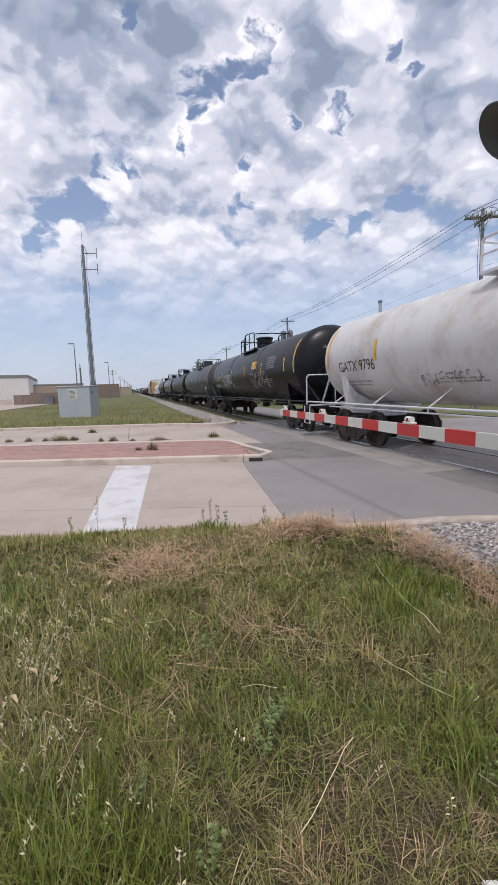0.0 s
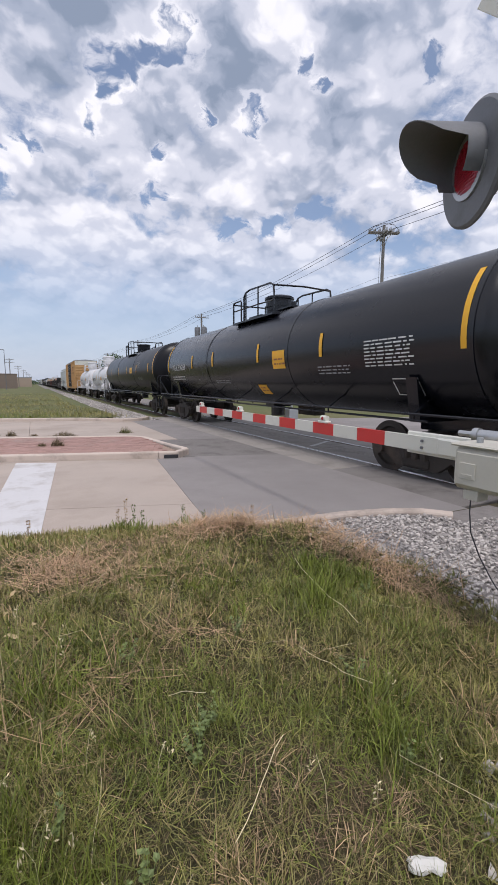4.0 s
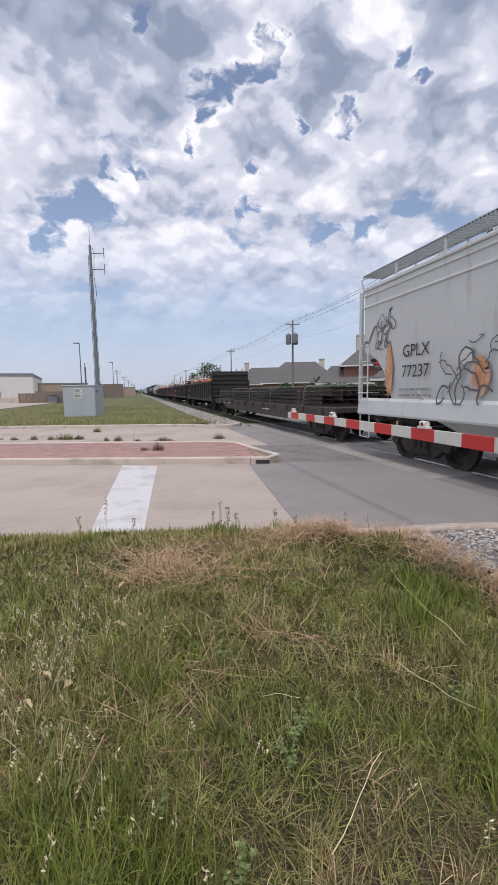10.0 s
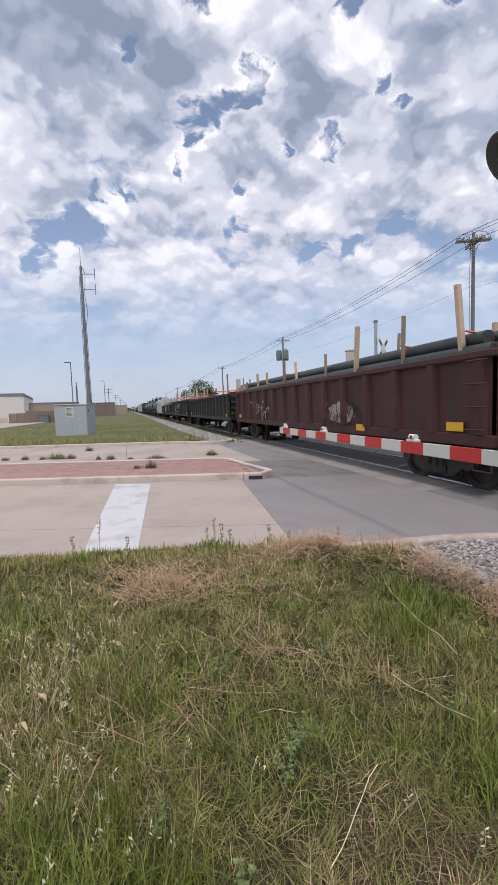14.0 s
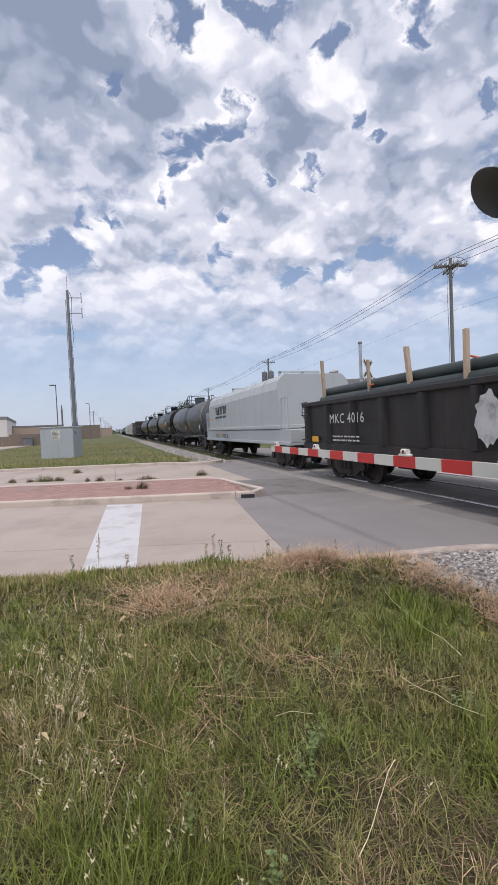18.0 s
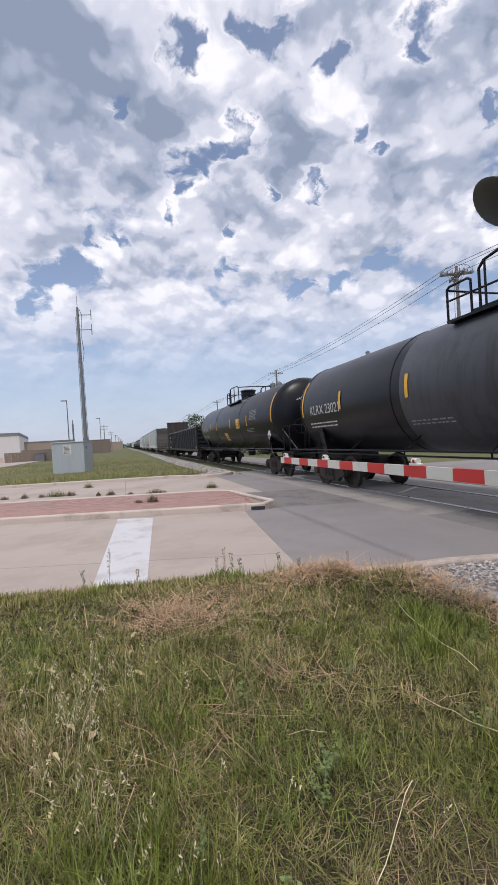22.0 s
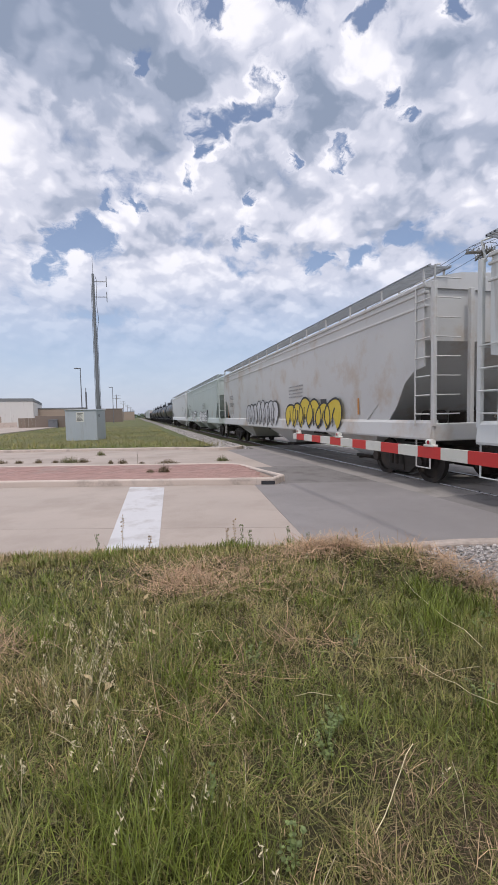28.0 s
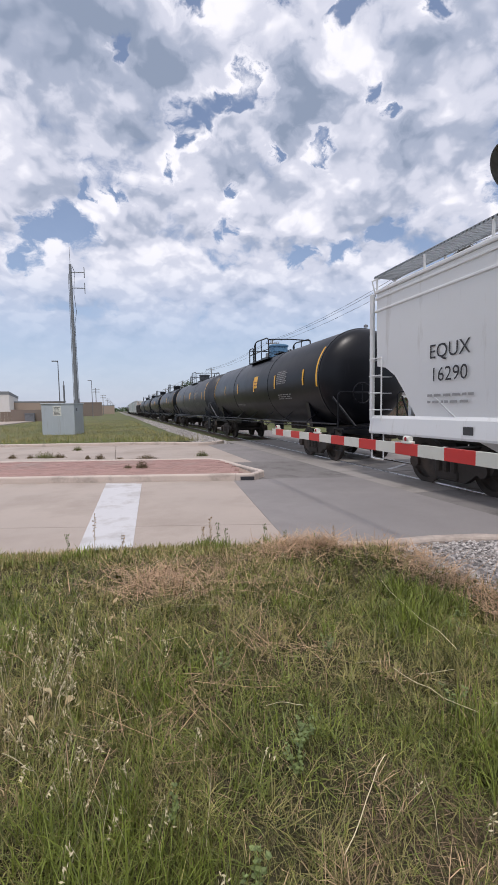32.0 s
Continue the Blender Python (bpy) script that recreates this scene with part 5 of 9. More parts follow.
def tank_car(u0, u1, R, zc, mat, label, marks="", letter=M_LETW, seed=0, platform=1, band=None, placards=0, cap=None, ymark=5, panels=(), end_letters="", white=False, plen=1.0, drop=0.26, strips=None, strip_z=None, msize=.40):
    u0, u1 = u0 + .2, u1 + .5
    L = u1 - u0
    h = L / 2
    rnd = random.Random(seed)
    car = thing("tank_car", label, "tank car", group="train cars")
    CARS.append((car, (u0 + u1) / 2))
    hd = R * .42
    prof = [(-h + hd * (1 - math.sin(q)) , R * math.cos(q)) for q in [radians(90 - 9 * k) for k in range(0, 11)]]
    prof = [(y, max(r, .01)) for y, r in prof]
    full = prof + [(0.0, R)] + [(-y, r) for y, r in prof[::-1]]
    part("tank", Shape().lathe(full, 56, "y", (0, 0, zc)), mat, car, "", True)
    for y in (-h + hd, h - hd, -h * .33, h * .33):
        part("weld_band", Shape().lathe([(y - .04, R + .001), (y - .035, R + .012), (y + .035, R + .012), (y + .04, R + .001)], 56, "y", (0, 0, zc)), mat, car, "", True)
    if band:
        y0, y1, bm = band
        part("band", Shape().lathe([(y0, R + .002), (y0 + .01, R + .006), (y1 - .01, R + .006), (y1, R + .002)], 56, "y", (0, 0, zc)), bm, car, "broad band of another shade round the tank", True)
    steel = M_WHITE if white else mat
    zb = zc - R
    # sills, saddles, running pipes
    for sy in (-1, 1):
        part("draft_sill", Shape().box(-.30, min(sy * (h - 2.4), sy * (h + .75)), .78, .30, max(sy * (h - 2.4), sy * (h + .75)), 1.12, .02), steel, car)
    for sy in (-1, 1):
        part("saddle", Shape().prism([(-1.15, 1.0), (1.15, 1.0), (1.3, zb + .75), (1.0, zb + .32), (.55, zb + .08), (0, zb + .02), (-.55, zb + .08), (-1.0, zb + .32), (-1.3, zb + .75)], sy * (h - 1.75) - .12, sy * (h - 1.75) + .12, "y"), steel, car)
        # end cage and ladder rail
        y = sy * (h + .55)
        part("end_platform", Shape().box(-1.45, y - .30, 1.02, 1.45, y + .30, 1.07), steel, car)
        for q in (-1, 1):
            part("end_rail", Shape().pipe([(q * 1.45, y, 1.05), (q * 1.45, y, 1.95), (q * 1.38, y, 2.03), (q * .5, y, 2.03), (q * .42, y, 1.95), (q * .42, y, 1.05)], .022, 6), steel, car, "", True)
            part("end_step", Shape().pipe([(q * 1.45, y - .22, 1.02), (q * 1.45, y - .22, .45), (q * 1.45, y + .22, .45), (q * 1.45, y + .22, 1.02)], .02, 6), steel, car, "", True)
            part("strut", Shape().cyl((q * R * .8, sy * (h - .25), zc - R * .4), (q * .9, y, 1.08), .035, n=6), steel, car)
    for sx in (-1, 1):
        part("hand_rail", Shape().pipe([(sx * 1.46, -h - .5, 1.16), (sx * 1.46, h + .5, 1.16)], .024, 6).pipe([(sx * 1.46, -h + 1.2, 1.06), (sx * 1.46, h - 1.2, 1.06)], .018, 6), steel, car, "", True)
        for k in range(7):
            y = -h + 1.5 + k * (L - 3.0) / 6
            part("rail_bracket", Shape().cyl((sx * 1.46, y, 1.16), (sx * R * .72, y, zc - R * .70), .02, n=5).cyl((sx * 1.46, y, 1.16), (sx * 1.46, y, 1.06), .018, n=5), steel, car)
    # bottom outlet and brake gear
    part("outlet", Shape().cyl((0, 0, zb - .38), (0, 0, zb + .1), .22, n=14).box(-.3, -.3, zb - .08, .3, .3, zb + .04, .02), steel, car)
    part("brake_rod", Shape().pipe([(.5, -h + 2, .86), (.5, h - 2, .86)], .025, 6).box(.3, -1.6, .72, .7, -.7, 1.05, .03), M_TRUCK, car)
    # top platform with hatch and rails
    if platform:
        zt = zc + R
        dk, wide = zt - (.16 if white else .25), .33 if white else .42
        part("walkway", Shape().box(-1.0, -1.35 * plen, dk, -.40, 1.35 * plen, dk + .05).box(.40, -1.35 * plen, dk, 1.0, 1.35 * plen, dk + .05).box(-.40, -1.35 * plen, zt + .0, .40, -.5, zt + .04).box(-.40, .5, zt + .0, .40, 1.35 * plen, zt + .04), steel, car)
        dome = part("manway", Shape().lathe([(zt - .1, wide), (zt + .40, wide), (zt + .42, wide + .04), (zt + .48, wide + .04), (zt + .52, wide - .03), (zt + .54, .02)], 24, "z"), cap or steel, car, "", True)
        part("bolt_ring", Shape().lathe([(zt + .18, wide + .005), (zt + .18, wide + .03), (zt + .22, wide + .03), (zt + .22, wide + .005)], 24, "z"), cap or steel, dome, "", True)
        for sx in (-1, 1):
            x, p = sx * .96, plen
            # a low box rail at the ladder end, a tall bowed rail beside the hatch
            r = Shape().pipe([(x, 1.35 * p, dk), (x, 1.35 * p, zt + .40), (x, 1.28 * p, zt + .45), (x, .82 * p, zt + .45), (x, .75 * p, zt + .40), (x, .75 * p, dk)], .027, 6)
            r.pipe([(x, .55 * p, dk), (x, .55 * p, zt + .52), (x, .42 * p, zt + .63), (x, .15 * p, zt + .67), (x, -1.15 * p, zt + .62), (x, -1.32 * p, zt + .54), (x, -1.36 * p, zt + .34)], .029, 6)
            r.pipe([(x, 1.35 * p, zt + .18), (x, -.45 * p, zt + .16), (x, -1.0 * p, zt + .14), (x, -1.36 * p, zt + .14)], .020, 6)
            if sx < 0:
                r.pipe([(x, -1.32 * p, zt + .54), (0, -1.40 * p, zt + .56), (-x, -1.32 * p, zt + .54)], .025, 6).pipe([(x, 1.35 * p, zt + .40), (0, 1.38 * p, zt + .40), (-x, 1.35 * p, zt + .40)], .022, 6)
            r.cyl((x, .42 * p, dk), (x, .42 * p, zt + .62), .024, n=6).cyl((x, -1.36 * p, dk), (x, -1.36 * p, zt + .36), .024, n=6).cyl((x, -.40 * p, dk), (x, -.40 * p, zt + .65), .022, n=6)
            part("platform_rail", r, steel, car, "", True)
        part("valve", Shape().cyl((0, .78, zt), (0, .78, zt + .34), .09, n=10).cyl((0, -.85, zt), (0, -.85, zt + .24), .07, n=10), cap or steel, car)
        for sx in (-1, 1) if white else (1,):
            lad, ly = Shape(), 0 if white else 1.5 * plen
            for q in (ly - .22, ly + .22):
                lad.pipe([(sx * (R * math.cos(radians(a)) + .025), q, zc + R * math.sin(radians(a)) + .01) for a in range(-36, 49, 7)], .013, 6)
            for k in range(9):
                a = radians(-33 + 9.5 * k)
                x, z = sx * (R * math.cos(a) + .028), zc + R * math.sin(a) + .01
                lad.cyl((x, ly - .22, z), (x, ly + .22, z), .011, n=5)
            part("ladder", lad, steel, car, "", True)
    # wheels and couplers
    add_truck(car, -(h - 1.75)), add_truck(car, h - 1.75), add_coupler(car, h + .05)
    part("brake_wheel", Shape().pipe([(.28 * math.cos(radians(a)) - .75, -h - .62, 2.0 + .28 * math.sin(radians(a))) for a in range(0, 361, 24)], .018, 6).cyl((-.75, -h - .62, 2.0), (-.47, -h - .62, 2.0), .012, n=5).cyl((-.75, -h - .62, 2.0), (-1.03, -h - .62, 2.0), .012, n=5).cyl((-.75, -h - .62, 1.72), (-.75, -h - .62, 2.28), .012, n=5), steel, car, "", True)
    # marks
    if marks:
        lettering(car, marks, msize, letter, tank_side(R, zc, h - 2.3, zc + .05 - drop), "reporting marks", gap=.95)
        bars(car, tank_side(R, zc, h - 2.1, zc - .34 - drop), 1.9, .22, 2, M_FAINT if letter is M_LETK else letter, rnd)
    for y in strips or [h - 3.3 - k * (L - 5.0) / max(1, ymark - 1) for k in range(ymark)]:
        panel(car, tank_side(R, zc, y, strip_z or zc - .16, .016), .11, .50, M_YELLOW, "reflector", "yellow reflector strip", 3)
    for sy in (1, -1):
        panel(car, tank_side(R, zc, sy * (h - hd - .12), zc - .25), .10, 1.25, M_YELLOW, "reflector", "curved yellow reflector strip", 8)
    for y, z, w, hh, pm, nm in panels:
        z += zc - 2.72
        p = panel(car, tank_side(R, zc, y, z), w, hh, pm, nm, "", 3)
        if pm is M_YELLOW or pm is M_ORANGEP:
            bars(car, tank_side(R, zc, y, z + .10, .011), w * .7, hh * .5, 2, M_LETR, rnd, "panel_lettering")
        else:
            bars(car, tank_side(R, zc, y, z + .02, .011), w * .95, hh * .95, 7, M_FAINT, rnd, "panel_lettering", .95)
    bars(car, tank_side(R, zc, 1.6, zc - .75), 1.3, .16, 2, M_FAINT, rnd)
    bars(car, tank_side(R, zc, -h * .55, zc - .55), 1.2, .22, 3, M_FAINT, rnd)
    if end_letters:
        v, f = flat_text(end_letters, .15)
        face = lambda a, b: (a - .15, -h - .012 + ((a - .15) ** 2 + (b + .55) ** 2) / (R * R) * hd * 0.62, zc + .55 + b)
        part("end_lettering", Shape().add([face(p[0], p[1]) for p in v], f), letter, car)
    for k in range(placards):
        d = .20
        part("placard", Shape().add([(-1.47, -h + 1.1 + d, 1.75), (-1.47, -h + 1.1, 1.75 - d), (-1.47, -h + 1.1 - d, 1.75), (-1.47, -h + 1.1, 1.75 + d), (-1.455, -h + 1.1 + d, 1.75), (-1.455, -h + 1.1, 1.75 - d), (-1.455, -h + 1.1 - d, 1.75), (-1.455, -h + 1.1, 1.75 + d)], [(0, 1, 2, 3), (7, 6, 5, 4), (0, 4, 5, 1), (1, 5, 6, 2), (2, 6, 7, 3), (3, 7, 4, 0)]), M_LETW, car, "white diamond placard")
        part("placard_mark", Shape().add([(-1.474, -h + 1.1 + .11, 1.72), (-1.474, -h + 1.1, 1.61), (-1.474, -h + 1.1 - .11, 1.72)], [(0, 1, 2)]), M_LETK, car)
        part("placard_holder", Shape().box(-1.46, -h + 1.05, 1.1, -1.44, -h + 1.15, 1.55), steel, car)
    return car


def scribble(car, mapper, w, h, mat, seed, strokes=10, lw=.03, jag=1.0, label="thin sprayed graffiti lines"):
    """Loose sprayed strokes that form no readable word."""
    rnd = random.Random(seed)
    s = Shape()
    for k in range(strokes):
        a, b = -w / 2 + w * (k + rnd.random()) / strokes, rnd.uniform(.05, .95) * h
        q = rnd.uniform(0, 6.28)
        pts = [(a, b)]
        for j in range(rnd.randint(7, 13)):
            q += rnd.gauss(.25, .55 * jag)
            st = rnd.uniform(.05, .10) * h
            a, b = a + st * math.cos(q), min(h, max(0, b + 1.25 * st * math.sin(q)))
            pts.append((a, b))
        wd = lw * rnd.uniform(.6, 1.2)
        v = []
        for i, p0 in enumerate(pts):
            n0, n1 = pts[max(0, i - 1)], pts[min(len(pts) - 1, i + 1)]
            d = Vector((n1[0] - n0[0], n1[1] - n0[1]))
            nn = Vector((-d.y, d.x)).normalized() * wd * .5 if d.length > 1e-6 else Vector((wd * .5, 0))
            v += [mapper(p0[0] - nn.x, p0[1] - nn.y), mapper(p0[0] + nn.x, p0[1] + nn.y)]
        s.add([tuple(Vector(p) + Vector((-.0006 * k, 0, 0))) for p in v], [(2 * i, 2 * i + 1, 2 * i + 3, 2 * i + 2) for i in range(len(pts) - 1)])
    return part("graffiti", s, mat, car, label)


def blot(car, mapper, w, h, mat, seed, label="sprayed patch of paint"):
    """A soft-edged sprayed patch with drips."""
    rnd = random.Random(seed)
    s = Shape()
    n = 26
    ring = [(w / 2 * math.cos(2 * math.pi * i / n) * rnd.uniform(.75, 1.1), h / 2 + h / 2 * math.sin(2 * math.pi * i / n) * rnd.uniform(.8, 1.08)) for i in range(n)]
    for j in range(4):
        f0, f1 = j / 4, (j + 1) / 4
        v = [mapper(a * f, h / 2 + (b - h / 2) * f) for f in (f0, f1) for a, b in ring]
        s.add(v, [(i, (i + 1) % n, n + (i + 1) % n, n + i) for i in range(n)] if j else [(n + i, n + (i + 1) % n, 0) for i in range(n)])
    return part("graffiti_fill", s, mat, car, label)


def arches(car, mapper, w, h, fill, line, seed, count=6, lw=.05, lean=.1):
    """A row of overlapping rounded bubble shapes, filled and outlined."""
    rnd = random.Random(seed)
    for k in range(count):
        f, o = Shape(), Shape()
        cx, hw, hh = -w / 2 + (k + .5) * w / count, w / count * rnd.uniform(.62, .85), h * rnd.uniform(.78, 1.0)
        n = 20
        ring = []
        for i in range(n + 1):
            q = radians(-60 + 300 * i / n)
            r = 1 + .06 * math.sin(3 * q + k)
            a, b = hw * r * math.cos(q), hh * .5 + hh * .5 * r * math.sin(q)
            ring.append((cx + a + lean * b, b))
        c = mapper(cx, hh * .5)
        d = .0012 * k
        f.add([tuple(Vector(p) + Vector((-d, 0, 0))) for p in [c] + [mapper(*p) for p in ring]], [(0, i + 1, i + 2) for i in range(n)])
        for path in (ring, [(cx + rnd.uniform(-.3, .1) * hw, hh * .15), (cx + rnd.uniform(-.1, .1) * hw, hh * .5), (cx + rnd.uniform(-.1, .3) * hw, hh * .72)]):
            v = []
            for i, p0 in enumerate(path):
                n0, n1 = path[max(0, i - 1)], path[min(len(path) - 1, i + 1)]
                t = Vector((n1[0] - n0[0], n1[1] - n0[1]))
                nn = Vector((-t.y, t.x)).normalized() * lw * .5
                v += [mapper(p0[0] - nn.x, p0[1] - nn.y), mapper(p0[0] + nn.x, p0[1] + nn.y)]
            o.add([tuple(Vector(p) + Vector((-d - .004, 0, 0))) for p in v], [(2 * i, 2 * i + 1, 2 * i + 3, 2 * i + 2) for i in range(len(path) - 1)])
        part("graffiti_line", o, line, part("graffiti_bubble", f, fill, car, "sprayed bubble shape"), "black sprayed outline")


def block_tag(car, mapper, w, h, fill, line, seed, letters):
    """A row of angular strokes like letters, filled, with a darker or lighter outline behind."""
    rnd = random.Random(seed)
    step = w / letters
    for k in range(letters):
        x0, x1 = -w / 2 + k * step, -w / 2 + (k + .93) * step
        top, sw = h * rnd.uniform(.82, 1.06), step * .30
        lean = rnd.uniform(-.06, .16) * h
        strokes = [((x0, 0), (x0 + lean, top)), ((x1 - sw, rnd.choice((0, 0, h * .4))), (x1 - sw + lean, top * rnd.uniform(.8, 1.0)))]
        strokes.append(((x0 + lean * .5, h * rnd.uniform(.38, .6)), (x1 - sw + lean * .5, h * rnd.uniform(.38, .6))))
        if rnd.random() < .6:
            strokes.append(((x0, 0), (x1 - sw, h * rnd.uniform(0, .1))))
        if rnd.random() < .4:
            strokes.append(((x0 + lean, top - sw * .5), (x1 - sw + lean, top - sw * .5)))
        back, front = Shape(), Shape()
        for j, ((ax, ay), (bx, by)) in enumerate(strokes):
            flat = abs(by - ay) < abs(bx - ax)
            for shp, g, out in ((back, .05, 0), (front, 0, .005)):
                c = [(ax - g, ay - g), (bx + sw + g if flat else ax + sw + g, (by if flat else ay) - g), (bx + sw + g, by + (sw * .7 if flat else 0) + g), ((ax if flat else bx) - g, (ay + sw * .7 if flat else by) + g)]
                shp.add([tuple(Vector(mapper(*p)) + Vector((-out - .0006 * j - .0003 * k, 0, 0))) for p in c], [(0, 1, 2, 3)])
        part("graffiti_stroke", front, fill, part("graffiti_outline", back, line, car, "sprayed outline"), "sprayed letter-like strokes")


def hopper_car(u0, u1, mat, label, marks="", seed=0, top=4.55, letter=M_LETK, sill=None, bays=3, plates=True, at_marks=None):
    L = u1 - u0
    h = L / 2
    rnd = random.Random(seed)
    car = thing("hopper_car", label, "hopper car", group="train cars")
    CARS.append((car, (u0 + u1) / 2))
    W, zs, zt = 1.58, 1.42, top - .42
    # curved side sheets, with the corner above each bogie cut away in a curve
    cut_l, cut_h = 1.1, 1.10
    for sx in (-1, 1):
        s = Shape()
        ys = [-h + .25 + i * (L - .5) / 60 for i in range(61)]
        rows = 8
        v = []
        for y in ys:
            e = h - .25 - abs(y)
            z0 = zs
            if e < cut_l:
                z0 = zs + cut_h * (1 - math.sqrt(max(0.0, 1 - ((cut_l - e) / cut_l) ** 2))) if e < cut_l else zs
                z0 = zs + cut_h * math.sqrt(max(0.0, 1 - (e / cut_l) ** 2)) ** 1.3
            for j in range(rows + 1):
                z = z0 + (zt - z0) * j / rows
                f = (z - 1.0) / (zt - 1.0)
                v.append((sx * (W - .10 + .10 * math.sin(min(1, max(0, f)) * math.pi * .62)), y, z))
        n = rows + 1
        f = [(i * n + j, i * n + n + j, i * n + n + j + 1, i * n + j + 1) for i in range(60) for j in range(rows)]
        v2 = [(x - sx * .03, y, z) for x, y, z in v]
        m = len(v)
        f2 = [(m + a, m + d, m + c, m + b) for a, b, c, d in f]
        rim = [(i * n, m + i * n, m + i * n + n, i * n + n) for i in range(60)] + [(j, j + 1, m + j + 1, m + j) for j in range(rows)] + [(60 * n + j, m + 60 * n + j, m + 60 * n + j + 1, 60 * n + j + 1) for j in range(rows)]
        part("side_sheet", s.add(v + v2, f + f2 + rim), mat, car, "", True)
        # top chord mouldings and side sill
        part("top_chord", Shape().box(min(sx * (W - .03), sx * (W + .03)), -h + .2, zt, max(sx * (W - .03), sx * (W + .03)), h - .2, zt + .07, .015).box(min(sx * (W - .10), sx * (W + .022)), -h + .2, zt - .13, max(sx * (W - .10), sx * (W + .022)), h - .2, zt - .08, .01).box(min(sx * (W - .10), sx * (W + .022)), -h + .2, zt - .40, max(sx * (W - .10), sx * (W + .022)), h - .2, zt - .35, .01), mat, car)
        part("side_sill", Shape().prism([(sx * (W - .16), 1.02), (sx * (W + .02), 1.02), (sx * (W + .03), 1.06), (sx * (W - .01), 1.36), (sx * (W - .06), 1.42), (sx * (W - .16), 1.42)], -h, h, "y"), sill or mat, car)
    # roof, end wall, slope sheets
    roof = [(-W, zt + .05), (-W * .8, zt + .23), (-W * .45, zt + .34), (0, zt + .38), (W * .45, zt + .34), (W * .8, zt + .23), (W, zt + .05), (W, zt), (-W, zt)]
    part("roof", Shape().prism(roof, -h + .25, h - .25, "y"), mat, car, "", True)
    for sy in (-1, 1):
        s = Shape()
        a, b = sy * (h - .30), sy * (h - 2.9)
        v = [(-W + .05, a, zt), (W - .05, a, zt), (W - .05, a, 3.05), (-W + .05, a, 3.05), (W - .05, b, 1.15), (-W + .05, b, 1.15)]
        v += [(x, y - sy * .03, z) for x, y, z in v]
        part("slope_sheet", s.add(v, [(0, 1, 2, 3), (3, 2, 4, 5), (6, 9, 8, 7), (9, 11, 10, 8)]), mat, car)
        part("end_sill", Shape().box(-W + .02, min(sy * (h - .05), sy * h) - .02, 1.0, W - .02, max(sy * (h - .05), sy * h) + .02, 1.36, .02), sill or mat, car)
        part("platform", Shape().box(-W + .1, min(sy * (h - .9), sy * (h - .05)), 1.06, W - .1, max(sy * (h - .9), sy * (h - .05)), 1.10), M_GALV, car)
        for sx in (-1, 1):
            part("corner_post", Shape().box(min(sx * (W - .09), sx * (W - .01)), sy * h - .05, 1.3, max(sx * (W - .09), sx * (W - .01)), sy * h + .05, zt + .05, .01), sill or mat, car)
            part("inner_post", Shape().box(min(sx * .50, sx * .60), sy * (h - .12) - .05, 1.3, max(sx * .50, sx * .60), sy * (h - .12) + .05, zt, .01), mat, car)
            lad = Shape()
            for k in range(8 if sx * sy > 0 else 4):
                z = 1.55 + .38 * k
                lad.cyl((sx * (W - .06), sy * (h + .05), z), (sx * (W - .62), sy * (h + .05), z), .014, n=5)
                lad.cyl((sx * (W + .03), sy * (h - .02), z), (sx * (W + .03), sy * (h - .48), z), .014, n=5)
            lad.cyl((sx * (W + .03), sy * (h - .48), 1.3), (sx * (W + .03), sy * (h - .48), 1.5 + .38 * (7 if sx * sy > 0 else 3)), .018, n=5)
            part("ladder", lad, mat, car)
            part("step", Shape().pipe([(sx * (W - .02), sy * (h - .06), 1.02), (sx * (W - .02), sy * (h - .06), .45), (sx * (W - .02), sy * (h - .5), .45), (sx * (W - .02), sy * (h - .5), 1.02)], .018, 6), sill or mat, car)
    # roof walk: grating on brackets along both roof edges
    for sx in (-1, 1):
        g = Shape()
        x0, x1 = sorted((sx * (W - .52), sx * (W - .02)))
        g.box(x0, -h + .1, zt + .36, x0 + .03, h - .1, zt + .41).box(x1 - .03, -h + .1, zt + .36, x1, h - .1, zt + .41)
        k = -h + .15
        while k < h - .1:
            g.box(x0, k, zt + .37, x1, k + .035, zt + .40)
            k += .085
        part("running_board", g, M_GALV, car, "grey open grating walkway")
        k = -h + .3
        while k < h:
            for xa in (x0, x1 - .03):
                part("walk_bracket", Shape().box(xa, k - .02, zt + .05, xa + .03, k + .02, zt + .37), mat, car)
            k += 1.55
    part("roof_rail", Shape().pipe([(-W + .1, -h + .05, zt), (-W + .05, -h - .02, zt + .35), (-W + .25, -h + .1, zt + .42)], .02, 6), mat, car, "", True)
    part("roof_rail", Shape().pipe([(-W + .1, h - .05, zt), (-W + .05, h + .02, zt + .35), (-W + .25, h - .1, zt + .42)], .02, 6), mat, car, "", True)
    for k in range(5):
        y = -h + 2 + k * (L - 4) / 4
        part("hatch", Shape().box(-.32, y - .6, zt + .37, .32, y + .6, zt + .45, .03), mat, car)
    # discharge bays
    for k in range(bays):
        y = (k - (bays - 1) / 2) * (L - 7.2) / max(1, bays - 1) * .92
        hw = min(1.9, (L - 6.5) / bays * .48)
        v = [(-1.40, y - hw, 1.15), (1.40, y - hw, 1.15), (1.40, y + hw, 1.15), (-1.40, y + hw, 1.15), (-.62, y - .34, .36), (.62, y - .34, .36), (.62, y + .34, .36), (-.62, y + .34, .36)]
        b = part("discharge_bay", Shape().add(v, [(3, 2, 1, 0), (4, 5, 6, 7), (0, 1, 5, 4), (1, 2, 6, 5), (2, 3, 7, 6), (3, 0, 4, 7)]), mat, car)
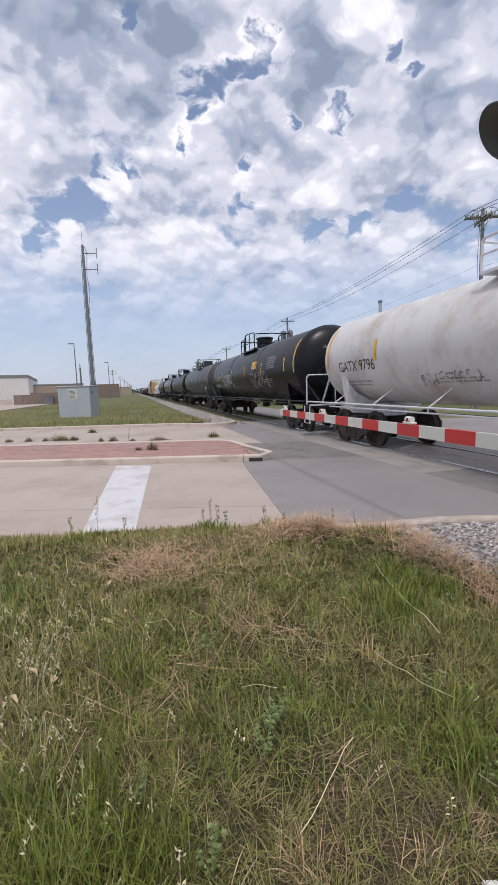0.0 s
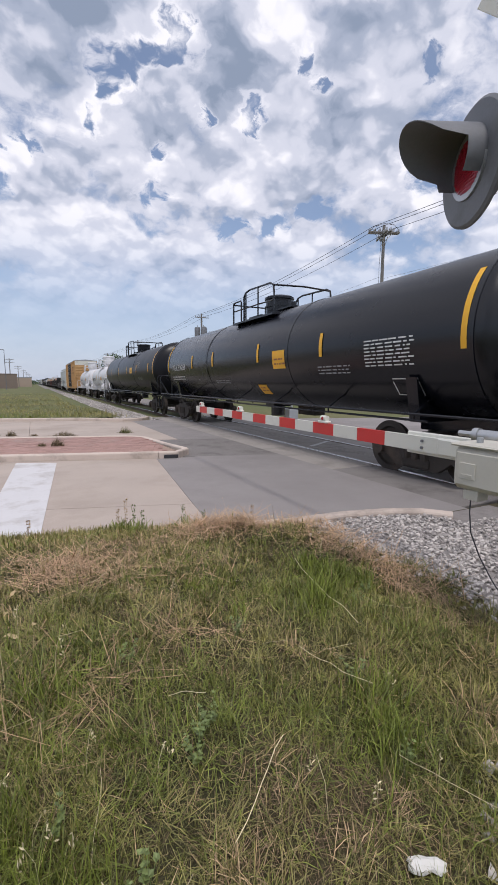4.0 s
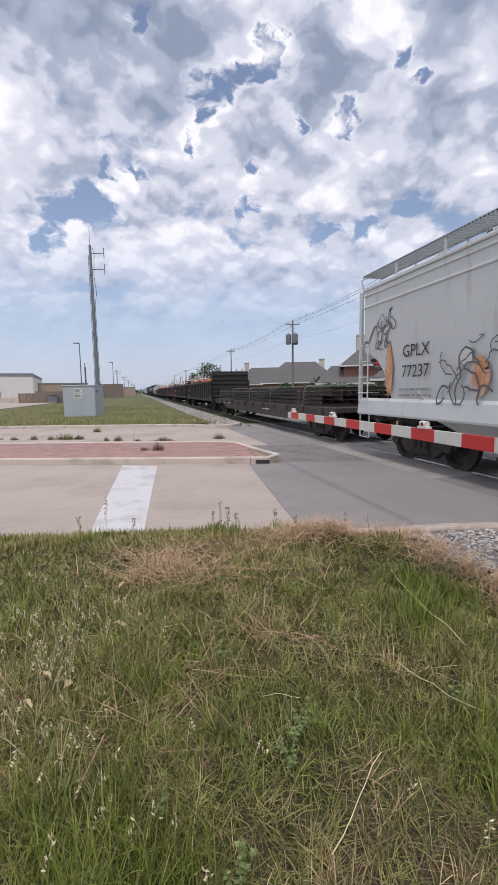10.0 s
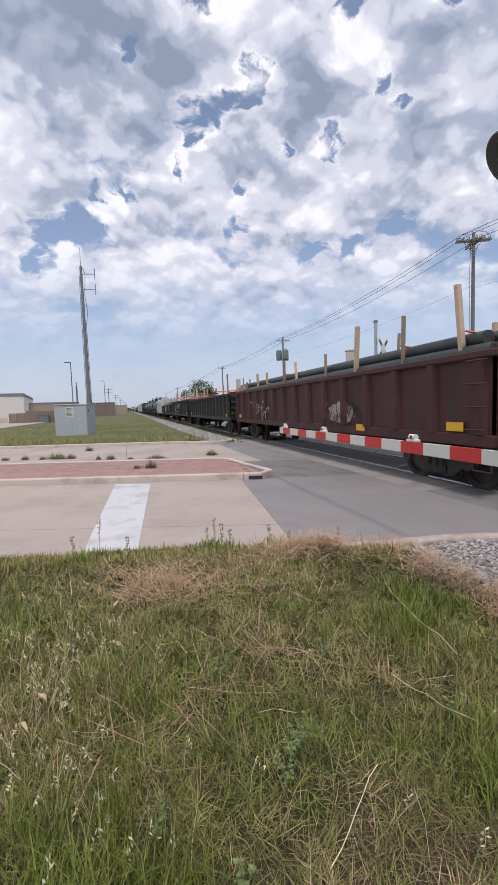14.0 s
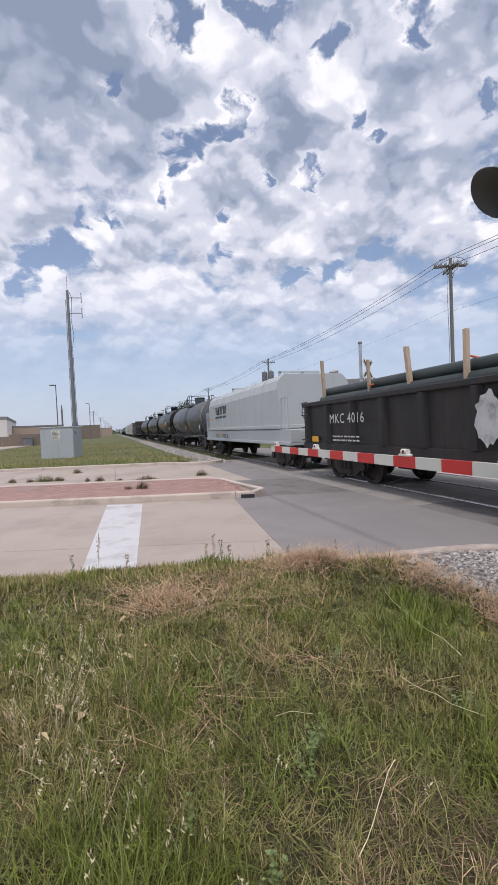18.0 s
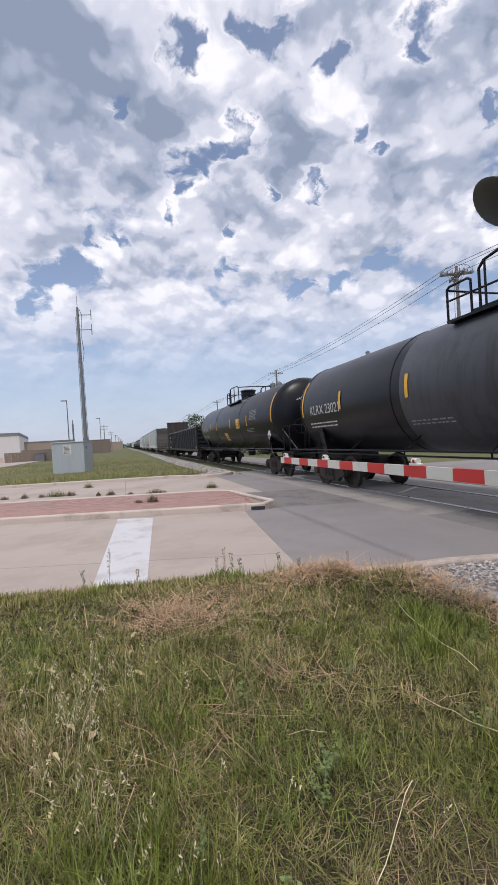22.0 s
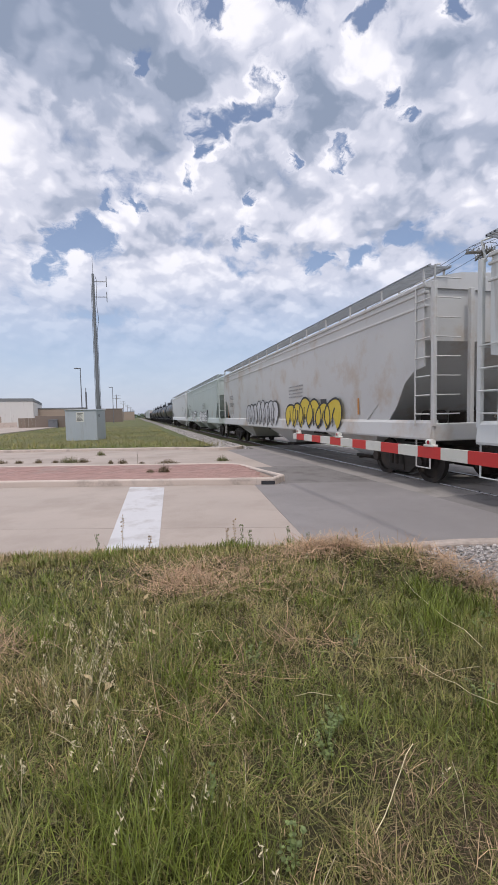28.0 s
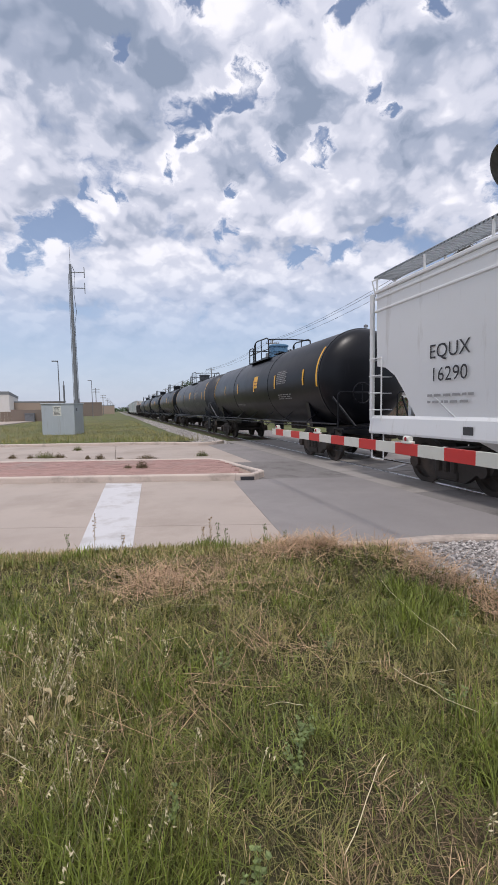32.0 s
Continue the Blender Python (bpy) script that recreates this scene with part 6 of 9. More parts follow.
        part("gate", Shape().box(-.75, y - .42, .27, .75, y + .42, .36, .02).cyl((-1.0, y - .2, .31), (1.0, y - .2, .31), .03, n=6), M_TRUCK, b)
    part("centre_sill", Shape().box(-.2, -h, .80, .2, h, 1.15, .02), M_TRUCK, car)
    part("brake_cylinder", Shape().cyl((-.6, -h + 1.5, 1.45), (-.1, -h + 1.5, 1.45), .18, n=12).box(.2, -h + 1.1, 1.2, .7, -h + 1.7, 1.6, .03), M_TRUCK, car)
    add_truck(car, -(h - 1.9)), add_truck(car, h - 1.9), add_coupler(car, h + .05)
    if marks:
        a, b = marks.split()
        ym, zm = at_marks or (h - 2.75, 2.52 if zt > 3.9 else 2.42)
        lettering(car, a, .36, letter, near_side(W + .0, ym, zm), "reporting marks", gap=1.0)
        lettering(car, b, .36, letter, near_side(W + .0, ym, zm - .42), "reporting number", gap=1.0)
        bars(car, near_side(W - .02, ym, zm - .82), 1.1, .24, 2, M_FAINT, rnd)
    if plates:
        bars(car, near_side(W, -h * .28, 2.2), 1.5, .5, 4, M_FAINT, rnd)
        panel(car, near_side(W - .045, -h + 5.2, 1.75), .45, .30, M_GREYPANEL, "code_plate", "small black code plate")
        for y in (-h + 3.0,):
            panel(car, near_side(W - .05, y, 1.55), .10, .8, surface("faded_orange_strip", (.55, .25, .07), .6), "reflector", "faded orange reflector strip")
    return car


def gondola_car(u0, u1, mat, label, marks="", seed=0, top=2.75, ribs=15, load="stakes", letter=M_LETW, ends=0.0, marks_y=None, deep=False):
    L = u1 - u0
    h = L / 2
    rnd = random.Random(seed)
    car = thing("gondola_car", label, "gondola car", group="train cars")
    CARS.append((car, (u0 + u1) / 2))
    W, zf = 1.45, 1.05
    for sx in (-1, 1):
        part("side", Shape().box(min(sx * W, sx * (W - .05)), -h + .1, .92, max(sx * W, sx * (W - .05)), h - .1, top, .008), mat, car)
        part("top_rail", Shape().box(min(sx * (W - .10), sx * (W + .10)), -h + .05, top - .10, max(sx * (W - .10), sx * (W + .10)), h - .05, top + .03, .02), mat, car)
        part("side_sill", Shape().box(min(sx * (W - .04), sx * (W + .06)), -h + .05, .86, max(sx * (W - .04), sx * (W + .06)), h - .05, 1.06, .015), mat, car)
        for k in range(ribs):
            y = -h + .35 + k * (L - .7) / (ribs - 1)
            r = Shape()
            p0, p1 = sx * (W + .001), sx * (W + .12)
            r.add([(p0, y - .13, 1.06), (p1, y - .06, 1.06), (p1, y + .06, 1.06), (p0, y + .13, 1.06), (p0, y - .13, top - .1), (p1, y - .06, top - .1), (p1, y + .06, top - .1), (p0, y + .13, top - .1)], [(0, 3, 2, 1), (4, 5, 6, 7), (0, 1, 5, 4), (1, 2, 6, 5), (2, 3, 7, 6), (3, 0, 4, 7)])
            part("side_post", r, mat, car)
    for sy in (-1, 1):
        zt = top + (ends if sy < 0 else ends * .6)
        e = Shape().box(-W, min(sy * (h - .1), sy * (h - .15)), .92, W, max(sy * (h - .1), sy * (h - .15)), zt, .008)
        part("end_wall", e, mat, car)
        k = 1.25
        while k < zt - .1:
            part("end_corrugation", Shape().prism([(0, -.09), (sy * .09, -.05), (sy * .09, .05), (0, .09)], -W + .05, W - .05, "x").moved(pose(0, sy * (h - .1), k)), mat, car)
            k += .33
        for sx in (-1, 1):
            for q in range(4):
                part("grab_iron", Shape().cyl((sx * (W + .14), sy * (h - .12), 1.15 + .38 * q), (sx * (W + .14), sy * (h - .58), 1.15 + .38 * q), .015, n=5), mat, car)
            part("step", Shape().pipe([(sx * (W + .04), sy * (h - .1), .9), (sx * (W + .04), sy * (h - .1), .45), (sx * (W + .04), sy * (h - .5), .45), (sx * (W + .04), sy * (h - .5), .9)], .018, 6), mat, car)
        panel(car, near_side(W + .06, sy * (h - .9), 1.10), .42, .16, M_YELLOW, "reflector", "yellow reflector plate")
    part("floor", Shape().box(-W + .05, -h + .15, zf - .1, W - .05, h - .15, zf), M_TRUCK, car)
    part("centre_sill", Shape().box(-.25, -h, .62, .25, h, .95, .02).box(-1.4, -h + 4.8, .78, 1.4, -h + 5.0, .95).box(-1.4, h - 5.0, .78, 1.4, h - 4.8, .95).box(-1.4, -.1, .78, 1.4, .1, .95), M_TRUCK, car)
    add_truck(car, -(h - 1.9)), add_truck(car, h - 1.9), add_coupler(car, h)
    # load
    if load in ("stakes", "pipes"):
        pile = Shape()
        for k in range(26):
            y = rnd.uniform(-h + 1.5, h - 1.5)
            ln, x, z = rnd.uniform(1.5, 4.5), rnd.uniform(-1.2, 1.0), top - rnd.uniform(.05, .45)
            y0, y1 = max(-h + .3, y - ln / 2), min(h - .3, y + ln / 2)
            pile.box(x, y0, z, x + rnd.uniform(.2, .4), y1, z + rnd.uniform(.1, .22), .01)
        pile.box(-1.3, -h + .4, zf, 1.3, h - .4, top - .3, .02)
        part("scrap_load", pile, M_LOAD, car, "dark timber and steel load")
        for k in range(9):
            y = -h + 1.3 + k * (L - 2.6) / 8 + rnd.uniform(-.4, .4)
            for sx in (-1, 1):
                if rnd.random() < (.78 if sx < 0 else .6):
                    ht = rnd.uniform(.4, 1.4)
                    lean = rnd.choice((-.1, .05, .0, .12, .32, -.3))
                    r = rnd.uniform(.030, .050)
                    part("stake", Shape().add([(a * r + c * lean * .2, b * r + c * lean, c * ht + d) for c, d in ((0, -1.0), (1, 0)) for a, b in ((-1, -1), (1, -1), (1, 1), (-1, 1))], [(3, 2, 1, 0), (4, 5, 6, 7), (0, 1, 5, 4), (1, 2, 6, 5), (2, 3, 7, 6), (3, 0, 4, 7)]), M_STAKE, car, at=pose(sx * 1.22, y, top))
            if rnd.random() < .6:
                part("strap", Shape().pipe([(-1.25, y, top + rnd.uniform(.15, .5)), (0, y + .2, top + .35), (1.25, y + rnd.uniform(-.6, .6), top + rnd.uniform(.15, .45))], .022, 5), M_ORANGE, car, "orange strap")
            if rnd.random() < .5:
                part("cover_sheet", Shape().box(-1.2, y - rnd.uniform(.3, .9), top + .02, 1.2, y + rnd.uniform(.3, .9), top + .07, .02), M_ORANGE if rnd.random() < .5 else M_LOAD, car)
    if load == "pipes":
        for row in range(2):
            for k in range(9 - row):
                x = -1.12 + k * .28 + row * .14
                y0 = -h + .5 + rnd.uniform(-.1, .25)
                part("pipe", Shape().cyl((x, y0, top + .06 + row * .24), (x, h - .6 - rnd.uniform(0, .4), top + .06 + row * .24), .135, n=12), M_PIPE, car, smooth=True)
    if marks:
        y = marks_y if marks_y is not None else h - 3.0
        if deep:
            a, b = (w.replace("_", " ") for w in marks.split())
            lettering(car, a, .37, letter, near_side(W + .125, y, top - .70), "reporting marks", .006, gap=.92)
            lettering(car, b, .37, letter, near_side(W + .125, y, top - 1.15), "reporting number", .006, gap=.85)
        else:
            lettering(car, marks, .36, letter, near_side(W + .125, y, 1.62), "reporting marks", gap=1.1)
        bars(car, near_side(W + .125, y, 1.15), 1.4, .2, 2, letter, rnd)
    return car


def flat_car(u0, u1, label, seed=0, bulkheads=False, marks=None):
    L = u1 - u0
    h = L / 2
    rnd = random.Random(seed)
    car = thing("flat_car", label, "flat car", group="train cars")
    CARS.append((car, (u0 + u1) / 2))
    W = 1.45
    part("deck", Shape().box(-W, -h, .95, W, h, 1.10, .01), M_BULK, car)
    for sx in (-1, 1):
        part("side_sill", Shape().prism([(-h, .95), (-h, .80), (-h + 3.2, .80), (-h + 4.2, .55), (h - 4.2, .55), (h - 3.2, .80), (h, .80), (h, .95)], min(sx * (W - .06), sx * W), max(sx * (W - .06), sx * W), "x"), M_BULK, car)
        for k in range(12):
            y = -h + 1 + k * (L - 2) / 11
            part("stake_pocket", Shape().box(min(sx * (W + .001), sx * (W + .07)), y - .09, .86, max(sx * (W + .001), sx * (W + .07)), y + .09, 1.08, .01), M_BULK, car)
    bars(car, near_side(W + .002, h - 4.5, .88), 1.8, .12, 1, M_LETW, rnd)
    bars(car, near_side(W + .002, -h * .3, .80), 1.2, .12, 1, M_LETW, rnd)
    add_truck(car, -(h - 1.9)), add_truck(car, h - 1.9), add_coupler(car, h)
    hb = h - 1.1 if bulkheads else h - .5
    # layers of dark rails on battens
    for row in range(4 if not bulkheads else 3):
        z = 1.18 + row * .145
        part("batten", Shape().box(-1.3, -hb * .7, z - .045, 1.3, -hb * .7 + .12, z - .021).box(-1.3, -.06, z - .045, 1.3, .06, z - .021).box(-1.3, hb * .7, z - .045, 1.3, hb * .7 + .12, z - .021), M_STAKE, car)
        for k in range(9):
            x = -1.2 + k * .30
            y0, y1 = -hb + rnd.uniform(.1, 1.0), hb - rnd.uniform(.1, 1.0)
            part("steel_bar", Shape().prism([(x - .065, z - .02), (x + .065, z - .02), (x + .02, z + .005), (x + .02, z + .08), (x + .04, z + .10), (x - .04, z + .10), (x - .02, z + .08), (x - .02, z + .005)], y0, y1, "y"), M_LOAD, car)
    for k in range(5):
        y = -hb * .82 + k * hb * 1.64 / 4 + rnd.uniform(-.3, .3)
        zt = 1.78 if not bulkheads else 1.63
        part("strap", Shape().pipe([(-1.47, y + .12, 1.0), (-1.44, y, zt - .12), (-1.32, y, zt), (1.32, y, zt), (1.44, y, zt - .12), (1.47, y + .12, 1.0)], .016, 6), M_STRAP, car, "grey tie-down strap")
    if bulkheads:
        for sy in (-1, 1):
            yb = sy * (h - .35)
            zt = 4.46
            b = part("bulkhead", Shape().box(-1.45, yb - .06, 1.1, 1.45, yb + .06, zt, .01), M_BULK, car)
            for x in (-1.35, -.45, .45, 1.35):
                part("post", Shape().prism([(yb + sy * .06, 1.1), (yb + sy * .62, 1.1), (yb + sy * .20, zt - .1), (yb + sy * .06, zt - .1)], x - .06, x + .06, "x"), M_BULK, b)
            part("cap", Shape().box(-1.5, yb - .12, zt, 1.5, yb + .12, zt + .07, .01), M_BULK, b)
            if sy < 0:
                part("ladder", Shape().box(-1.44, yb - .44, 1.1, -1.40, yb - .40, 3.3).box(-.98, yb - .44, 1.1, -.94, yb - .40, 3.3).box(-1.44, yb - .44, 1.5, -.94, yb - .40, 1.54).box(-1.44, yb - .44, 1.9, -.94, yb - .40, 1.94).box(-1.44, yb - .44, 2.3, -.94, yb - .40, 2.34).box(-1.44, yb - .44, 2.7, -.94, yb - .40, 2.74), M_BULK, b)
                panel(car, near_side(1.5, yb, 1.2), .34, .22, M_YELLOW, "reflector", "yellow reflector plate")
            # planks on the load side of the wall
            for k in range(14):
                part("plank", Shape().box(-1.44, min(yb - sy * .07, yb - sy * .14), 1.12 + k * .24, 1.44, max(yb - sy * .07, yb - sy * .14), 1.35 + k * .24, .008), M_PLANK, b)
    return car


def box_car(u0, u1, label, seed=5):
    L = u1 - u0
    h = L / 2
    rnd = random.Random(seed)
    car = thing("box_car", label, "box car", group="train cars")
    CARS.append((car, (u0 + u1) / 2))
    W, zb, zt = 1.53, .98, 4.95
    part("body", Shape().box(-W, -h, zb, W, h, zt, .03), M_BOX, car)
    part("roof", Shape().prism([(-W - .05, zt), (-W - .05, zt + .06), (0, zt + .20), (W + .05, zt + .06), (W + .05, zt)], -h - .03, h + .03, "y"), M_GALV, car)
    for sx in (-1, 1):
        for y in [q * (2.85 + .86 * k) for k in range(8) for q in (-1, 1)] + [-h + .05, h - .05]:
            part("side_post", Shape().box(min(sx * W, sx * (W + .07)), y - .05, zb + .05, max(sx * W, sx * (W + .07)), y + .05, zt - .03, .015), M_BOX, car)
        for z in (zb + .80, zb + 1.95, zb + 3.20):
            for y0, y1 in ((-h + .1, -2.75), (2.75, h - .1)):
                part("stiffener", Shape().box(min(sx * W, sx * (W + .045)), y0, z - .035, max(sx * W, sx * (W + .045)), y1, z + .035, .01), M_BOX, car)
        part("side_sill", Shape().box(min(sx * (W - .03), sx * (W + .03)), -h + 2.2, zb - .14, max(sx * (W - .03), sx * (W + .03)), h - 2.2, zb, .01), M_BOX, car)
        for y0, y1 in ((-2.7, -.02), (.02, 2.7)):
            d = part("door", Shape().box(min(sx * (W + .01), sx * (W + .10)), y0, zb + .12, max(sx * (W + .01), sx * (W + .10)), y1, zt - .18, .02), M_DOOR, car, "black plug door")
            for k in range(4):
                y = y0 + .25 + k * (y1 - y0 - .5) / 3
                part("lock_rod", Shape().cyl((sx * (W + .13), y, zb + .15), (sx * (W + .13), y, zt - .25), .022, n=6), M_DOOR, d)
            for z in (zb + 1.0, zb + 1.9, zb + 2.8):
                part("rib", Shape().box(min(sx * (W + .10), sx * (W + .125)), y0 + .05, z - .05, max(sx * (W + .10), sx * (W + .125)), y1 - .05, z + .05, .008), M_DOOR, d)
            bars(car, near_side(W + .128, (y0 + y1) / 2, zb + 3.0), 1.0, .42, 5, M_LETW, rnd) if sx < 0 else None
            bars(car, near_side(W + .128, (y0 + y1) / 2 + .3, zb + 2.1), .7, .4, 5, M_LETW, rnd) if sx < 0 else None
            panel(car, near_side(W + .128, (y0 + y1) / 2 + .4, zb + .72), .30, .24, M_ARM, "placard", "white card holder") if sx < 0 else None
    for sy in (-1, 1):
        for k in range(13):
            part("end_corrugation", Shape().prism([(0, -.10), (sy * .06, -.05), (sy * .06, .05), (0, .10)], -W + .1, W - .1, "x").moved(pose(0, sy * h, 1.25 + .235 * k)), M_BOX, car)
        part("end_panel", Shape().box(-W + .02, sy * (h + .012) - .01, zt - .62, W - .02, sy * (h + .012) + .01, zt - .04), M_ARM, car, "white height-warning panel")
        for sx in (-1, 1):
            lad = Shape()
            for k in range(6):
                lad.cyl((sx * (W + .1), sy * (h - .05), 1.15 + .36 * k), (sx * (W + .1), sy * (h - .55), 1.15 + .36 * k), .016, n=5)
                lad.cyl((sx * (W - .05), sy * (h + .1), 1.15 + .36 * k), (sx * (W - .55), sy * (h + .1), 1.15 + .36 * k), .016, n=5)
            part("ladder", lad, M_BOX, car)
            part("step", Shape().pipe([(sx * (W + .02), sy * (h - .06), 1.0), (sx * (W + .02), sy * (h - .06), .45), (sx * (W + .02), sy * (h - .5), .45), (sx * (W + .02), sy * (h - .5), 1.0)], .02, 6), M_BOX, car)
    part("centre_sill", Shape().box(-.22, -h, .68, .22, h, .98, .02), M_TRUCK, car)
    add_truck(car, -(h - 2.3)), add_truck(car, h - 2.3), add_coupler(car, h)
    o = W + .003
    for tx, y, z, sz in (("TB", h - .44, 3.42, .36), ("OX", h - 1.26, 3.42, .36), ("63", h - .44, 3.02, .36), ("05", h - 1.26, 3.02, .36), ("68", h - 2.12, 3.02, .36)):
        lettering(car, tx, sz, M_LETR, near_side(o, y, z), "reporting marks")
    bars(car, near_side(o, h - 2.1, 2.62), .6, .18, 2, M_LETR, rnd)
    panel(car, near_side(o, h - 1.26, 2.46), .6, .2, M_YELLOW, "notice", "small yellow notice")
    for y in (h - 1.5, 3.2, -3.2, -6.45, -8.68):
        panel(car, near_side(o, y, zb + .25), .22, .62, M_YELLOW, "reflector", "yellow reflector strip")
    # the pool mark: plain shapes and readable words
    s = Shape()
    for y0, z0, y1, z1 in ((-5.72, 4.05, -5.16, 4.17), (-5.51, 3.52, -5.38, 4.05), (-6.36, 4.05, -5.82, 4.17), (-6.16, 3.52, -6.03, 4.05)):
        s.box(-o - .075, y0, z0, -o - .07, y1, z1)
    for d, a, b in ((.076, -6.94, -6.50), (.080, -6.50, -6.94)):
        s.add([(-o - d, a - .065, 3.52), (-o - d, a + .065, 3.52), (-o - d, b + .065, 4.17), (-o - d, b - .065, 4.17)], [(0, 1, 2, 3)])
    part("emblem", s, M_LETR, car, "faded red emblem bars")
    lettering(car, "RAILCAR POOLING EXPERTS", .37, surface("faded_brown_lettering", (.13, .075, .05), .65, vary=.2), near_side(W + .075, -6.15, 3.06), "painted words", gap=.93)
    panel(car, near_side(W + .02, -8.48, 2.40), .52, .26, M_YELLOW, "notice", "small yellow notice")
    panel(car, near_side(W + .02, -7.61, 2.56), .36, .30, M_LETK, "notice", "dark notice card")
    scribble(car, near_side(W + .13, .4, zb + 1.15), 1.9, .55, M_LETW, 91, 12, .03)
    return car


def coil_car(u0, u1, label, seed=6):
    L = u1 - u0
    h = L / 2
    rnd = random.Random(seed)
    car = thing("coil_car", label, "coil car", group="train cars")
    CARS.append((car, (u0 + u1) / 2))
    W = 1.50
    sec = [(-W, 1.62), (-W, 2.95), (-W * .93, 3.28), (-W * .78, 3.50), (W * .78, 3.50), (W * .93, 3.28), (W, 2.95), (W, 1.62)]
    part("cover", Shape().prism(sec, -h + .15, h - .15, "y"), M_COIL, car)
    for y in [-h + .2 + k * (L - .4) / 7 for k in range(8)]:
        part("cover_rib", Shape().prism([(x * 1.012, z + (.02 if z > 3.0 else 0)) for x, z in sec], y - .025, y + .025, "y"), M_COIL, car)
    part("cover_skirt", Shape().box(-W - .05, -h + .1, 1.50, W + .05, h - .1, 1.64, .02), M_COIL, car)
    part("frame", Shape().box(-W + .02, -h - .9, .98, W - .02, h + .9, 1.48, .03), M_COIL, car)
    part("side_sill", Shape().box(-W - .03, -h - .9, .92, W + .03, h + .9, 1.04, .015), M_COIL, car)
    for sy in (-1, 1):
        y = sy * (h + .5)
        part("end_rail", Shape().pipe([(-W + .02, y - .3, 1.45), (-W + .02, y - .3, 2.6), (-W + .02, y + .3, 2.6), (-W + .02, y + .3, 1.45)], .024, 6).pipe([(W - .02, y - .3, 1.45), (W - .02, y - .3, 2.6), (W - .02, y + .3, 2.6), (W - .02, y + .3, 1.45)], .024, 6).pipe([(-W + .02, y, 1.45), (-W + .02, y, 2.6)], .02, 6), M_COIL, car, "", True)
        part("lift_bracket", Shape().box(-.55, sy * h * .62 - .05, 3.46, -.47, sy * h * .62 + .05, 3.86).box(.47, sy * h * .62 - .05, 3.46, .55, sy * h * .62 + .05, 3.86).box(-.55, sy * h * .62 - .05, 3.82, 1.3, sy * h * .62 + .05, 3.90), M_COIL, car)
        add_truck(car, sy * (h - .9))
    part("brake_wheel", Shape().pipe([(.30 * math.cos(radians(a)) - .55, -h - .55, 2.05 + .30 * math.sin(radians(a))) for a in range(0, 361, 20)], .022, 6).cyl((-.55, -h - .55, 1.75), (-.55, -h - .55, 2.35), .014, n=5).cyl((-.85, -h - .55, 2.05), (-.25, -h - .55, 2.05), .014, n=5).cyl((-.76, -h - .55, 1.84), (-.34, -h - .55, 2.26), .014, n=5).cyl((-.76, -h - .55, 2.26), (-.34, -h - .55, 1.84), .014, n=5), M_SIGNAL, car, "dark hand-brake wheel", True)
    part("brake_stand", Shape().box(-.65, -h - .5, 1.45, -.45, -h - .42, 2.2), M_COIL, car)
    add_coupler(car, h + .9)
    y = h - 2.9
    s = Shape()
    for k in range(5):
        s.prism([(y + 1.25 - .10 * k, 2.80 - .09 * k), (y + .5 - .09 * k, 2.80 - .09 * k), (y + .46 - .09 * k, 2.74 - .09 * k), (y + 1.2 - .1 * k, 2.74 - .09 * k)], -W - .012, -W - .004, "x")
    for dy in (.42, .05, -.32, -.70, -1.05):
        s.prism([(y + dy, 2.40), (y + dy - .22, 2.40), (y + dy - .38, 2.82), (y + dy - .12, 2.82)], -W - .012, -W - .004, "x")
    part("emblem", s, M_LETK, car, "black slanted emblem bars")
    e2 = Shape()
    for k in range(14):
        e2.box(-W - .010, y + 1.2 - .19 * k - .13, 2.18, -W - .004, y + 1.2 - .19 * k, 2.29)
    part("emblem_line", e2, M_LETK, car, "row of black bars under the emblem")
    lettering(car, "NKLX", .30, M_LETK, near_side(W + .035, h - 2.3, 1.10), "reporting marks", gap=1.05)
    lettering(car, "400028", .34, M_LETK, near_side(W + .035, h - 4.1, 1.08), "reporting number", gap=1.05)
    panel(car, near_side(W + .02, h - .7, 2.1), .42, .14, M_YELLOW, "reflector", "yellow reflector plate")
    panel(car, near_side(W + .035, h - 3.15, 1.18), .34, .14, M_YELLOW, "reflector", "yellow reflector plate")
    return car


YP, GP = M_YELLOW, M_GREYPANEL
M_ORANGEP = surface("orange_notice", (0.72, 0.33, 0.02), 0.5, vary=0.08)


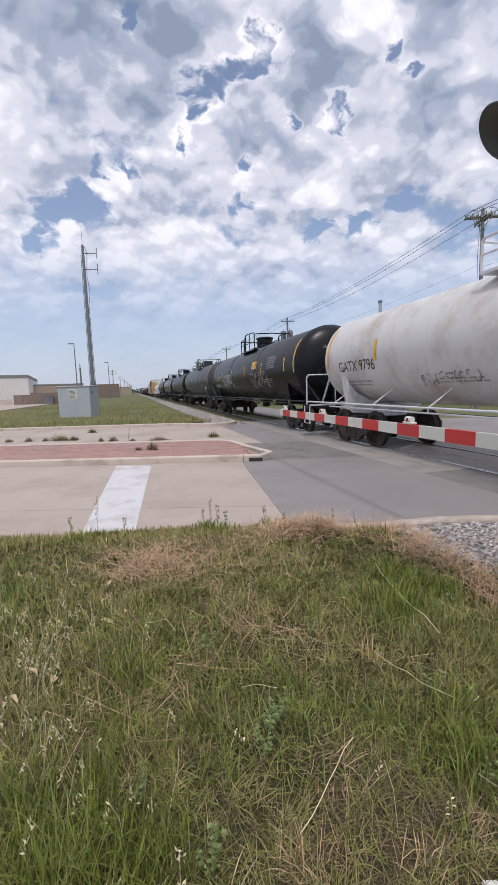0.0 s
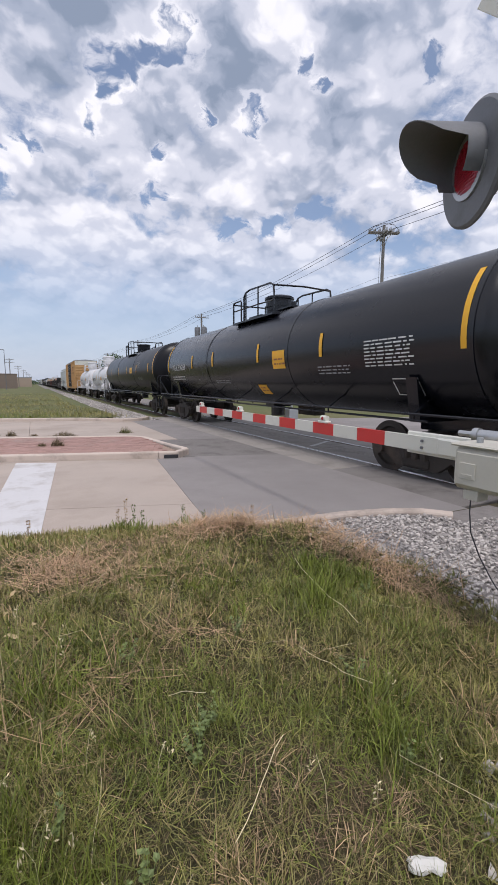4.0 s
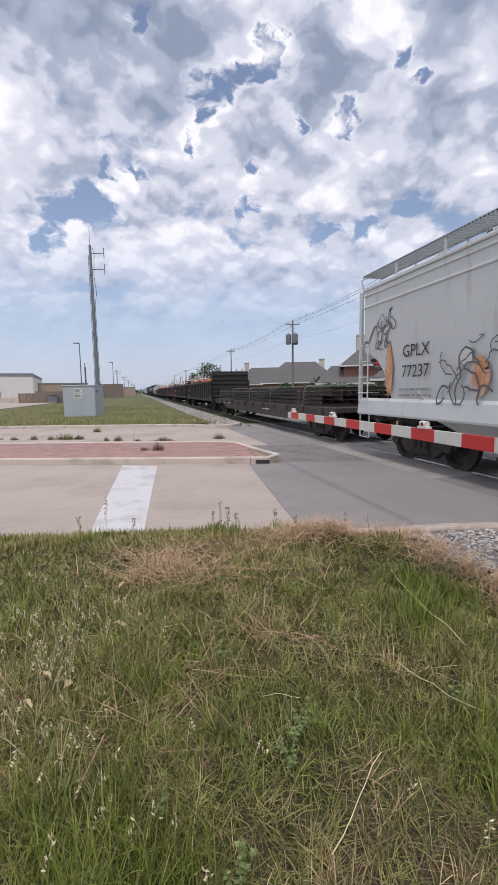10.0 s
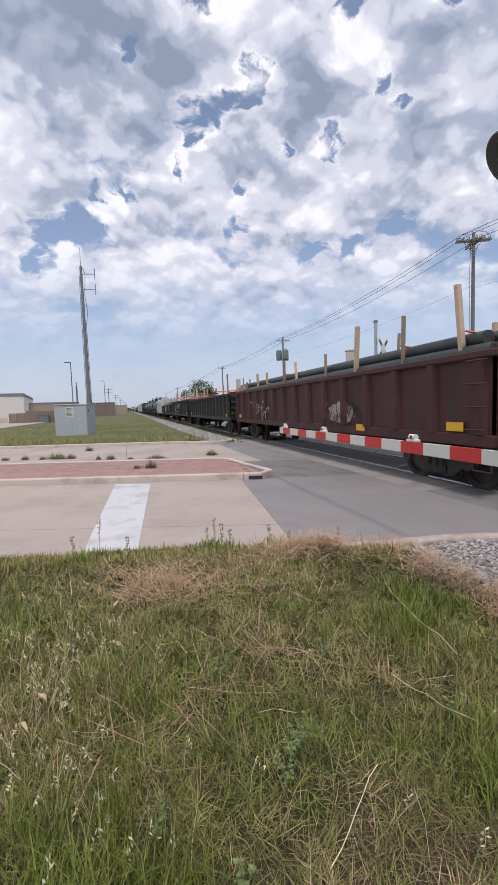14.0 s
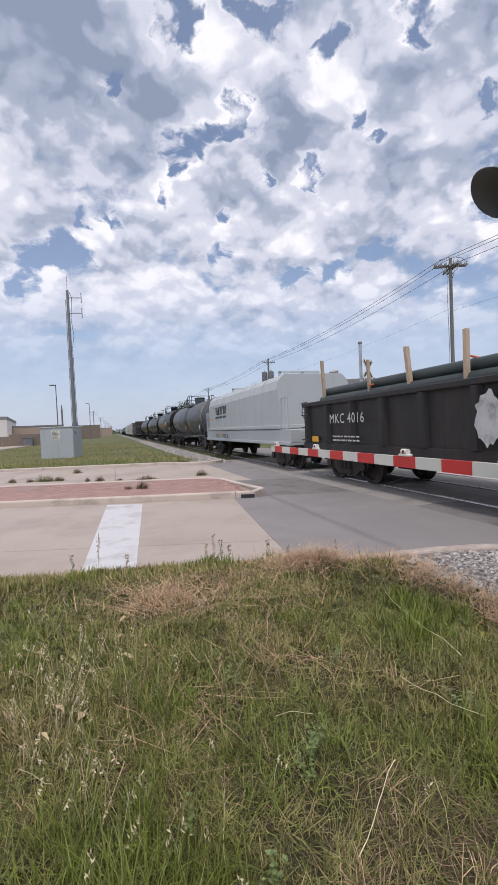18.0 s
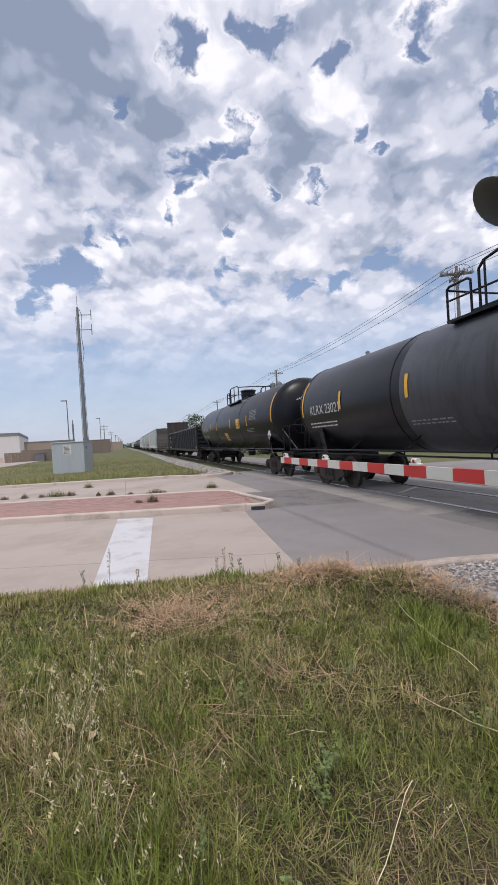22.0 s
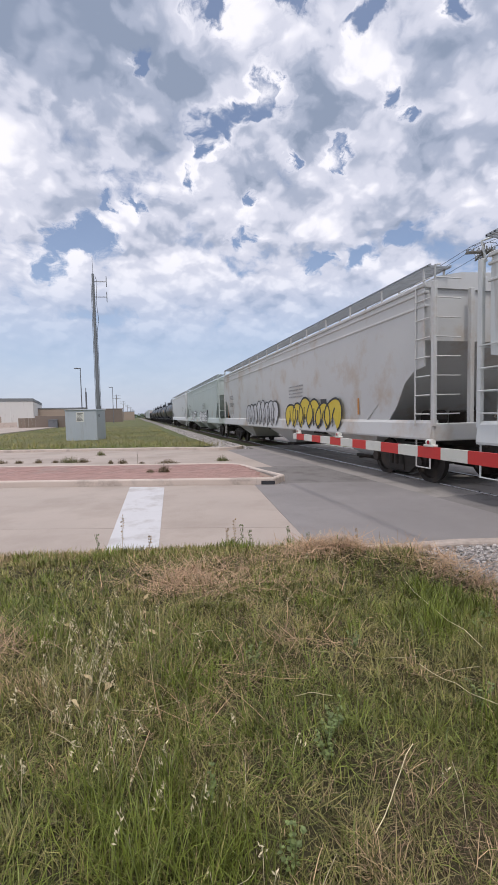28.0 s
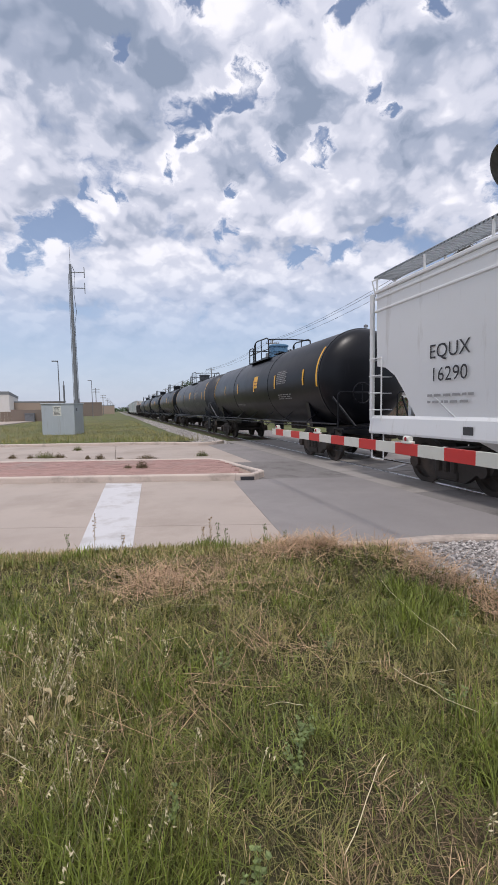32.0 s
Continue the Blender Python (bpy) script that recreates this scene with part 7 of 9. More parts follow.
def build_train():
    c = tank_car(-2.6, 12.4, 1.25, 2.40, M_OLDWHITE, "dirty white tank car with faint graffiti", "GATX 9796", M_LETK, 1, white=True, ymark=3, drop=.42)
    scribble(c, tank_side(1.25, 2.40, 2.1, 1.55, .010), 1.6, .38, M_SPRAYK, 101, 14, .018)
    blot(c, tank_side(1.25, 2.40, -.6, 1.6, .009), 1.2, 1.5, surface("rust_stain", (.26, .20, .15), .7, vary=.3, scale=3, dirt=(.55, .52, .50), dirt_amount=.6, dirt_scale=3), 102, "broad rusty stain")
    c = tank_car(13.9, 30.9, 1.40, 2.42, M_BLACK, "black tank car streaked with grey graffiti", "TILX 251717", M_LETW, 2, panels=((-5.2, 2.75, 1.2, .55, GP, "data_panel"), (-2.6, 2.85, .8, .35, YP, "yellow_panel")), end_letters="TILX 251717")
    scribble(c, tank_side(1.40, 2.42, 3.5, 1.70, .012), 2.8, .80, M_SPRAYW, 104, 46, .045, 1.6)
    scribble(c, tank_side(1.40, 2.42, -3.4, 1.7, .012), 2.8, .7, M_FAINT, 106, 34, .045, 1.6)
    panel(c, tank_side(1.40, 2.42, 5.0, 2.35), .30, .30, M_FAINT, "notice", "pale notice panel", 3)
    scribble(c, tank_side(1.40, 2.42, 3.6, 1.5, .012), .8, 1.0, M_FAINT, 107, 3, .04, .4)
    tank_car(32.9, 49.0, 1.40, 2.42, M_GREYTANK, "dark grey tank car with gold lettering", "UTLX 204844", M_LETY, 3, panels=((-5.0, 2.75, 1.0, .5, GP, "data_panel"),), placards=1)
    c = tank_car(51.0, 66.3, 1.40, 2.42, M_BLACK, "plain black tank car with yellow strips", "GATX 69938", M_FAINT, 4, panels=((-2.05, 2.30, .9, .42, M_BLACK, "data_panel"),), strips=(4.25, 2.39, .6, -1.42, -3.37), strip_z=1.93, drop=.36)
    panel(c, tank_side(1.40, 2.42, -.9, 2.30), .50, .55, M_GREYPANEL, "patch", "grey repainted patch", 3)
    for k, tx in enumerate(("SR 13450 PRA", "SR 13449")):
        lettering(c, tx, .23, M_LETW, tank_side(1.40, 2.42, -4.85 + .2 * k, 2.33 - .21 * k, .010), "white stencilled words")
    c = tank_car(68.4, 85.0, 1.40, 2.42, M_BLACKGLOSS, "glossy black tank car with yellow placards", "TILX 316259", M_LETW, 5, panels=((-2.37, 2.34, .62, .46, YP, "yellow_panel"), (-1.05, 1.66, .50, .36, YP, "yellow_panel")), strips=(4.4, 2.21, -1.24, -4.22), strip_z=2.24, end_letters="TILX 316259", msize=.34)
    bars(c, tank_side(1.40, 2.42, -6.18, 1.98, .010), 1.14, .52, 8, M_LETW, random.Random(15), "data_grid", 1.0)
    for w0, z0, w, hh in ((-6.5, 1.46, .60, .025), (-6.5, 1.74, .60, .025), (-6.21, 1.46, .025, .30), (-6.79, 1.46, .025, .30)):
        panel(c, tank_side(1.40, 2.42, w0, z0, .010), w, hh, M_LETW, "card_frame", "thin white card frame")
    tank_car(87.0, 104.0, 1.40, 2.42, M_BLACK, "dark shiny tank car with a yellow panel", "", M_LETW, 6, panels=((-4.2, 2.85, 1.0, .45, GP, "data_panel"), (-2.2, 2.6, .7, .35, YP, "yellow_panel")))
    for k, (a, b, nm) in enumerate(((105.9, 116.9, "GATX 225673"), (120.2, 131.1, "GATX 225675"))):
        c = tank_car(a, b, 1.13, 2.22, M_WHITE, "clean white acid tank car with end frames", nm, M_LETK, 7 + k, white=True, plen=.68, strips=(1.43, -.35, -2.28), strip_z=1.98, placards=1, drop=.33, panels=((-1.85, 2.46, .72, .30, M_ORANGEP, "orange_panel"),), end_letters=nm)
        bars(c, tank_side(1.13, 2.22, -3.7, 1.66), 1.1, .50, 7, M_FAINT, random.Random(60 + k))
        h = (b - a) / 2
        part("dome_housing", Shape().lathe([(3.2, .46), (3.55, .46), (3.58, .56), (4.22, .56), (4.25, .60), (4.33, .60), (4.38, .50), (4.40, .02)], 28, "z"), M_WHITE, c, "tall white fittings housing", True)
        part("end_tank", Shape().lathe([(-h + .75, .10), (-h + .80, .22), (-h + .9, .26), (-h + 1.9, .26), (-h + 2.0, .22), (-h + 2.05, .10)], 16, "y", (-1.15, 0, 1.30)), M_WHITE, c, "white end reservoir", True)
        for sx in (-1, 1):
            part("end_frame", Shape().box(sx * 1.28 - .05, -h - 1.15, 1.05, sx * 1.28 + .05, -h - 1.03, 2.15, .015).box(sx * 1.28 - .04, -h - 1.13, 2.10, sx * 1.28 + .04, -h - .3, 2.18, .015).box(sx * 1.28 - .04, -h - .36, 1.05, sx * 1.28 + .04, -h - .24, 2.15, .015), M_WHITE, c, "white end frame")
            part("shear_plate", Shape().prism([(-h + .9, 1.12), (-h - .8, 1.12), (-h - .55, 1.45), (-h + .05, 2.35), (-h + .35, 2.35)], sx * .78 - .02, sx * .78 + .02, "x"), M_WHITE, c, "white shear plate under the tank head")
        part("cross_walk", Shape().box(-1.4, -h - 1.2, 1.02, 1.4, -h - .25, 1.07).box(-1.33, -h - 1.15, 2.08, 1.33, -h - 1.05, 2.16, .015), M_WHITE, c)
    box_car(134.1, 153.4, "tall yellow box car with black plug doors")
    c = hopper_car(154.9, 172.2, M_HOPPER, "white covered hopper car with green graffiti", "GPLX 77237", 10, 4.40, at_marks=(6.35, 2.30))
    blot(c, near_side(1.58, 7.28, 1.42), .28, 1.25, M_SPRAYO, 110, "drip of faded orange spray")
    blot(c, near_side(1.58, 4.6, 1.45), .42, .75, M_SPRAYO, 111, "patch of faded orange spray")
    scribble(c, near_side(1.582, 7.5, 2.55, .014), .75, .85, M_SPRAYK, 112, 11, .035, 1.4)
    scribble(c, near_side(1.582, 4.75, 1.35, .016), 1.6, 1.15, M_SPRAYK, 113, 12, .035, .8)
    scribble(c, near_side(1.582, 4.0, 1.95, .016), .9, .75, M_SPRAYK, 114, 5, .03, .6)
    panel(c, near_side(1.582, 4.95, 2.05, .018), .34, .28, M_LETW, "placard", "small white card")
    block_tag(c, near_side(1.60, -.3, 1.08), 4.9, 1.30, surface("grey_green_spray", (.17, .20, .19), .6, vary=.3, dirt=(.34, .37, .35), dirt_amount=.5, dirt_scale=2), M_LETW, 115, 7)
    scribble(c, near_side(1.582, -.3, 1.15, .03), 4.6, 1.1, M_SPRAYK, 116, 14, .04, .9)
    scribble(c, near_side(1.582, -3.0, 1.55, .016), .9, .7, M_SPRAYK, 117, 8, .025, .8)
    panel(c, near_side(1.582, -3.66, 1.42), .10, .62, M_SPRAYO, "reflector", "faded orange strip")
    panel(c, near_side(1.582, -4.82, 1.48), .56, .48, M_LETW, "plate_edge", "white edged code plate")
    panel(c, near_side(1.582, -4.82, 1.52, .014), .48, .40, M_LETK, "code_plate", "black code plate")
    scribble(c, near_side(1.582, -6.0, 1.45, .016), 1.5, .9, M_SPRAYK, 118, 14, .03, 1.0)
    flat_car(173.8, 194.2, "flat car stacked with dark steel bars", 11)
    gondola_car(195.4, 212.5, M_GON, "black gondola car with a tall front end", "NW 88364", 12, 2.42, 15, "stakes", M_LETR, .75)
    gondola_car(214.1, 230.8, M_GON, "dark gondola car loaded with staked timber", "NW 190281", 13, 2.42, 15, "stakes", M_LETW, .2)
    c = gondola_car(232.4, 249.6, M_GONBROWN, "rust-brown gondola car with pipes and stakes", "", 14, 2.42, 15, "pipes", M_LETW, .1)
    blot(c, near_side(1.46, -3.3, 1.08), 1.7, .62, surface("cream_spray", (.42, .38, .30), .7, vary=.3, dirt=(.06, .035, .03), dirt_amount=.5, dirt_scale=3), 18, "worn patch of cream spray")
    scribble(c, near_side(1.585, -3.3, 1.05), 2.2, .7, M_GONBROWN, 18, 12, .06)
    scribble(c, near_side(1.585, 4.0, 1.05), 2.6, .8, M_FAINT, 17, 9, .05)
    panel(c, near_side(1.51, -4.44, .96), .42, .16, M_YELLOW, "reflector", "yellow reflector plate")
    gondola_car(251.2, 268.1, M_GON, "dark gondola car with scrap and stakes", "", 15, 2.42, 15, "stakes", M_LETW, .1)
    c = gondola_car(269.8, 286.0, M_GON, "black gondola car with white ladder panel", "", 16, 2.52, 14, "stakes", M_LETW, .0)
    for tx, y, z in (("GO", 5.95, 1.83), ("NX", 4.76, 1.82), ("320", 5.96, 1.44), ("474", 4.77, 1.42)):
        lettering(c, tx, .37, M_LETW, near_side(1.452, y, z), "reporting marks", .008, gap=1.12)
    panel(c, near_side(1.575, 3.0, 1.28), .13, .52, M_YELLOW, "reflector", "yellow reflector strip")
    scribble(c, near_side(1.58, .5, 1.15), 4.2, 1.0, M_LETW, 19, 14, .04)
    c = gondola_car(287.8, 304.2, M_GON, "black gondola car loaded with green-black pipes", "MKC 4016", 17, 2.25, 13, "pipes", M_LETW, .0, 5.4)
    for k, yy in enumerate((1.0, -.05, -1.05)):
        blot(c, near_side(1.577, yy, 1.12), .55, .95, M_SPRAYW, 120 + k, "worn patch of white spray")
    panel(c, near_side(1.577, -5.37, 1.55), .62, .50, M_FAINT, "emblem", "faded square emblem")
    panel(c, near_side(1.577, -5.37, 1.60, .012), .48, .40, M_GON, "emblem_field", "dark field of the emblem")
    bars(c, near_side(1.577, -5.37, 1.66, .016), .4, .26, 2, M_FAINT, random.Random(5))
    coil_car(306.2, 318.2, "light grey covered coil car with black emblem")
    tank_car(320.5, 336.1, 1.40, 2.42, M_SLATE, "weathered grey tank car with a dark spill band", "GATX 67574", M_LETW, 21, band=(-.9, 1.5, M_DARKBAND), placards=1, panels=((-5.6, 2.8, 1.1, .6, GP, "data_panel"), (0.4, 1.95, .6, .32, YP, "yellow_panel"), (2.6, 2.12, .95, .30, GP, "data_panel")), strips=(4.70, 1.96, -2.2, -4.9), strip_z=1.90, drop=.55, msize=.31)
    tank_car(338.2, 351.3, 1.46, 2.49, M_BLACK, "black tank car with grey mid section and white label", "TILX 202136", M_LETW, 22, band=(-1.7, 2.9, M_SLATE), placards=1, strips=(3.35, .95, -2.0, -4.0), strip_z=2.27, msize=.33, drop=.37, panels=((-3.8, 2.65, 1.2, .5, GP, "data_panel"), (1.75, 2.25, .7, .34, YP, "yellow_panel"), (-1.2, 2.25, .7, .5, YP, "yellow_panel"), (-2.5, 2.5, 1.2, .34, M_LETW, "label_panel")), end_letters="TILX 202136")
    tank_car(353.5, 370.0, 1.43, 2.46, M_BLACK, "black tank car with a patched grey jacket", "KLRX 23021", M_LETW, 23, band=(-.4, 2.4, M_GREYTANK), placards=1, panels=((-2.0, 2.0, 1.2, .45, surface("dull_gold_panel", (.28, .20, .04), .6), "yellow_panel"),))
    tank_car(372.0, 389.2, 1.48, 2.51, M_BLACK, "black tank car with two yellow panels", "GATX 214520", M_LETW, 24, placards=1, panels=((-2.67, 2.42, .75, .5, YP, "yellow_panel"), (.42, 1.82, .75, .50, YP, "yellow_panel"), (-5.4, 2.7, 1.1, .5, GP, "data_panel")), strips=(4.6, 2.69, -.97, -4.4), strip_z=2.28, end_letters="GATX 214520", msize=.34)
    gondola_car(391.3, 413.9, M_GONNEW, "long clean black gondola car", "SMIX 660435", 25, 2.90, 18, "none", M_LETW, .0, 8.75, True)
    flat_car(416.2, 437.4, "bulkhead flat car carrying dark steel bars", 26, True)
    hopper_car(438.6, 459.8, M_HOPPER, "long pale grey covered hopper car", "ELTX 7968", 27, 4.52)
    c = hopper_car(461.0, 481.8, M_HOPPERRUST, "rust-stained white covered hopper car with yellow graffiti", "AMCX 104529", 28, 4.52, at_marks=(8.1, 2.52))
    arches(c, near_side(1.60, 1.85, 1.06), 5.0, 1.22, surface("silver_spray", (.56, .56, .57), .5, vary=.15), M_LETK, 29, 8, .05, .2)
    arches(c, near_side(1.60, -4.15, 1.06), 4.4, 1.08, surface("yellow_spray", (.66, .50, .05), .55, vary=.15), M_LETK, 30, 6, .065)
    blot(c, near_side(1.584, 9.14, 1.35), .14, 1.1, M_SPRAYO, 31, "drip of faded orange spray")
    c = hopper_car(483.9, 503.0, M_HOPPERGREEN, "pale green covered hopper car with white graffiti", "MULX 200359", 31, 4.52, M_GREYPANEL, at_marks=(7.12, 2.52))
    slant = lambda a, b, o=1.592: near_side(o, 4.0, 1.12)(a + .12 * b, b + .05 * math.sin(a * 2.3))
    lettering(c, "RAFT", 1.2, M_LETK, slant, "black graffiti outline", .10, 1.45)
    lettering(c, "RAFT", 1.2, M_FRESHW, lambda a, b: tuple(Vector(slant(a, b)) + Vector((-.006, 0, .01))), "white graffiti letters", .045, 1.45)
    block_tag(c, near_side(1.60, -2.35, 1.10), 4.4, .80, M_FRESHW, M_LETK, 33, 7)
    scribble(c, near_side(1.592, 1.1, 1.75), .5, .3, M_LETK, 34, 6, .025)
    for y in (5.6, 1.35):
        panel(c, near_side(1.60, y, 1.10, .02), .34, .12, M_YELLOW, "reflector", "yellow reflector plate")
    c = hopper_car(504.6, 523.7, M_HOPPERWHITE, "clean white covered hopper car", "EQUX 16290", 34, 4.52, bays=4, plates=False, at_marks=(7.1, 2.49))
    bars(c, near_side(1.585, -5.98, 2.18), 1.15, .58, 7, M_FAINT, random.Random(35))
    bars(c, near_side(1.585, -8.16, 1.70), .7, .26, 3, M_FAINT, random.Random(36))
    panel(c, near_side(1.60, 6.6, 1.12), .22, .14, M_GREYPANEL, "code_plate", "small dark plate")
    u = 525.8
    for k, (ln, mt, nm) in enumerate(((15.0, M_BLACK, "black tank car with a blue hatch cover"), (15.4, M_GREYTANK, "grey-black tank car with railed platform"), (14.6, M_BLACK, "black tank car with railed platform"), (15.0, M_BLACK, "black tank car with railed platform"), (15.6, M_BLACK, "black tank car with railed platform"), (15.0, M_GREYTANK, "grey tank car with railed platform"))):
        tank_car(u, u + ln, 1.47, 2.50, mt, nm, "", M_LETW, 40 + k, panels=((-4.0, 2.7, .9, .5, GP, "data_panel"), (-1.0, 2.7, .5, .5, YP, "yellow_panel")), cap=surface("blue_hatch_paint", (.10, .22, .36), .5) if k == 0 else None)
        u += ln + 2.1
    gondola_car(u, u + 17, M_GON, "dark gondola car loaded with scrap", "", 50, 3.0, 14, "stakes")
    u += 18.6
    for k in range(4):
        hopper_car(u, u + 18.5, (M_HOPPER, M_HOPPERGREEN)[k % 2], "pale covered hopper car far back", "", 60 + k, 4.5, plates=False)
        u += 20
    for k in range(3):
        tank_car(u, u + 15, 1.47, 2.50, M_BLACK, "black tank car far back", "", M_LETW, 70 + k)
        u += 17.2


build_train()

# ---- verge and grass ----
def edge_y(x):
    """y of the near road edge at this x (outer side of the kerb)."""
    if x < 2.2:
        return across_at_x(x, C_NEAR)[1] - .16 - .32 * min(1.0, max(0.0, (.8 - x) / 2.5))
    return 4.34 - .16 - max(0, x - 3.6) ** 2 * .35


def verge_z(x, y):
    """Height of the near verge: a low swell that falls to the road edge and to the gravel."""
    z = .07 + .13 * math.exp(-((x + .2) ** 2) / 3.0 - ((y - 2.6) ** 2) / 1.6) + .05 * math.exp(-((x - 1.3) ** 2) / .6 - ((y - 3.4) ** 2) / .5)
    z += .025 * ground_noise(x, y, 1.3, 3.0) + .03 * ground_noise(x, y, 4.5, 7.0) + .02 * ground_noise(x, y, 9.0, 2.0)
    z += .07 * math.exp(-((x - 2.1) / .6) ** 2 - ((edge_y(x) - y - .36) / .40) ** 2) + .05 * math.exp(-((edge_y(x) - y - .5) / .5) ** 2)
    k = min(1.0, max(0.0, (edge_y(x) - y) / .30))
    z = (.085 if x < 2.2 else .045) * (1 - k) + z * k
    g = min(1.0, max(0.0, (x - gravel_x(y)) / .5))
    return z * (1 - g) + .02 * g


def gravel_x(y):
    """x at which the grass gives way to crushed stone."""
    if y > 3.0:
        return 2.95 - (y - 3.0) * .18 + .08 * math.sin(y * 5)
    return 3.05 + .06 * math.sin(y * 6) - max(0, 1.6 - y) * .75


def build_verge():
    s = Shape()
    nx, ny = 300, 170
    xs = [-14 + 20.5 * i / nx for i in range(nx + 1)]
    v = []
    for j in range(ny + 1):
        for x in xs:
            y1 = edge_y(min(x, 4.6))
            y = -3.5 + (y1 + 3.5) * j / ny
            v.append((x, y, verge_z(x, y)))
    n = nx + 1
    s.add(v, [(j * n + i, j * n + i + 1, j * n + n + i + 1, j * n + n + i) for j in range(ny) for i in range(nx)])
    single("verge", s, M_SOIL, "dry soil and thatch of the roadside verge", "ground", kind="structure", smooth=True)
    # verge beyond the far kerb
    s = Shape()
    xs = [-70, -40, -25] + [-18 + i * .75 for i in range(30)]
    v, ny = [], 44
    for j in range(ny + 1):
        f = (j / ny) ** 1.8
        for x in xs:
            c = C_FAR + .16
            y0 = across_at_x(min(x, 2.2), c)[1] + (max(0, x - 2.2) * .25)
            y = y0 + f * 120
            z = .10 + .05 * ground_noise(x, y, .4, 5) * min(1, f * 8) - .10 * min(1, max(0, (x - 1.5) / 2.4)) * min(1, f * 9)
            v.append((x, y, z))
    n = len(xs)
    s.add(v, [(j * n + i, j * n + i + 1, j * n + n + i + 1, j * n + n + i) for j in range(ny) for i in range(n - 1)])
    single("verge", s, M_FIELD, "rough grassy verge beyond the road", "ground", kind="structure", smooth=True)


build_verge()


def wave(x, y, k, seed):
    """Smooth patchiness over the plan, about -1 to 1."""
    a = np.sin(x * k * 1.3 + seed) * np.cos(y * k * 1.1 - seed * 1.7) + .6 * np.sin((x + y) * k * 2.1 + seed * 3.1) + .5 * np.cos((x * .7 - y) * k * 3.3 - seed)
    return a / 1.8


def strands(name, roots, length, width, lean, curl, material, label, rng, category="grass", az=None):
    """Thin tapering blades as one mesh: a strip of three joints and a tip for each root."""
    n = len(roots)
    az = rng.uniform(0, 2 * np.pi, n) if az is None else az
    face = az + np.pi / 2 + rng.uniform(-.9, .9, n)
    d = np.stack([np.cos(az), np.sin(az), np.zeros(n)], 1)
    length = length * np.where(roots[:, 1] < 7, np.clip(1.28 - .14 * roots[:, 1], .68, 1.0), 1.0)
    width = width * np.where(roots[:, 1] < 7, np.clip(.45 + .42 * np.hypot(roots[:, 0] - .2, roots[:, 1] - .1), 1.0, 2.4), 1.0)
    w = np.stack([np.cos(face), np.sin(face), rng.uniform(-.3, .3, n)], 1) * (width / 2)[:, None]
    rows = []
    pos = roots.copy()
    ang = lean.copy()
    steps = (.34, .33, .33)
    rows.append((pos.copy(), 1.0))
    for i, f in enumerate(steps):
        pos = pos + (d * np.sin(ang)[:, None] + np.array([0, 0, 1.0]) * np.cos(ang)[:, None]) * (length * f)[:, None]
        ang = ang + curl
        rows.append((pos.copy(), (.85, .55, 0.0)[i]))
    v = np.empty((n, 7, 3))
    for i in range(3):
        c, k = rows[i]
        v[:, 2 * i] = c - w * k
        v[:, 2 * i + 1] = c + w * k
    v[:, 6] = rows[3][0]
    v[:, :, 2] = np.maximum(v[:, :, 2], roots[:, None, 2] + .004)
    base = (np.arange(n) * 7)[:, None]
    quads = np.concatenate([base + np.array([0, 1, 3, 2]), base + np.array([2, 3, 5, 4])], 1).reshape(n, 8)
    tri = base + np.array([4, 5, 6])
    loops = np.concatenate([quads, tri], 1).reshape(-1)
    totals = np.tile(np.array([4, 4, 3]), n)
    starts = np.concatenate([[0], np.cumsum(totals)[:-1]])
    me = bpy.data.meshes.new(name)
    me.vertices.add(n * 7)
    me.vertices.foreach_set("co", v.reshape(-1).astype(np.float32))
    me.loops.add(len(loops))
    me.loops.foreach_set("vertex_index", loops.astype(np.int32))
    me.polygons.add(len(totals))
    me.polygons.foreach_set("loop_start", starts.astype(np.int32))
    me.polygons.foreach_set("loop_total", totals.astype(np.int32))
    me.update(calc_edges=True)
    me.materials.append(material)
    return tagged(new(name, me), label, category, kind="stuff")


def verge_points(n, rng, x0, x1, y0, keep):
    """Random roots on the near verge, thinned by keep(x, y)."""
    x, y = rng.uniform(x0, x1, n), rng.uniform(y0, 6.6, n)
    top = np.array([edge_y(min(a, 4.6)) for a in x]) - .02
    gx = np.array([gravel_x(b) for b in y])
    ok = (y < top) & (x < gx + rng.normal(0, .10, n)) & (rng.random(n) < keep(x, y))
    x, y = x[ok], y[ok]
    z = np.array([verge_z(a, b) for a, b in zip(x, y)])
    return np.stack([x, y, z], 1)


def spot(x, y, cx, cy, r):
    return np.exp(-((x - cx) ** 2 + (y - cy) ** 2) / (r * r))


DEAD_LEAVES = [(0.01, 2.98), (0.05, 2.72), (0.04, 3.31), (-0.29, 2.32), (-0.18, 2.25), (-0.33, 2.11), (0.16, 2.76), (1.17, 2.34), (0.77, 3.07), (-0.48, 3.01)]


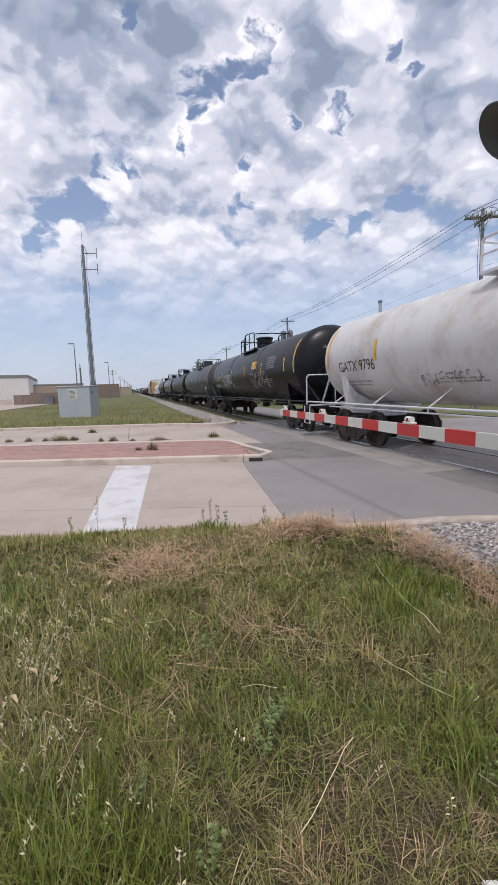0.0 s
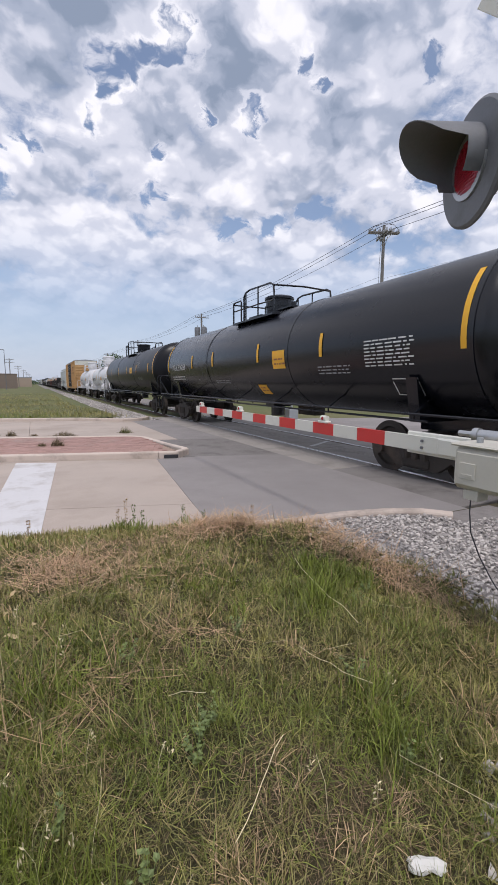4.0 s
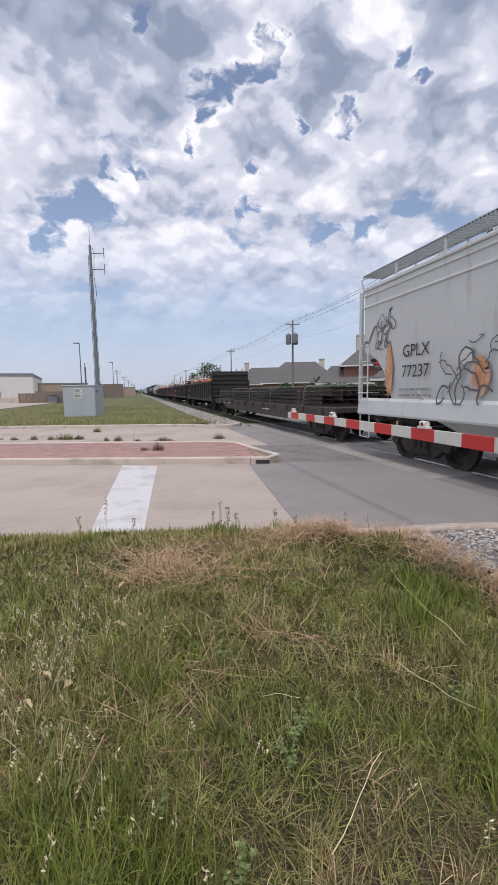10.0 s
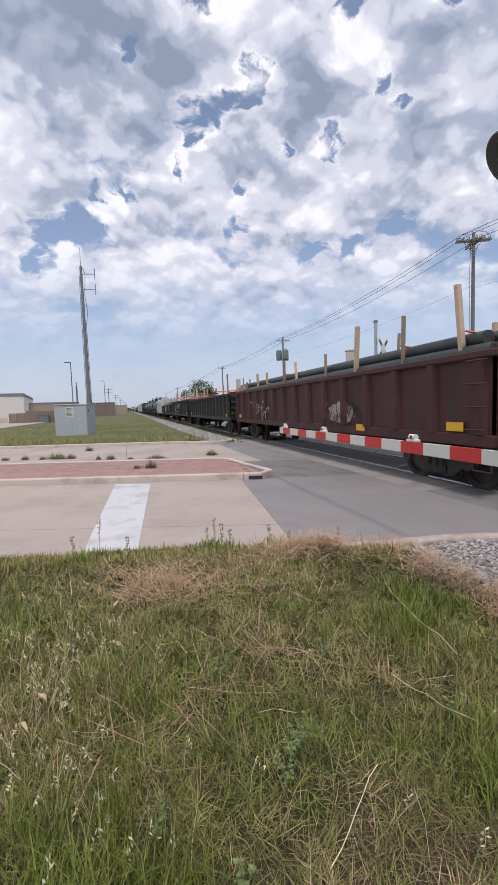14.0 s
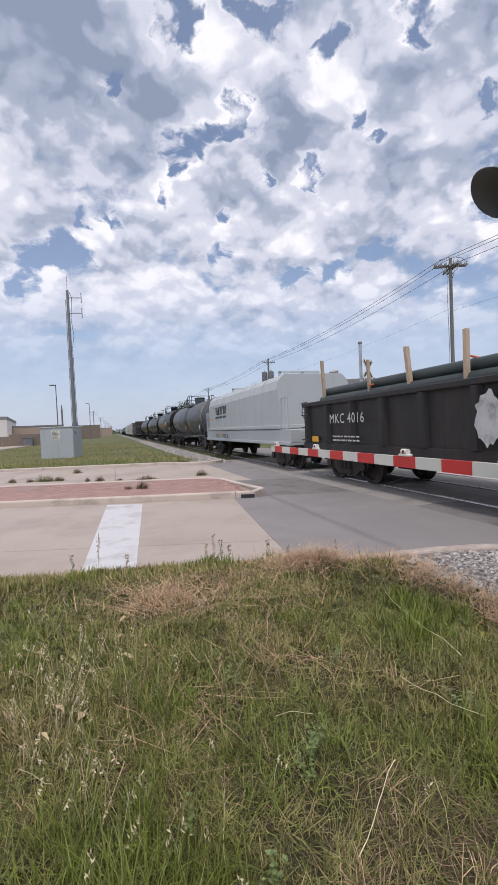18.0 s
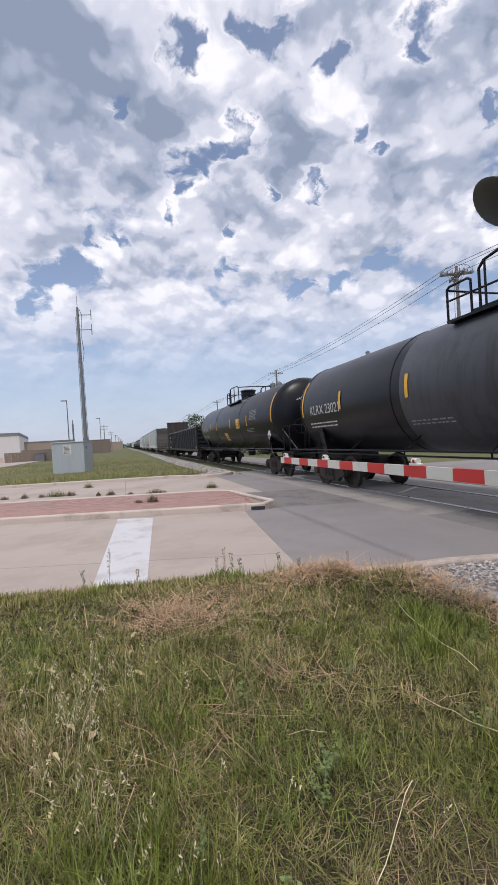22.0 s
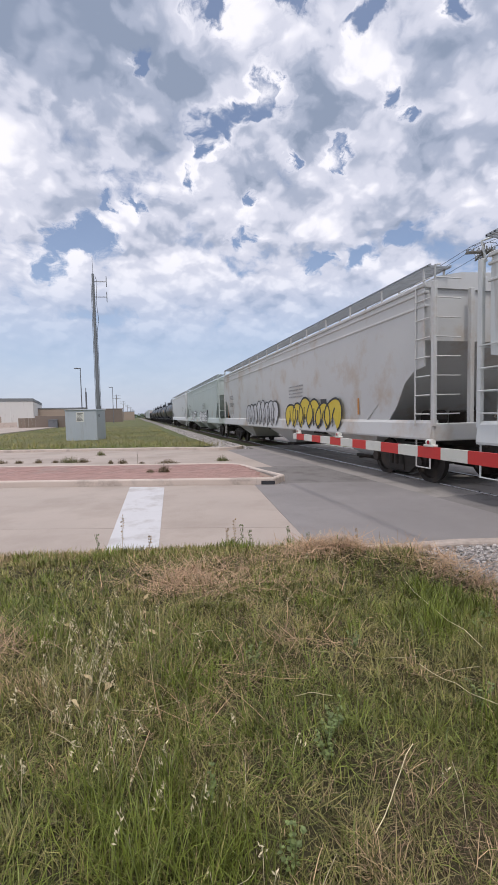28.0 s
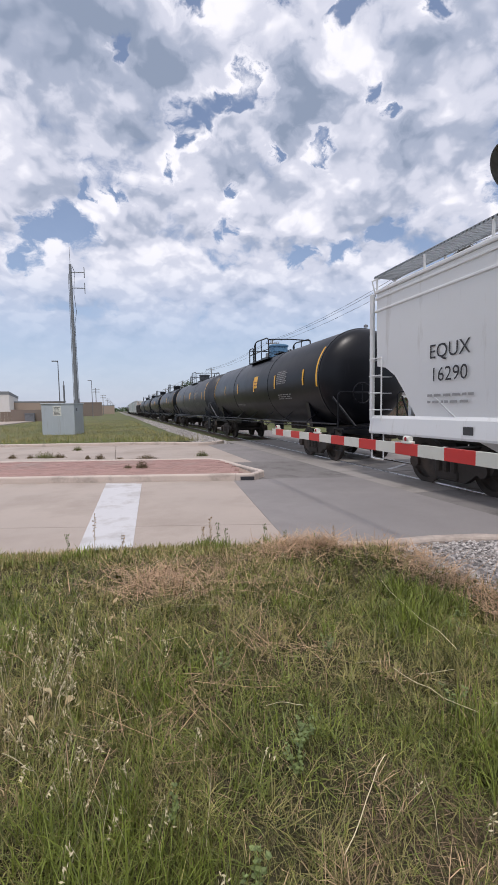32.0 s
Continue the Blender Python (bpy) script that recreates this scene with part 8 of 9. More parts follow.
def build_grass():
    rng = np.random.default_rng(4)
    near = lambda x, y: np.clip(1.45 - np.hypot(x - .4, y) * .19, .30, 1.0)
    dry = lambda x, y: np.exp(-((x - 2.2) / .36) ** 2 - ((y - 4.0) / .26) ** 2) + .9 * spot(x, y, 1.3, 3.95, .38) + .9 * spot(x, y, .45, 3.72, .36) + .45 * spot(x, y, .92, 2.45, .26) + .9 * spot(x, y, .98, 1.22, .30) + .6 * spot(x, y, 1.3, 1.15, .25) + .8 * np.exp(-((x - 2.75) / .22) ** 2) + .4 * spot(x, y, .1, 2.9, .2)
    lush = lambda x, y: .6 * spot(x, y, .02, 1.45, .32) + .9 * spot(x, y, 2.2, 2.75, .42) + .7 * spot(x, y, 1.6, 1.4, .25) + .5 * spot(x, y, .8, 1.7, .2) + .5 * spot(x, y, -1.2, 3.6, .8)
    bald = lambda x, y: np.clip(1.0 - .5 * np.clip(dry(x, y), 0, 1), .2, 1)
    # short underlayer
    r = verge_points(120000, rng, -6.5, 3.6, .35, lambda x, y: near(x, y) * bald(x, y) * np.clip(.65 + .3 * wave(x, y, 1.5, .4), .1, 1))
    n = len(r)
    strands("green_grass", r, rng.uniform(.04, .11, n), rng.uniform(.0024, .0042, n), np.abs(rng.normal(.8, .4, n)), rng.normal(.2, .4, n), M_BLADE, "dense green roadside grass", rng)
    # matted old growth that hides the soil
    r = verge_points(190000, rng, -5.0, 3.5, .4, lambda x, y: np.clip(1.5 - np.hypot(x - .4, y) * .24, .15, 1.0))
    old = rng.random(len(r)) < .5 + .4 * wave(r[:, 0], r[:, 1], 2.3, 3.3) + .5 * dry(r[:, 0], r[:, 1]) - .4 * lush(r[:, 0], r[:, 1])
    for nm, k, mat in (("matted_old_growth", old, M_MAT), ("matted_green_growth", ~old, M_BLADE)):
        n = int(k.sum())
        strands(nm, r[k], rng.uniform(.03, .09, n), rng.uniform(.0012, .0026, n), rng.uniform(.7, 1.6, n), rng.normal(.3, .8, n), mat, "matted low growth under the grass", rng)
    # tangled layers of thin blades that bend every way
    r = verge_points(155000, rng, -6.5, 3.6, .35, lambda x, y: near(x, y) * bald(x, y) * np.clip(.62 + .6 * wave(x, y, 1.9, 2.4) - .3 * lush(x, y), .10, 1))
    n = len(r)
    strands("yellow_green_grass", r, rng.uniform(.06, .19, n), rng.uniform(.0016, .0034, n), rng.uniform(.25, 1.45, n), rng.normal(.35, .6, n), M_BLADE2, "tangled yellow-green roadside grass", rng)
    r = verge_points(130000, rng, -6.5, 3.6, .35, lambda x, y: near(x, y) * bald(x, y) * np.clip(.36 - .6 * wave(x, y, 2.1, 1.4) + .7 * lush(x, y), .06, 1))
    n = len(r)
    strands("tangled_green_grass", r, rng.uniform(.07, .20, n), rng.uniform(.0018, .0044, n), np.clip(rng.normal(.8, .4, n), .05, 1.5), rng.normal(.4, .55, n), M_BLADE3, "tangled fresh green roadside grass", rng)
    r = verge_points(260000, rng, -6.5, 3.7, .35, lambda x, y: near(x, y) * np.clip(.17 + .28 * wave(x, y, 1.6, 4.2) + dry(x, y) * np.clip(.62 + .55 * wave(x, y, 4.6, 1.1), .1, 1.1) - .25 * lush(x, y), .05, 1))
    brown = rng.random(len(r)) < .35 + .5 * spot(r[:, 0], r[:, 1], 1.05, 1.2, .45) + .3 * spot(r[:, 0], r[:, 1], .92, 2.45, .3)
    n = int(brown.sum())
    strands("brown_thatch", r[brown], rng.uniform(.04, .15, n), rng.uniform(.0014, .003, n), rng.uniform(.8, 1.6, n), rng.normal(.05, .4, n), M_THATCH, "brown matted thatch in the verge", rng)
    r = r[~brown]
    n = len(r)
    strands("dry_grass", r, rng.uniform(.05, .19, n), rng.uniform(.0013, .0028, n), rng.uniform(.7, 1.55, n), rng.normal(.05, .3, n), M_DRY, "dry straw-coloured thatch in the verge", rng)
    # tussocks, each with its own size, shade and lean
    c = verge_points(4200, rng, -6.0, 3.3, .4, lambda x, y: np.clip(1.2 - np.hypot(x - .3, y) * .14, .25, 1.0) * bald(x, y))
    kind = wave(c[:, 0], c[:, 1], 1.7, .6) + rng.normal(0, .55, len(c)) - .8 * lush(c[:, 0], c[:, 1]) + .9 * dry(c[:, 0], c[:, 1])
    for nm, lo, hi, mat, ln0, ln1 in (("bright_tussock", -9, -.45, M_BLADE3, .08, .19), ("green_tussock", -.45, .2, M_BLADE, .07, .18), ("olive_tussock", .2, .9, M_BLADE2, .08, .20), ("straw_tussock", .9, 9, M_DRY, .07, .16)):
        k = c[(kind >= lo) & (kind < hi)]
        m = 30
        big = np.repeat(rng.uniform(.5, 1.25, len(k)), m)
        az = rng.uniform(0, 2 * np.pi, len(k) * m)
        rad = rng.random(len(k) * m) ** .6 * .075 * big
        r = np.repeat(k, m, 0)
        r[:, 0] += rad * np.cos(az)
        r[:, 1] += rad * np.sin(az)
        n = len(r)
        wind = np.repeat(rng.uniform(0, 2 * np.pi, len(k)), m)
        aim = np.where(rng.random(n) < .55, wind + rng.normal(0, .7, n), az)
        strands(nm, r, rng.uniform(ln0, ln1, n) * big, rng.uniform(.002, .0048, n), np.clip(rng.normal(.7, .4, n), .02, 1.5), rng.normal(.3, .45, n), mat, "uneven grass tussocks of mixed green", rng, az=aim)
    # ripening stalks that stand above the rest, thickest towards the car-park side
    r = verge_points(42000, rng, -4.5, 2.6, .5, lambda x, y: np.clip(.5 * spot(x, y, -.45, 2.4, .75) + .35 * spot(x, y, -1.6, 3.0, 1.1) + .06 + .10 * wave(x, y, 2.2, 5.0), .02, 1))
    n = len(r)
    strands("ripe_grass", r, rng.uniform(.10, .26, n), rng.uniform(.0011, .0022, n), np.clip(rng.normal(.6, .35, n), .02, 1.4), rng.normal(.35, .45, n), M_RIPE, "pale ripening grass stalks", rng)
    # upright fringe along the road edge
    x = rng.uniform(-7, 2.6, 26000)
    y = np.array([edge_y(a) for a in x]) - np.abs(rng.normal(0, .22, len(x))) + .04
    r = np.stack([x, y, np.array([verge_z(a, b) for a, b in zip(x, y)])], 1)
    m = wave(x, y, 2.6, 1.3) + rng.normal(0, .5, len(x)) > (-.1 + 1.5 * np.exp(-((x - 2.15) / .4) ** 2))
    for nm, k, mat in (("fringe_grass", m, M_BLADE2), ("fringe_dry_grass", ~m, M_DRY)):
        q = int(k.sum())
        strands(nm, r[k], rng.uniform(.05, .17, q), rng.uniform(.0022, .0042, q), np.abs(rng.normal(.5 if mat is M_BLADE2 else .95, .35, q)) + .5 * np.exp(-((r[k][:, 0] - 2.15) / .5) ** 2), rng.normal(.2, .3, q), mat, "grass fringe leaning over the road edge", rng)
    # loose straw lying in patches: x, y, spread in x and y, count
    for cx, cy, sx, sy, m in ((2.10, 4.12, .28, .13, 1900), (1.65, 4.05, .28, .14, 900), (.38, 3.78, .32, .22, 1100), (.55, 3.45, .2, .15, 260), (.95, 2.45, .2, .16, 130), (2.80, 2.9, .14, .45, 1100), (2.70, 3.6, .17, .25, 650), (-.9, 2.9, .18, .12, 260), (1.2, 3.3, .3, .2, 200), (.25, 2.15, .2, .2, 120)):
        x, y = rng.normal(cx, sx, m), rng.normal(cy, sy, m)
        ok = (y < np.array([edge_y(a) for a in x]) - .01) & (wave(x, y, 5.0, cx * 7) + rng.normal(0, .4, m) > -.15)
        x, y = x[ok], y[ok]
        m = len(x)
        r = np.stack([x, y, np.array([verge_z(a, b) for a, b in zip(x, y)]) + .02 + np.abs(rng.normal(0, .03, m))], 1)
        strands("straw", r, rng.uniform(.14, .50, m), rng.uniform(.0018, .0036, m), np.clip(rng.normal(1.35, .2, m), .7, 1.75), rng.normal(.05, .15, m), M_STRAW, "loose pale straw lying on the verge", rng)
    # the verge behind
    for nm, mat in (("green_grass", M_BLADE), ("yellow_green_grass", M_BLADE2), ("dry_grass", M_DRY)):
        r = verge_points(26000, rng, -6.5, 3.4, -3.4, lambda x, y: (y < .36) * 1.0)
        n = len(r)
        strands(nm, r, rng.uniform(.06, .17, n), rng.uniform(.004, .008, n), rng.uniform(.3, 1.4, n), rng.normal(.15, .4, n), mat, "rough roadside grass behind", rng)
    # tall tufts
    tufts = [(-.10, 1.40), (.02, 1.30), (-.18, 1.62), (.16, 1.38), (.10, 1.62), (.25, 1.30), (2.1, 2.6), (2.3, 2.8), (2.2, 3.0), (2.45, 2.65), (1.95, 2.45), (1.1, 4.55), (.98, 4.7), (1.65, 4.45), (-.3, 4.75), (.2, 2.2), (-.6, 2.9), (1.55, 1.35), (1.7, 1.6)]
    pts = []
    for k, (a, b) in enumerate(tufts):
        m = 130
        q = rng.normal(0, .075, (m, 2))
        pts.append(np.stack([a + q[:, 0], b + q[:, 1], np.zeros(m)], 1))
    r = np.concatenate(pts)
    r[:, 2] = [verge_z(a, b) for a, b in r[:, :2]]
    n = len(r)
    strands("grass_tuft", r, rng.uniform(.10, .27, n), rng.uniform(.003, .006, n), np.abs(rng.normal(.3, .25, n)), rng.uniform(.0, .4, n), M_BLADE3, "taller bright green grass tufts", rng)
    # clumps that break the line of the verge against the road
    for nm, mat, m, step, lab in (("edge_clump", M_BLADE3, 60, .31, "green clumps standing along the road edge"), ("edge_dry_clump", M_BLADE2, 45, .43, "yellowing clumps standing along the road edge")):
        cx = np.arange(-3.6, 1.9, step) + rng.normal(0, .12, len(np.arange(-3.6, 1.9, step)))
        cy = np.array([edge_y(a) for a in cx]) - rng.uniform(.12, .55, len(cx))
        tall = np.repeat(rng.uniform(.55, 1.3, len(cx)), m)
        x, y = np.repeat(cx, m) + rng.normal(0, .06, len(cx) * m), np.repeat(cy, m) + rng.normal(0, .05, len(cx) * m)
        r = np.stack([x, y, np.array([verge_z(a, b) for a, b in zip(x, y)])], 1)
        n = len(r)
        strands(nm, r, rng.uniform(.08, .20, n) * tall, rng.uniform(.0025, .005, n), np.abs(rng.normal(.45, .3, n)), rng.normal(.2, .35, n), mat, lab, rng)
    # long pale stems lying over the grass
    s = Shape()
    rnd = random.Random(9)
    stems = [((.74, 1.24), (1.10, 1.52), .08), ((2.13, 3.09), (1.88, 1.99), .14), ((1.48, 2.02), (1.63, 1.58), .12), ((1.30, 2.12), (1.48, 2.02), .12), ((.42, 2.95), (.86, 2.75), .2), ((.6, 4.35), (.95, 4.5), .1)]
    for _ in range(40):
        a = (rnd.uniform(-2.6, 2.9), rnd.uniform(.6, 4.2))
        q, ln = rnd.uniform(0, 6.28), rnd.uniform(.14, .42)
        stems.append((a, (a[0] + ln * math.cos(q), a[1] + ln * math.sin(q)), rnd.uniform(.05, .2)))
    for (ax, ay), (bx, by), up in stems:
        pa = []
        for k in range(7):
            f = k / 6
            x, y = ax + (bx - ax) * f + .012 * math.sin(f * 5 + ax), ay + (by - ay) * f
            pa.append((x, y, verge_z(x, y) + .05 + up * (.25 + .4 * f)))
        s.pipe(pa, .0016 if ax in (.74, 2.13, 1.48) else rnd.uniform(.0006, .0012), 5)
    tagged(part("dry_stems", s, M_SEED), "long pale dry stems lying over the grass", "grass", kind="stuff")
    # seed heads on thin stalks
    s = Shape()
    for _ in range(125):
        u = rnd.random()
        x, y = (rnd.gauss(-.28, .16), rnd.gauss(2.3, .30)) if u < .50 else (rnd.gauss(.08, .14), rnd.gauss(1.5, .2)) if u < .60 else (rnd.uniform(-2.5, 2.6), rnd.uniform(.9, 4.2))
        if y > edge_y(x) - .1 or y < .4:
            continue
        z, q, ht = verge_z(x, y), rnd.uniform(0, 6.28), rnd.uniform(.10, .30)
        tip = Vector((x + .25 * ht * math.cos(q), y + .25 * ht * math.sin(q), z + ht))
        s.pipe([(x, y, z), (x + .08 * ht * math.cos(q), y + .08 * ht * math.sin(q), z + ht * .6), tuple(tip)], .0009, 3)
        for k in range(rnd.randint(6, 13)):
            c = tip + Vector((rnd.gauss(0, .007) + .003 * k * math.cos(q), rnd.gauss(0, .007) + .003 * k * math.sin(q), -.007 * k))
            a = Vector((rnd.gauss(0, .5), rnd.gauss(0, .5), rnd.gauss(-.8, .4))).normalized()
            b = a.orthogonal().normalized() * .0030
            a *= .0100
            s.add([c - a, c + b, c + a, c - b], [(0, 1, 2, 3)])
    tagged(part("seed_heads", s, M_SEED), "pale seed heads on thin stalks", "grass", kind="stuff")
    # broad-leaved weeds
    for k, (x, y) in enumerate(((.79, 1.70), (.86, 1.78), (.74, 1.62), (2.2, 2.35), (.22, 1.55), (1.65, 1.75), (2.4, 2.5), (.6, 2.3), (-.9, 2.6), (1.25, 2.35), (1.55, 1.28), (.45, 1.25))):
        w = thing("weed", "small broad-leaved green weed in the grass", "weed", pose(x, y, verge_z(x, y)))
        st, lf = Shape(), Shape()
        for j in range(5):
            q, ht = rnd.uniform(0, 6.28), rnd.uniform(.07, .16)
            tip = Vector((.35 * ht * math.cos(q), .35 * ht * math.sin(q), ht))
            st.pipe([(0, 0, 0), tuple(tip * .5), tuple(tip)], .0012, 4)
            for m in range(9):
                c = tip * rnd.uniform(.25, 1.0)
                a = Vector((rnd.gauss(0, 1), rnd.gauss(0, 1), rnd.uniform(.0, .8))).normalized() * rnd.uniform(.012, .028)
                b = a.cross(Vector((0, 0, 1))).normalized() * a.length * .38
                lf.add([c, c + a * .5 + b, c + a + Vector((0, 0, -.004)), c + a * .5 - b], [(0, 1, 2, 3)])
        part("stem", st, M_WEED, w), part("foliage", lf, M_WEED, w)
    # sprigs standing against the road
    for k, (x, y, ht) in enumerate(((1.04, 4.75, .34), (1.12, 4.72, .28), (.96, 4.78, .24), (1.2, 4.66, .22), (-.2, 5.1, .42), (1.62, 4.55, .26), (2.3, 4.22, .30), (-.46, 4.9, .26), (.1, 4.95, .18), (1.8, 4.4, .2))):
        w = thing("sprig", "thin dry weed stalk at the verge edge", "weed", pose(x, y, verge_z(x, y)))
        st = Shape().pipe([(0, 0, 0), (.01, 0, ht * .5), (.02 * (-1) ** k, 0, ht)], .0022, 5)
        for m in range(34):
            z = ht * rnd.uniform(.2, 1)
            q = rnd.uniform(0, 6.28)
            st.add([(0.01, 0, z), (.012 * math.cos(q) + .008, .012 * math.sin(q), z + .010), (.026 * math.cos(q) + .01, .026 * math.sin(q), z + .016 * math.sin(3 * q)), (.012 * math.cos(q) + .012, .012 * math.sin(q) + .005, z - .002)], [(0, 1, 2, 3)])
        part("stalk", st, M_WEED if k % 2 else M_DRY, w)
    # curled dead leaves caught in the grass
    for k, (x, y) in enumerate(DEAD_LEAVES):
        lf = thing("dead_leaf", "curled tan dead leaf caught in the grass", "leaf", pose(x, y, verge_z(x, y) + .07, rnd.uniform(-35, 35), rnd.uniform(-35, 35), rnd.uniform(0, 360)))
        s, ln, wd = Shape(), rnd.uniform(.022, .040), rnd.uniform(.010, .017)
        rows = []
        for i in range(7):
            f = i / 6
            w = wd * math.sin(math.pi * (.06 + .88 * f)) * (1 + .25 * math.sin(9 * f + k))
            z = .012 * math.sin(math.pi * f) + .004 * math.sin(7 * f)
            rows += [(ln * (2 * f - 1), -w, z + .008), (ln * (2 * f - 1), 0, z), (ln * (2 * f - 1), w, z + .008)]
        s.add(rows, [(3 * i + j, 3 * i + 3 + j, 3 * i + 4 + j, 3 * i + 1 + j) for i in range(6) for j in (0, 1)])
        part("blade", s, M_LEAFDRY, lf), part("stem", Shape().pipe([(ln, 0, .005), (ln + .012, .003, .002), (ln + .022, .002, -.004)], .0010, 4), M_LEAFDRY, lf)
    # far verge
    x, y = rng.uniform(-34, 4.2, 110000), 18 + 57 * rng.random(110000) ** 1.5
    lo = np.array([across_at_x(min(a, 2.2), C_FAR + .25)[1] for a in x])
    ok = (y > lo) & (rng.random(len(x)) < np.clip(1.5 - (y - lo) / 40, .15, 1)) & (x < 3.9 - np.clip((y - 21) * .10, 0, 1.3) + rng.normal(0, .2, len(x))) & ~((np.abs(x + 3.4) < 1.2) & (np.abs(y - 31.9) < 1.1)) & ~((x < -12.3) & (y > 42.5))
    x, y, lo = x[ok], y[ok], lo[ok]
    n = len(x)
    r = np.stack([x, y, np.full(n, .06)], 1)
    sel = (wave(x, y, .35, 1.0) + rng.normal(0, .45, n)) > -.1
    lushp = wave(x, y, .22, 2.0) + rng.normal(0, .3, n) + .9 * np.exp(-((x - .5) / 3.0) ** 2 - ((y - 27) / 5.0) ** 2) + .8 * np.exp(-((y - lo) / .9) ** 2) > .45
    edge = np.clip(1.9 - (y - lo) * .45, .8, 1.9)
    ln = rng.uniform(.12, .34, n) * edge * (1 + .3 * wave(x, y, .8, 3))
    for nm, m, mat in (("far_green_grass", lushp & (edge > .95), M_BLADE3), ("far_dark_grass", lushp & (edge <= .95), M_BLADE), ("far_olive_grass", ~lushp & sel, M_BLADE2), ("far_dry_grass", ~lushp & ~sel, M_RIPE)):
        strands(nm, r[m], ln[m], rng.uniform(.010, .024, m.sum()), np.abs(rng.normal(.65, .35, m.sum())), rng.normal(.2, .4, m.sum()), mat, "rough grass on the far verge", rng)
    # weeds in the joints of the traffic island and gutter: x, y, spread, height
    for k, (x, y, wd, ht) in enumerate(((-2.38, 16.75, .50, .40), (-1.9, 16.6, .25, .28), (-.91, 15.75, .10, .2), (-.51, 15.6, .18, .3), (1.0, 14.95, .45, .22), (2.9, 14.9, .28, .32), (.68, 11.62, .20, .34), (.32, 11.72, .14, .14), (-3.5, 17.15, .2, .25), (-4.2, 17.35, .2, .2), (-1.51, 19.35, .22, .34), (-4.9, 17.6, .4, .22), (-2.9, 16.95, .15, .2), (.15, 15.3, .15, .1))):
        m = int(160 + 500 * wd)
        q = rng.normal(0, 1, (m, 2))
        zz = np.full(m, .0 if y > 14.2 - .31 * x else .13)
        r = np.stack([x + q[:, 0] * wd * .42, y - q[:, 0] * wd * .13 + q[:, 1] * .08, zz], 1)
        strands("joint_weed", r, rng.uniform(.3, 1.2, m) * ht * .8 * np.exp(-.3 * q[:, 0] ** 2), rng.uniform(.005, .011, m), np.abs(rng.normal(.55, .4, m)), rng.normal(.1, .4, m), M_WEEDDRY if k % 5 else M_BLADE, "bushy tuft of dry weeds in a kerb joint", rng, "weed")


def pebbles(name, pts, size, material, label, rng, parent=None):
    """Angular stones, each an uneven twelve-cornered lump, as one mesh."""
    g = (1 + 5 ** .5) / 2
    ico = np.array([(-1, g, 0), (1, g, 0), (-1, -g, 0), (1, -g, 0), (0, -1, g), (0, 1, g), (0, -1, -g), (0, 1, -g), (g, 0, -1), (g, 0, 1), (-g, 0, -1), (-g, 0, 1)]) / 1.9
    tri = np.array([(0, 11, 5), (0, 5, 1), (0, 1, 7), (0, 7, 10), (0, 10, 11), (1, 5, 9), (5, 11, 4), (11, 10, 2), (10, 7, 6), (7, 1, 8), (3, 9, 4), (3, 4, 2), (3, 2, 6), (3, 6, 8), (3, 8, 9), (4, 9, 5), (2, 4, 11), (6, 2, 10), (8, 6, 7), (9, 8, 1)])
    n = len(pts)
    v = ico[None] * rng.uniform(.55, 1.25, (n, 12, 1)) * np.stack([rng.uniform(.7, 1.4, n), rng.uniform(.6, 1.1, n), rng.uniform(.4, .8, n)], 1)[:, None] * size[:, None, None]
    q = rng.uniform(0, 2 * np.pi, n)
    tilt = rng.normal(0, .35, n)
    x = v[:, :, 0] * np.cos(q)[:, None] - v[:, :, 1] * np.sin(q)[:, None]
    y = v[:, :, 0] * np.sin(q)[:, None] + v[:, :, 1] * np.cos(q)[:, None]
    z = v[:, :, 2] + x * np.sin(tilt)[:, None]
    v = np.stack([x, y, z], 2) + pts[:, None]
    f = (tri[None] + (np.arange(n) * 12)[:, None, None]).reshape(-1, 3)
    me = bpy.data.meshes.new(name)
    me.from_pydata(v.reshape(-1, 3).tolist(), [], f.tolist())
    me.materials.append(material)
    return tagged(new(name, me), label, "gravel", kind="stuff")


